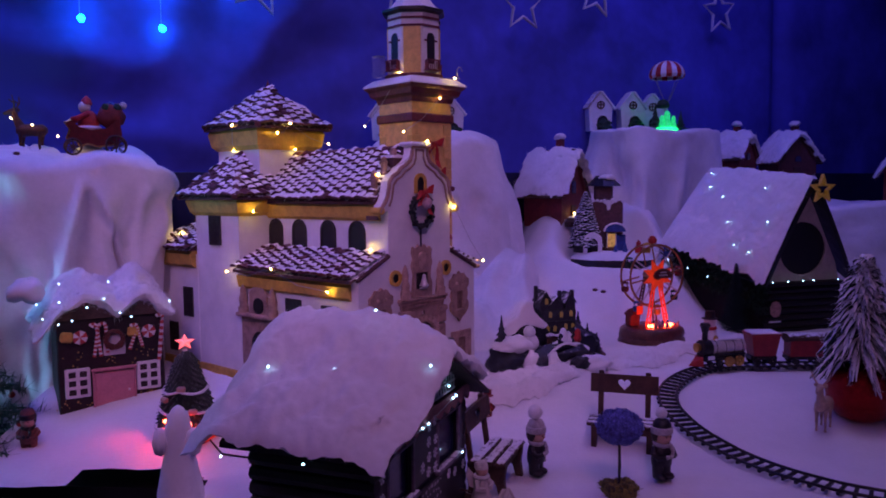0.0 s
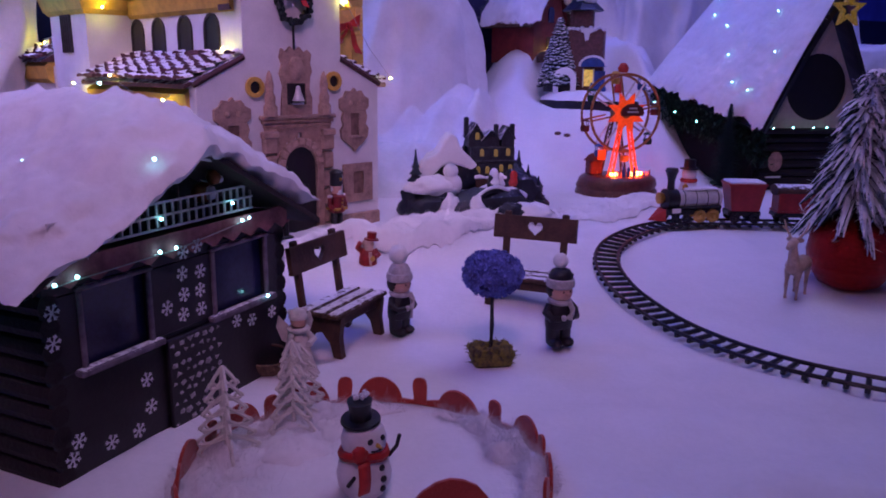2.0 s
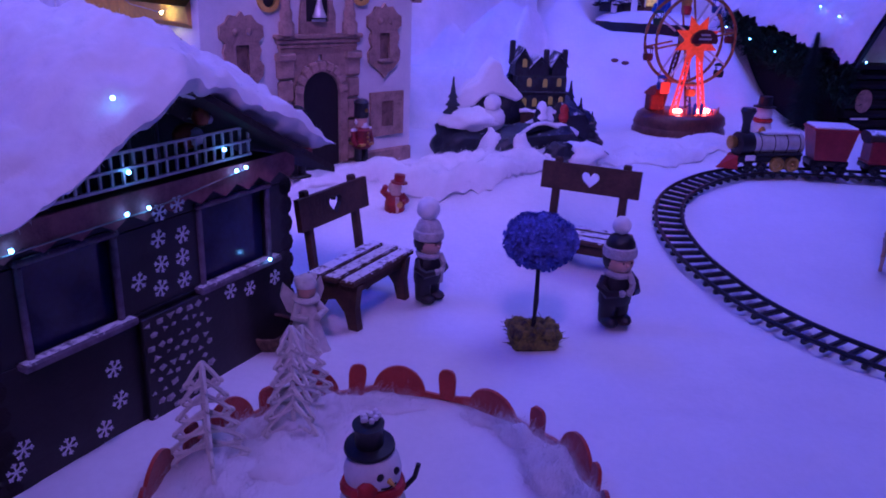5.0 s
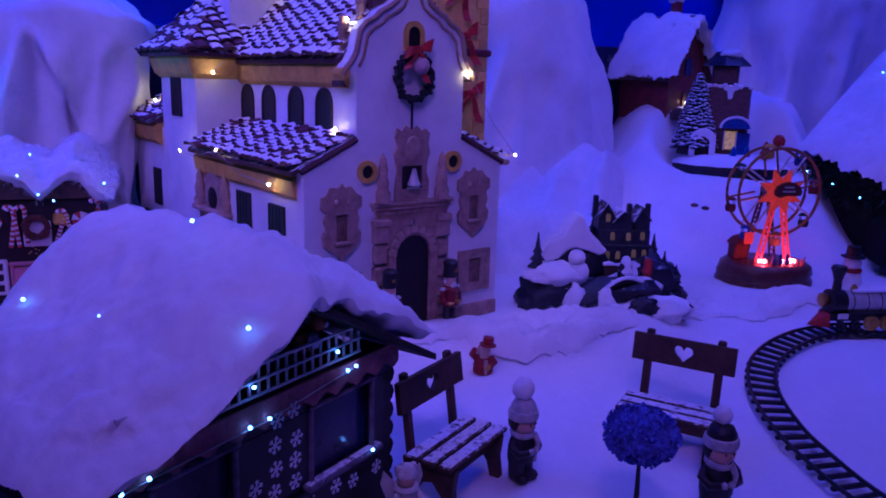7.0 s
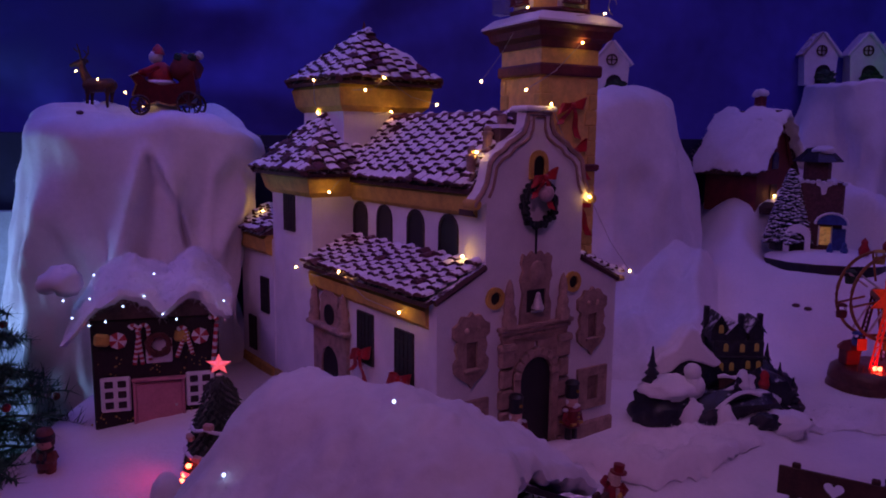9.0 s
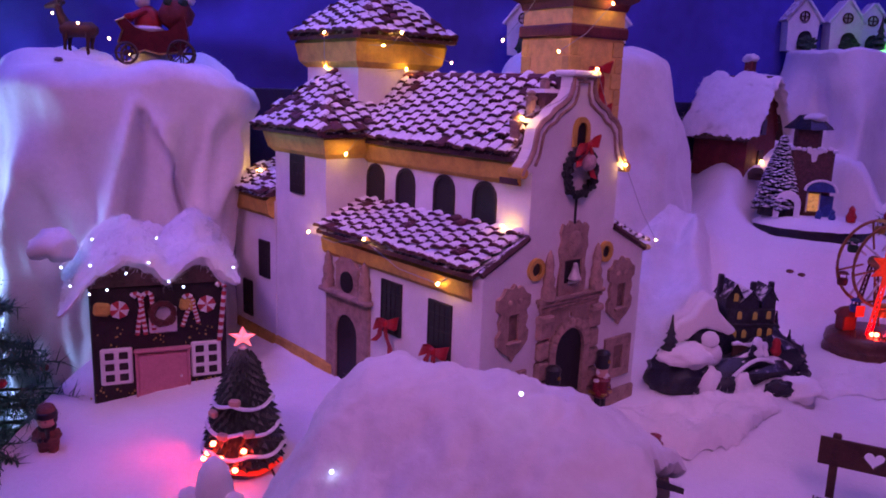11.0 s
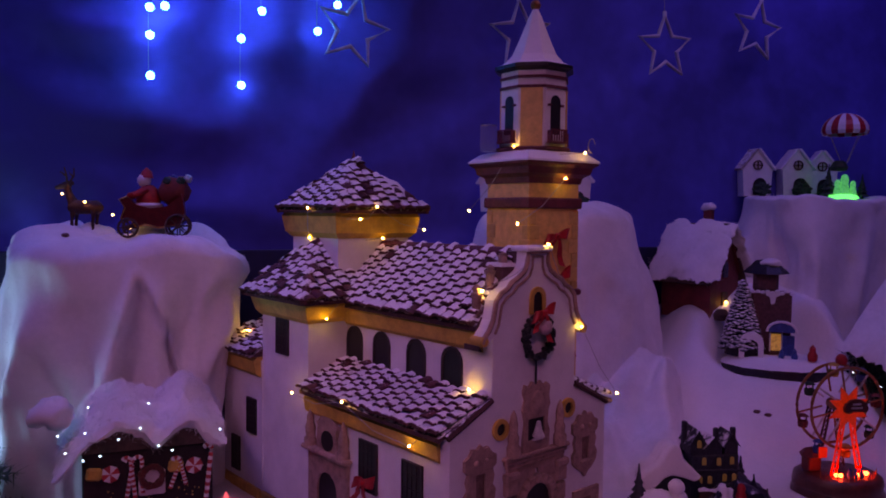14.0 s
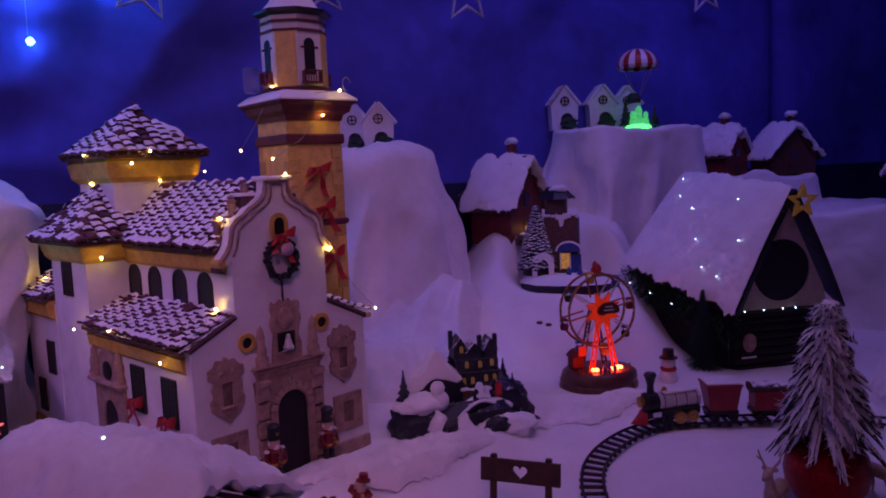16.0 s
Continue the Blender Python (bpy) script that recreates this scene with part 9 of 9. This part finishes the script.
for x, zs in ((-1.100, (1.145, 1.252, 1.325, 1.43)), (-1.067, (1.332, 1.47)), (-0.895, (1.136, 1.264, 1.40)), (-0.846, (1.345, 1.48)), (-0.710, (1.304, 1.43)), (-0.660, (1.385,))):
    y = wall_y(x) - 0.045
    for z in zs:
        share("bulb", bb2, lc, pose(x, y, z))
    Mesh().tube([(x, y - 0.009, zs[0]), (x + 0.004, y - 0.009, (zs[0] + 2.5) / 2), (x, y - 0.009, 2.5)], 0.0008, None, 4).made("wire", WIRE, lc)

# ---- fir tree beside the table ----
fir = thing("fir_tree", pose(-1.235, 1.72, -0.80), "green artificial fir with red berries standing beside the table", "tree")
Mesh().tube([(0, 0, 0), (0.004, 0, 0.6), (0, 0, 1.25)], [0.03, 0.02, 0.006], None, 10).made("trunk", WOOD, fir, True)
Mesh().lathe([(0.16, 0), (0.16, 0.03), (0.05, 0.05)], None, 20).made("stand", BLACK, fir, True)
ndl = Mesh()
berr = []
rg = random.Random(8)
for k in range(170):
    t = (k + 0.5) / 170
    z = 0.25 + 1.0 * t
    a = k * 2.399963
    L = 0.46 * (1 - t) ** 0.8 + 0.05
    tip = Vector((L * math.cos(a), L * math.sin(a), z - 0.12 * L + rg.uniform(-0.03, 0.05)))
    st = Vector((0, 0, z))
    ndl.tube([st, st.lerp(tip, 0.5) + Vector((0, 0, 0.02)), tip], [0.005, 0.0035, 0.0015], None, 5)
    for sub in range(3):
        b0 = st.lerp(tip, 0.4 + 0.2 * sub)
        sd2 = Vector((-math.sin(a), math.cos(a), 0.1)) * (1 if sub % 2 else -1)
        t2 = b0 + (sd2 * 0.6 + (tip - st).normalized() * 0.8) * 0.30 * L
        ndl.tube([b0, t2], [0.003, 0.001], None, 4)
        for j in range(int(50 + 110 * L)):
            q = rg.random()
            p = b0.lerp(t2, q) if j % 2 else st.lerp(tip, 0.35 + 0.65 * q)
            d = ((t2 - b0).normalized() * 0.7 + Vector((rg.uniform(-1, 1), rg.uniform(-1, 1), rg.uniform(-1, 1)))).normalized() * rg.uniform(0.022, 0.042)
            s = d.cross(Vector((0.2, 0.1, 1))).normalized() * 0.0019
            ndl.put([p - s, p + s, p + d], [(0, 1, 2)])
    if rg.random() < 0.3:
        berr.append(tip * 0.97 + Vector((0, 0, 0.004)))
ndl.made("needles", mat("fir_needle", (0.04, 0.13, 0.075), 0.6, vary=0.5, scale=60, bump=0.1), fir)
for p in berr:
    share("berry", Mesh().ball(0.009, p, None, 8).data("berry", RED, True), fir, Matrix())
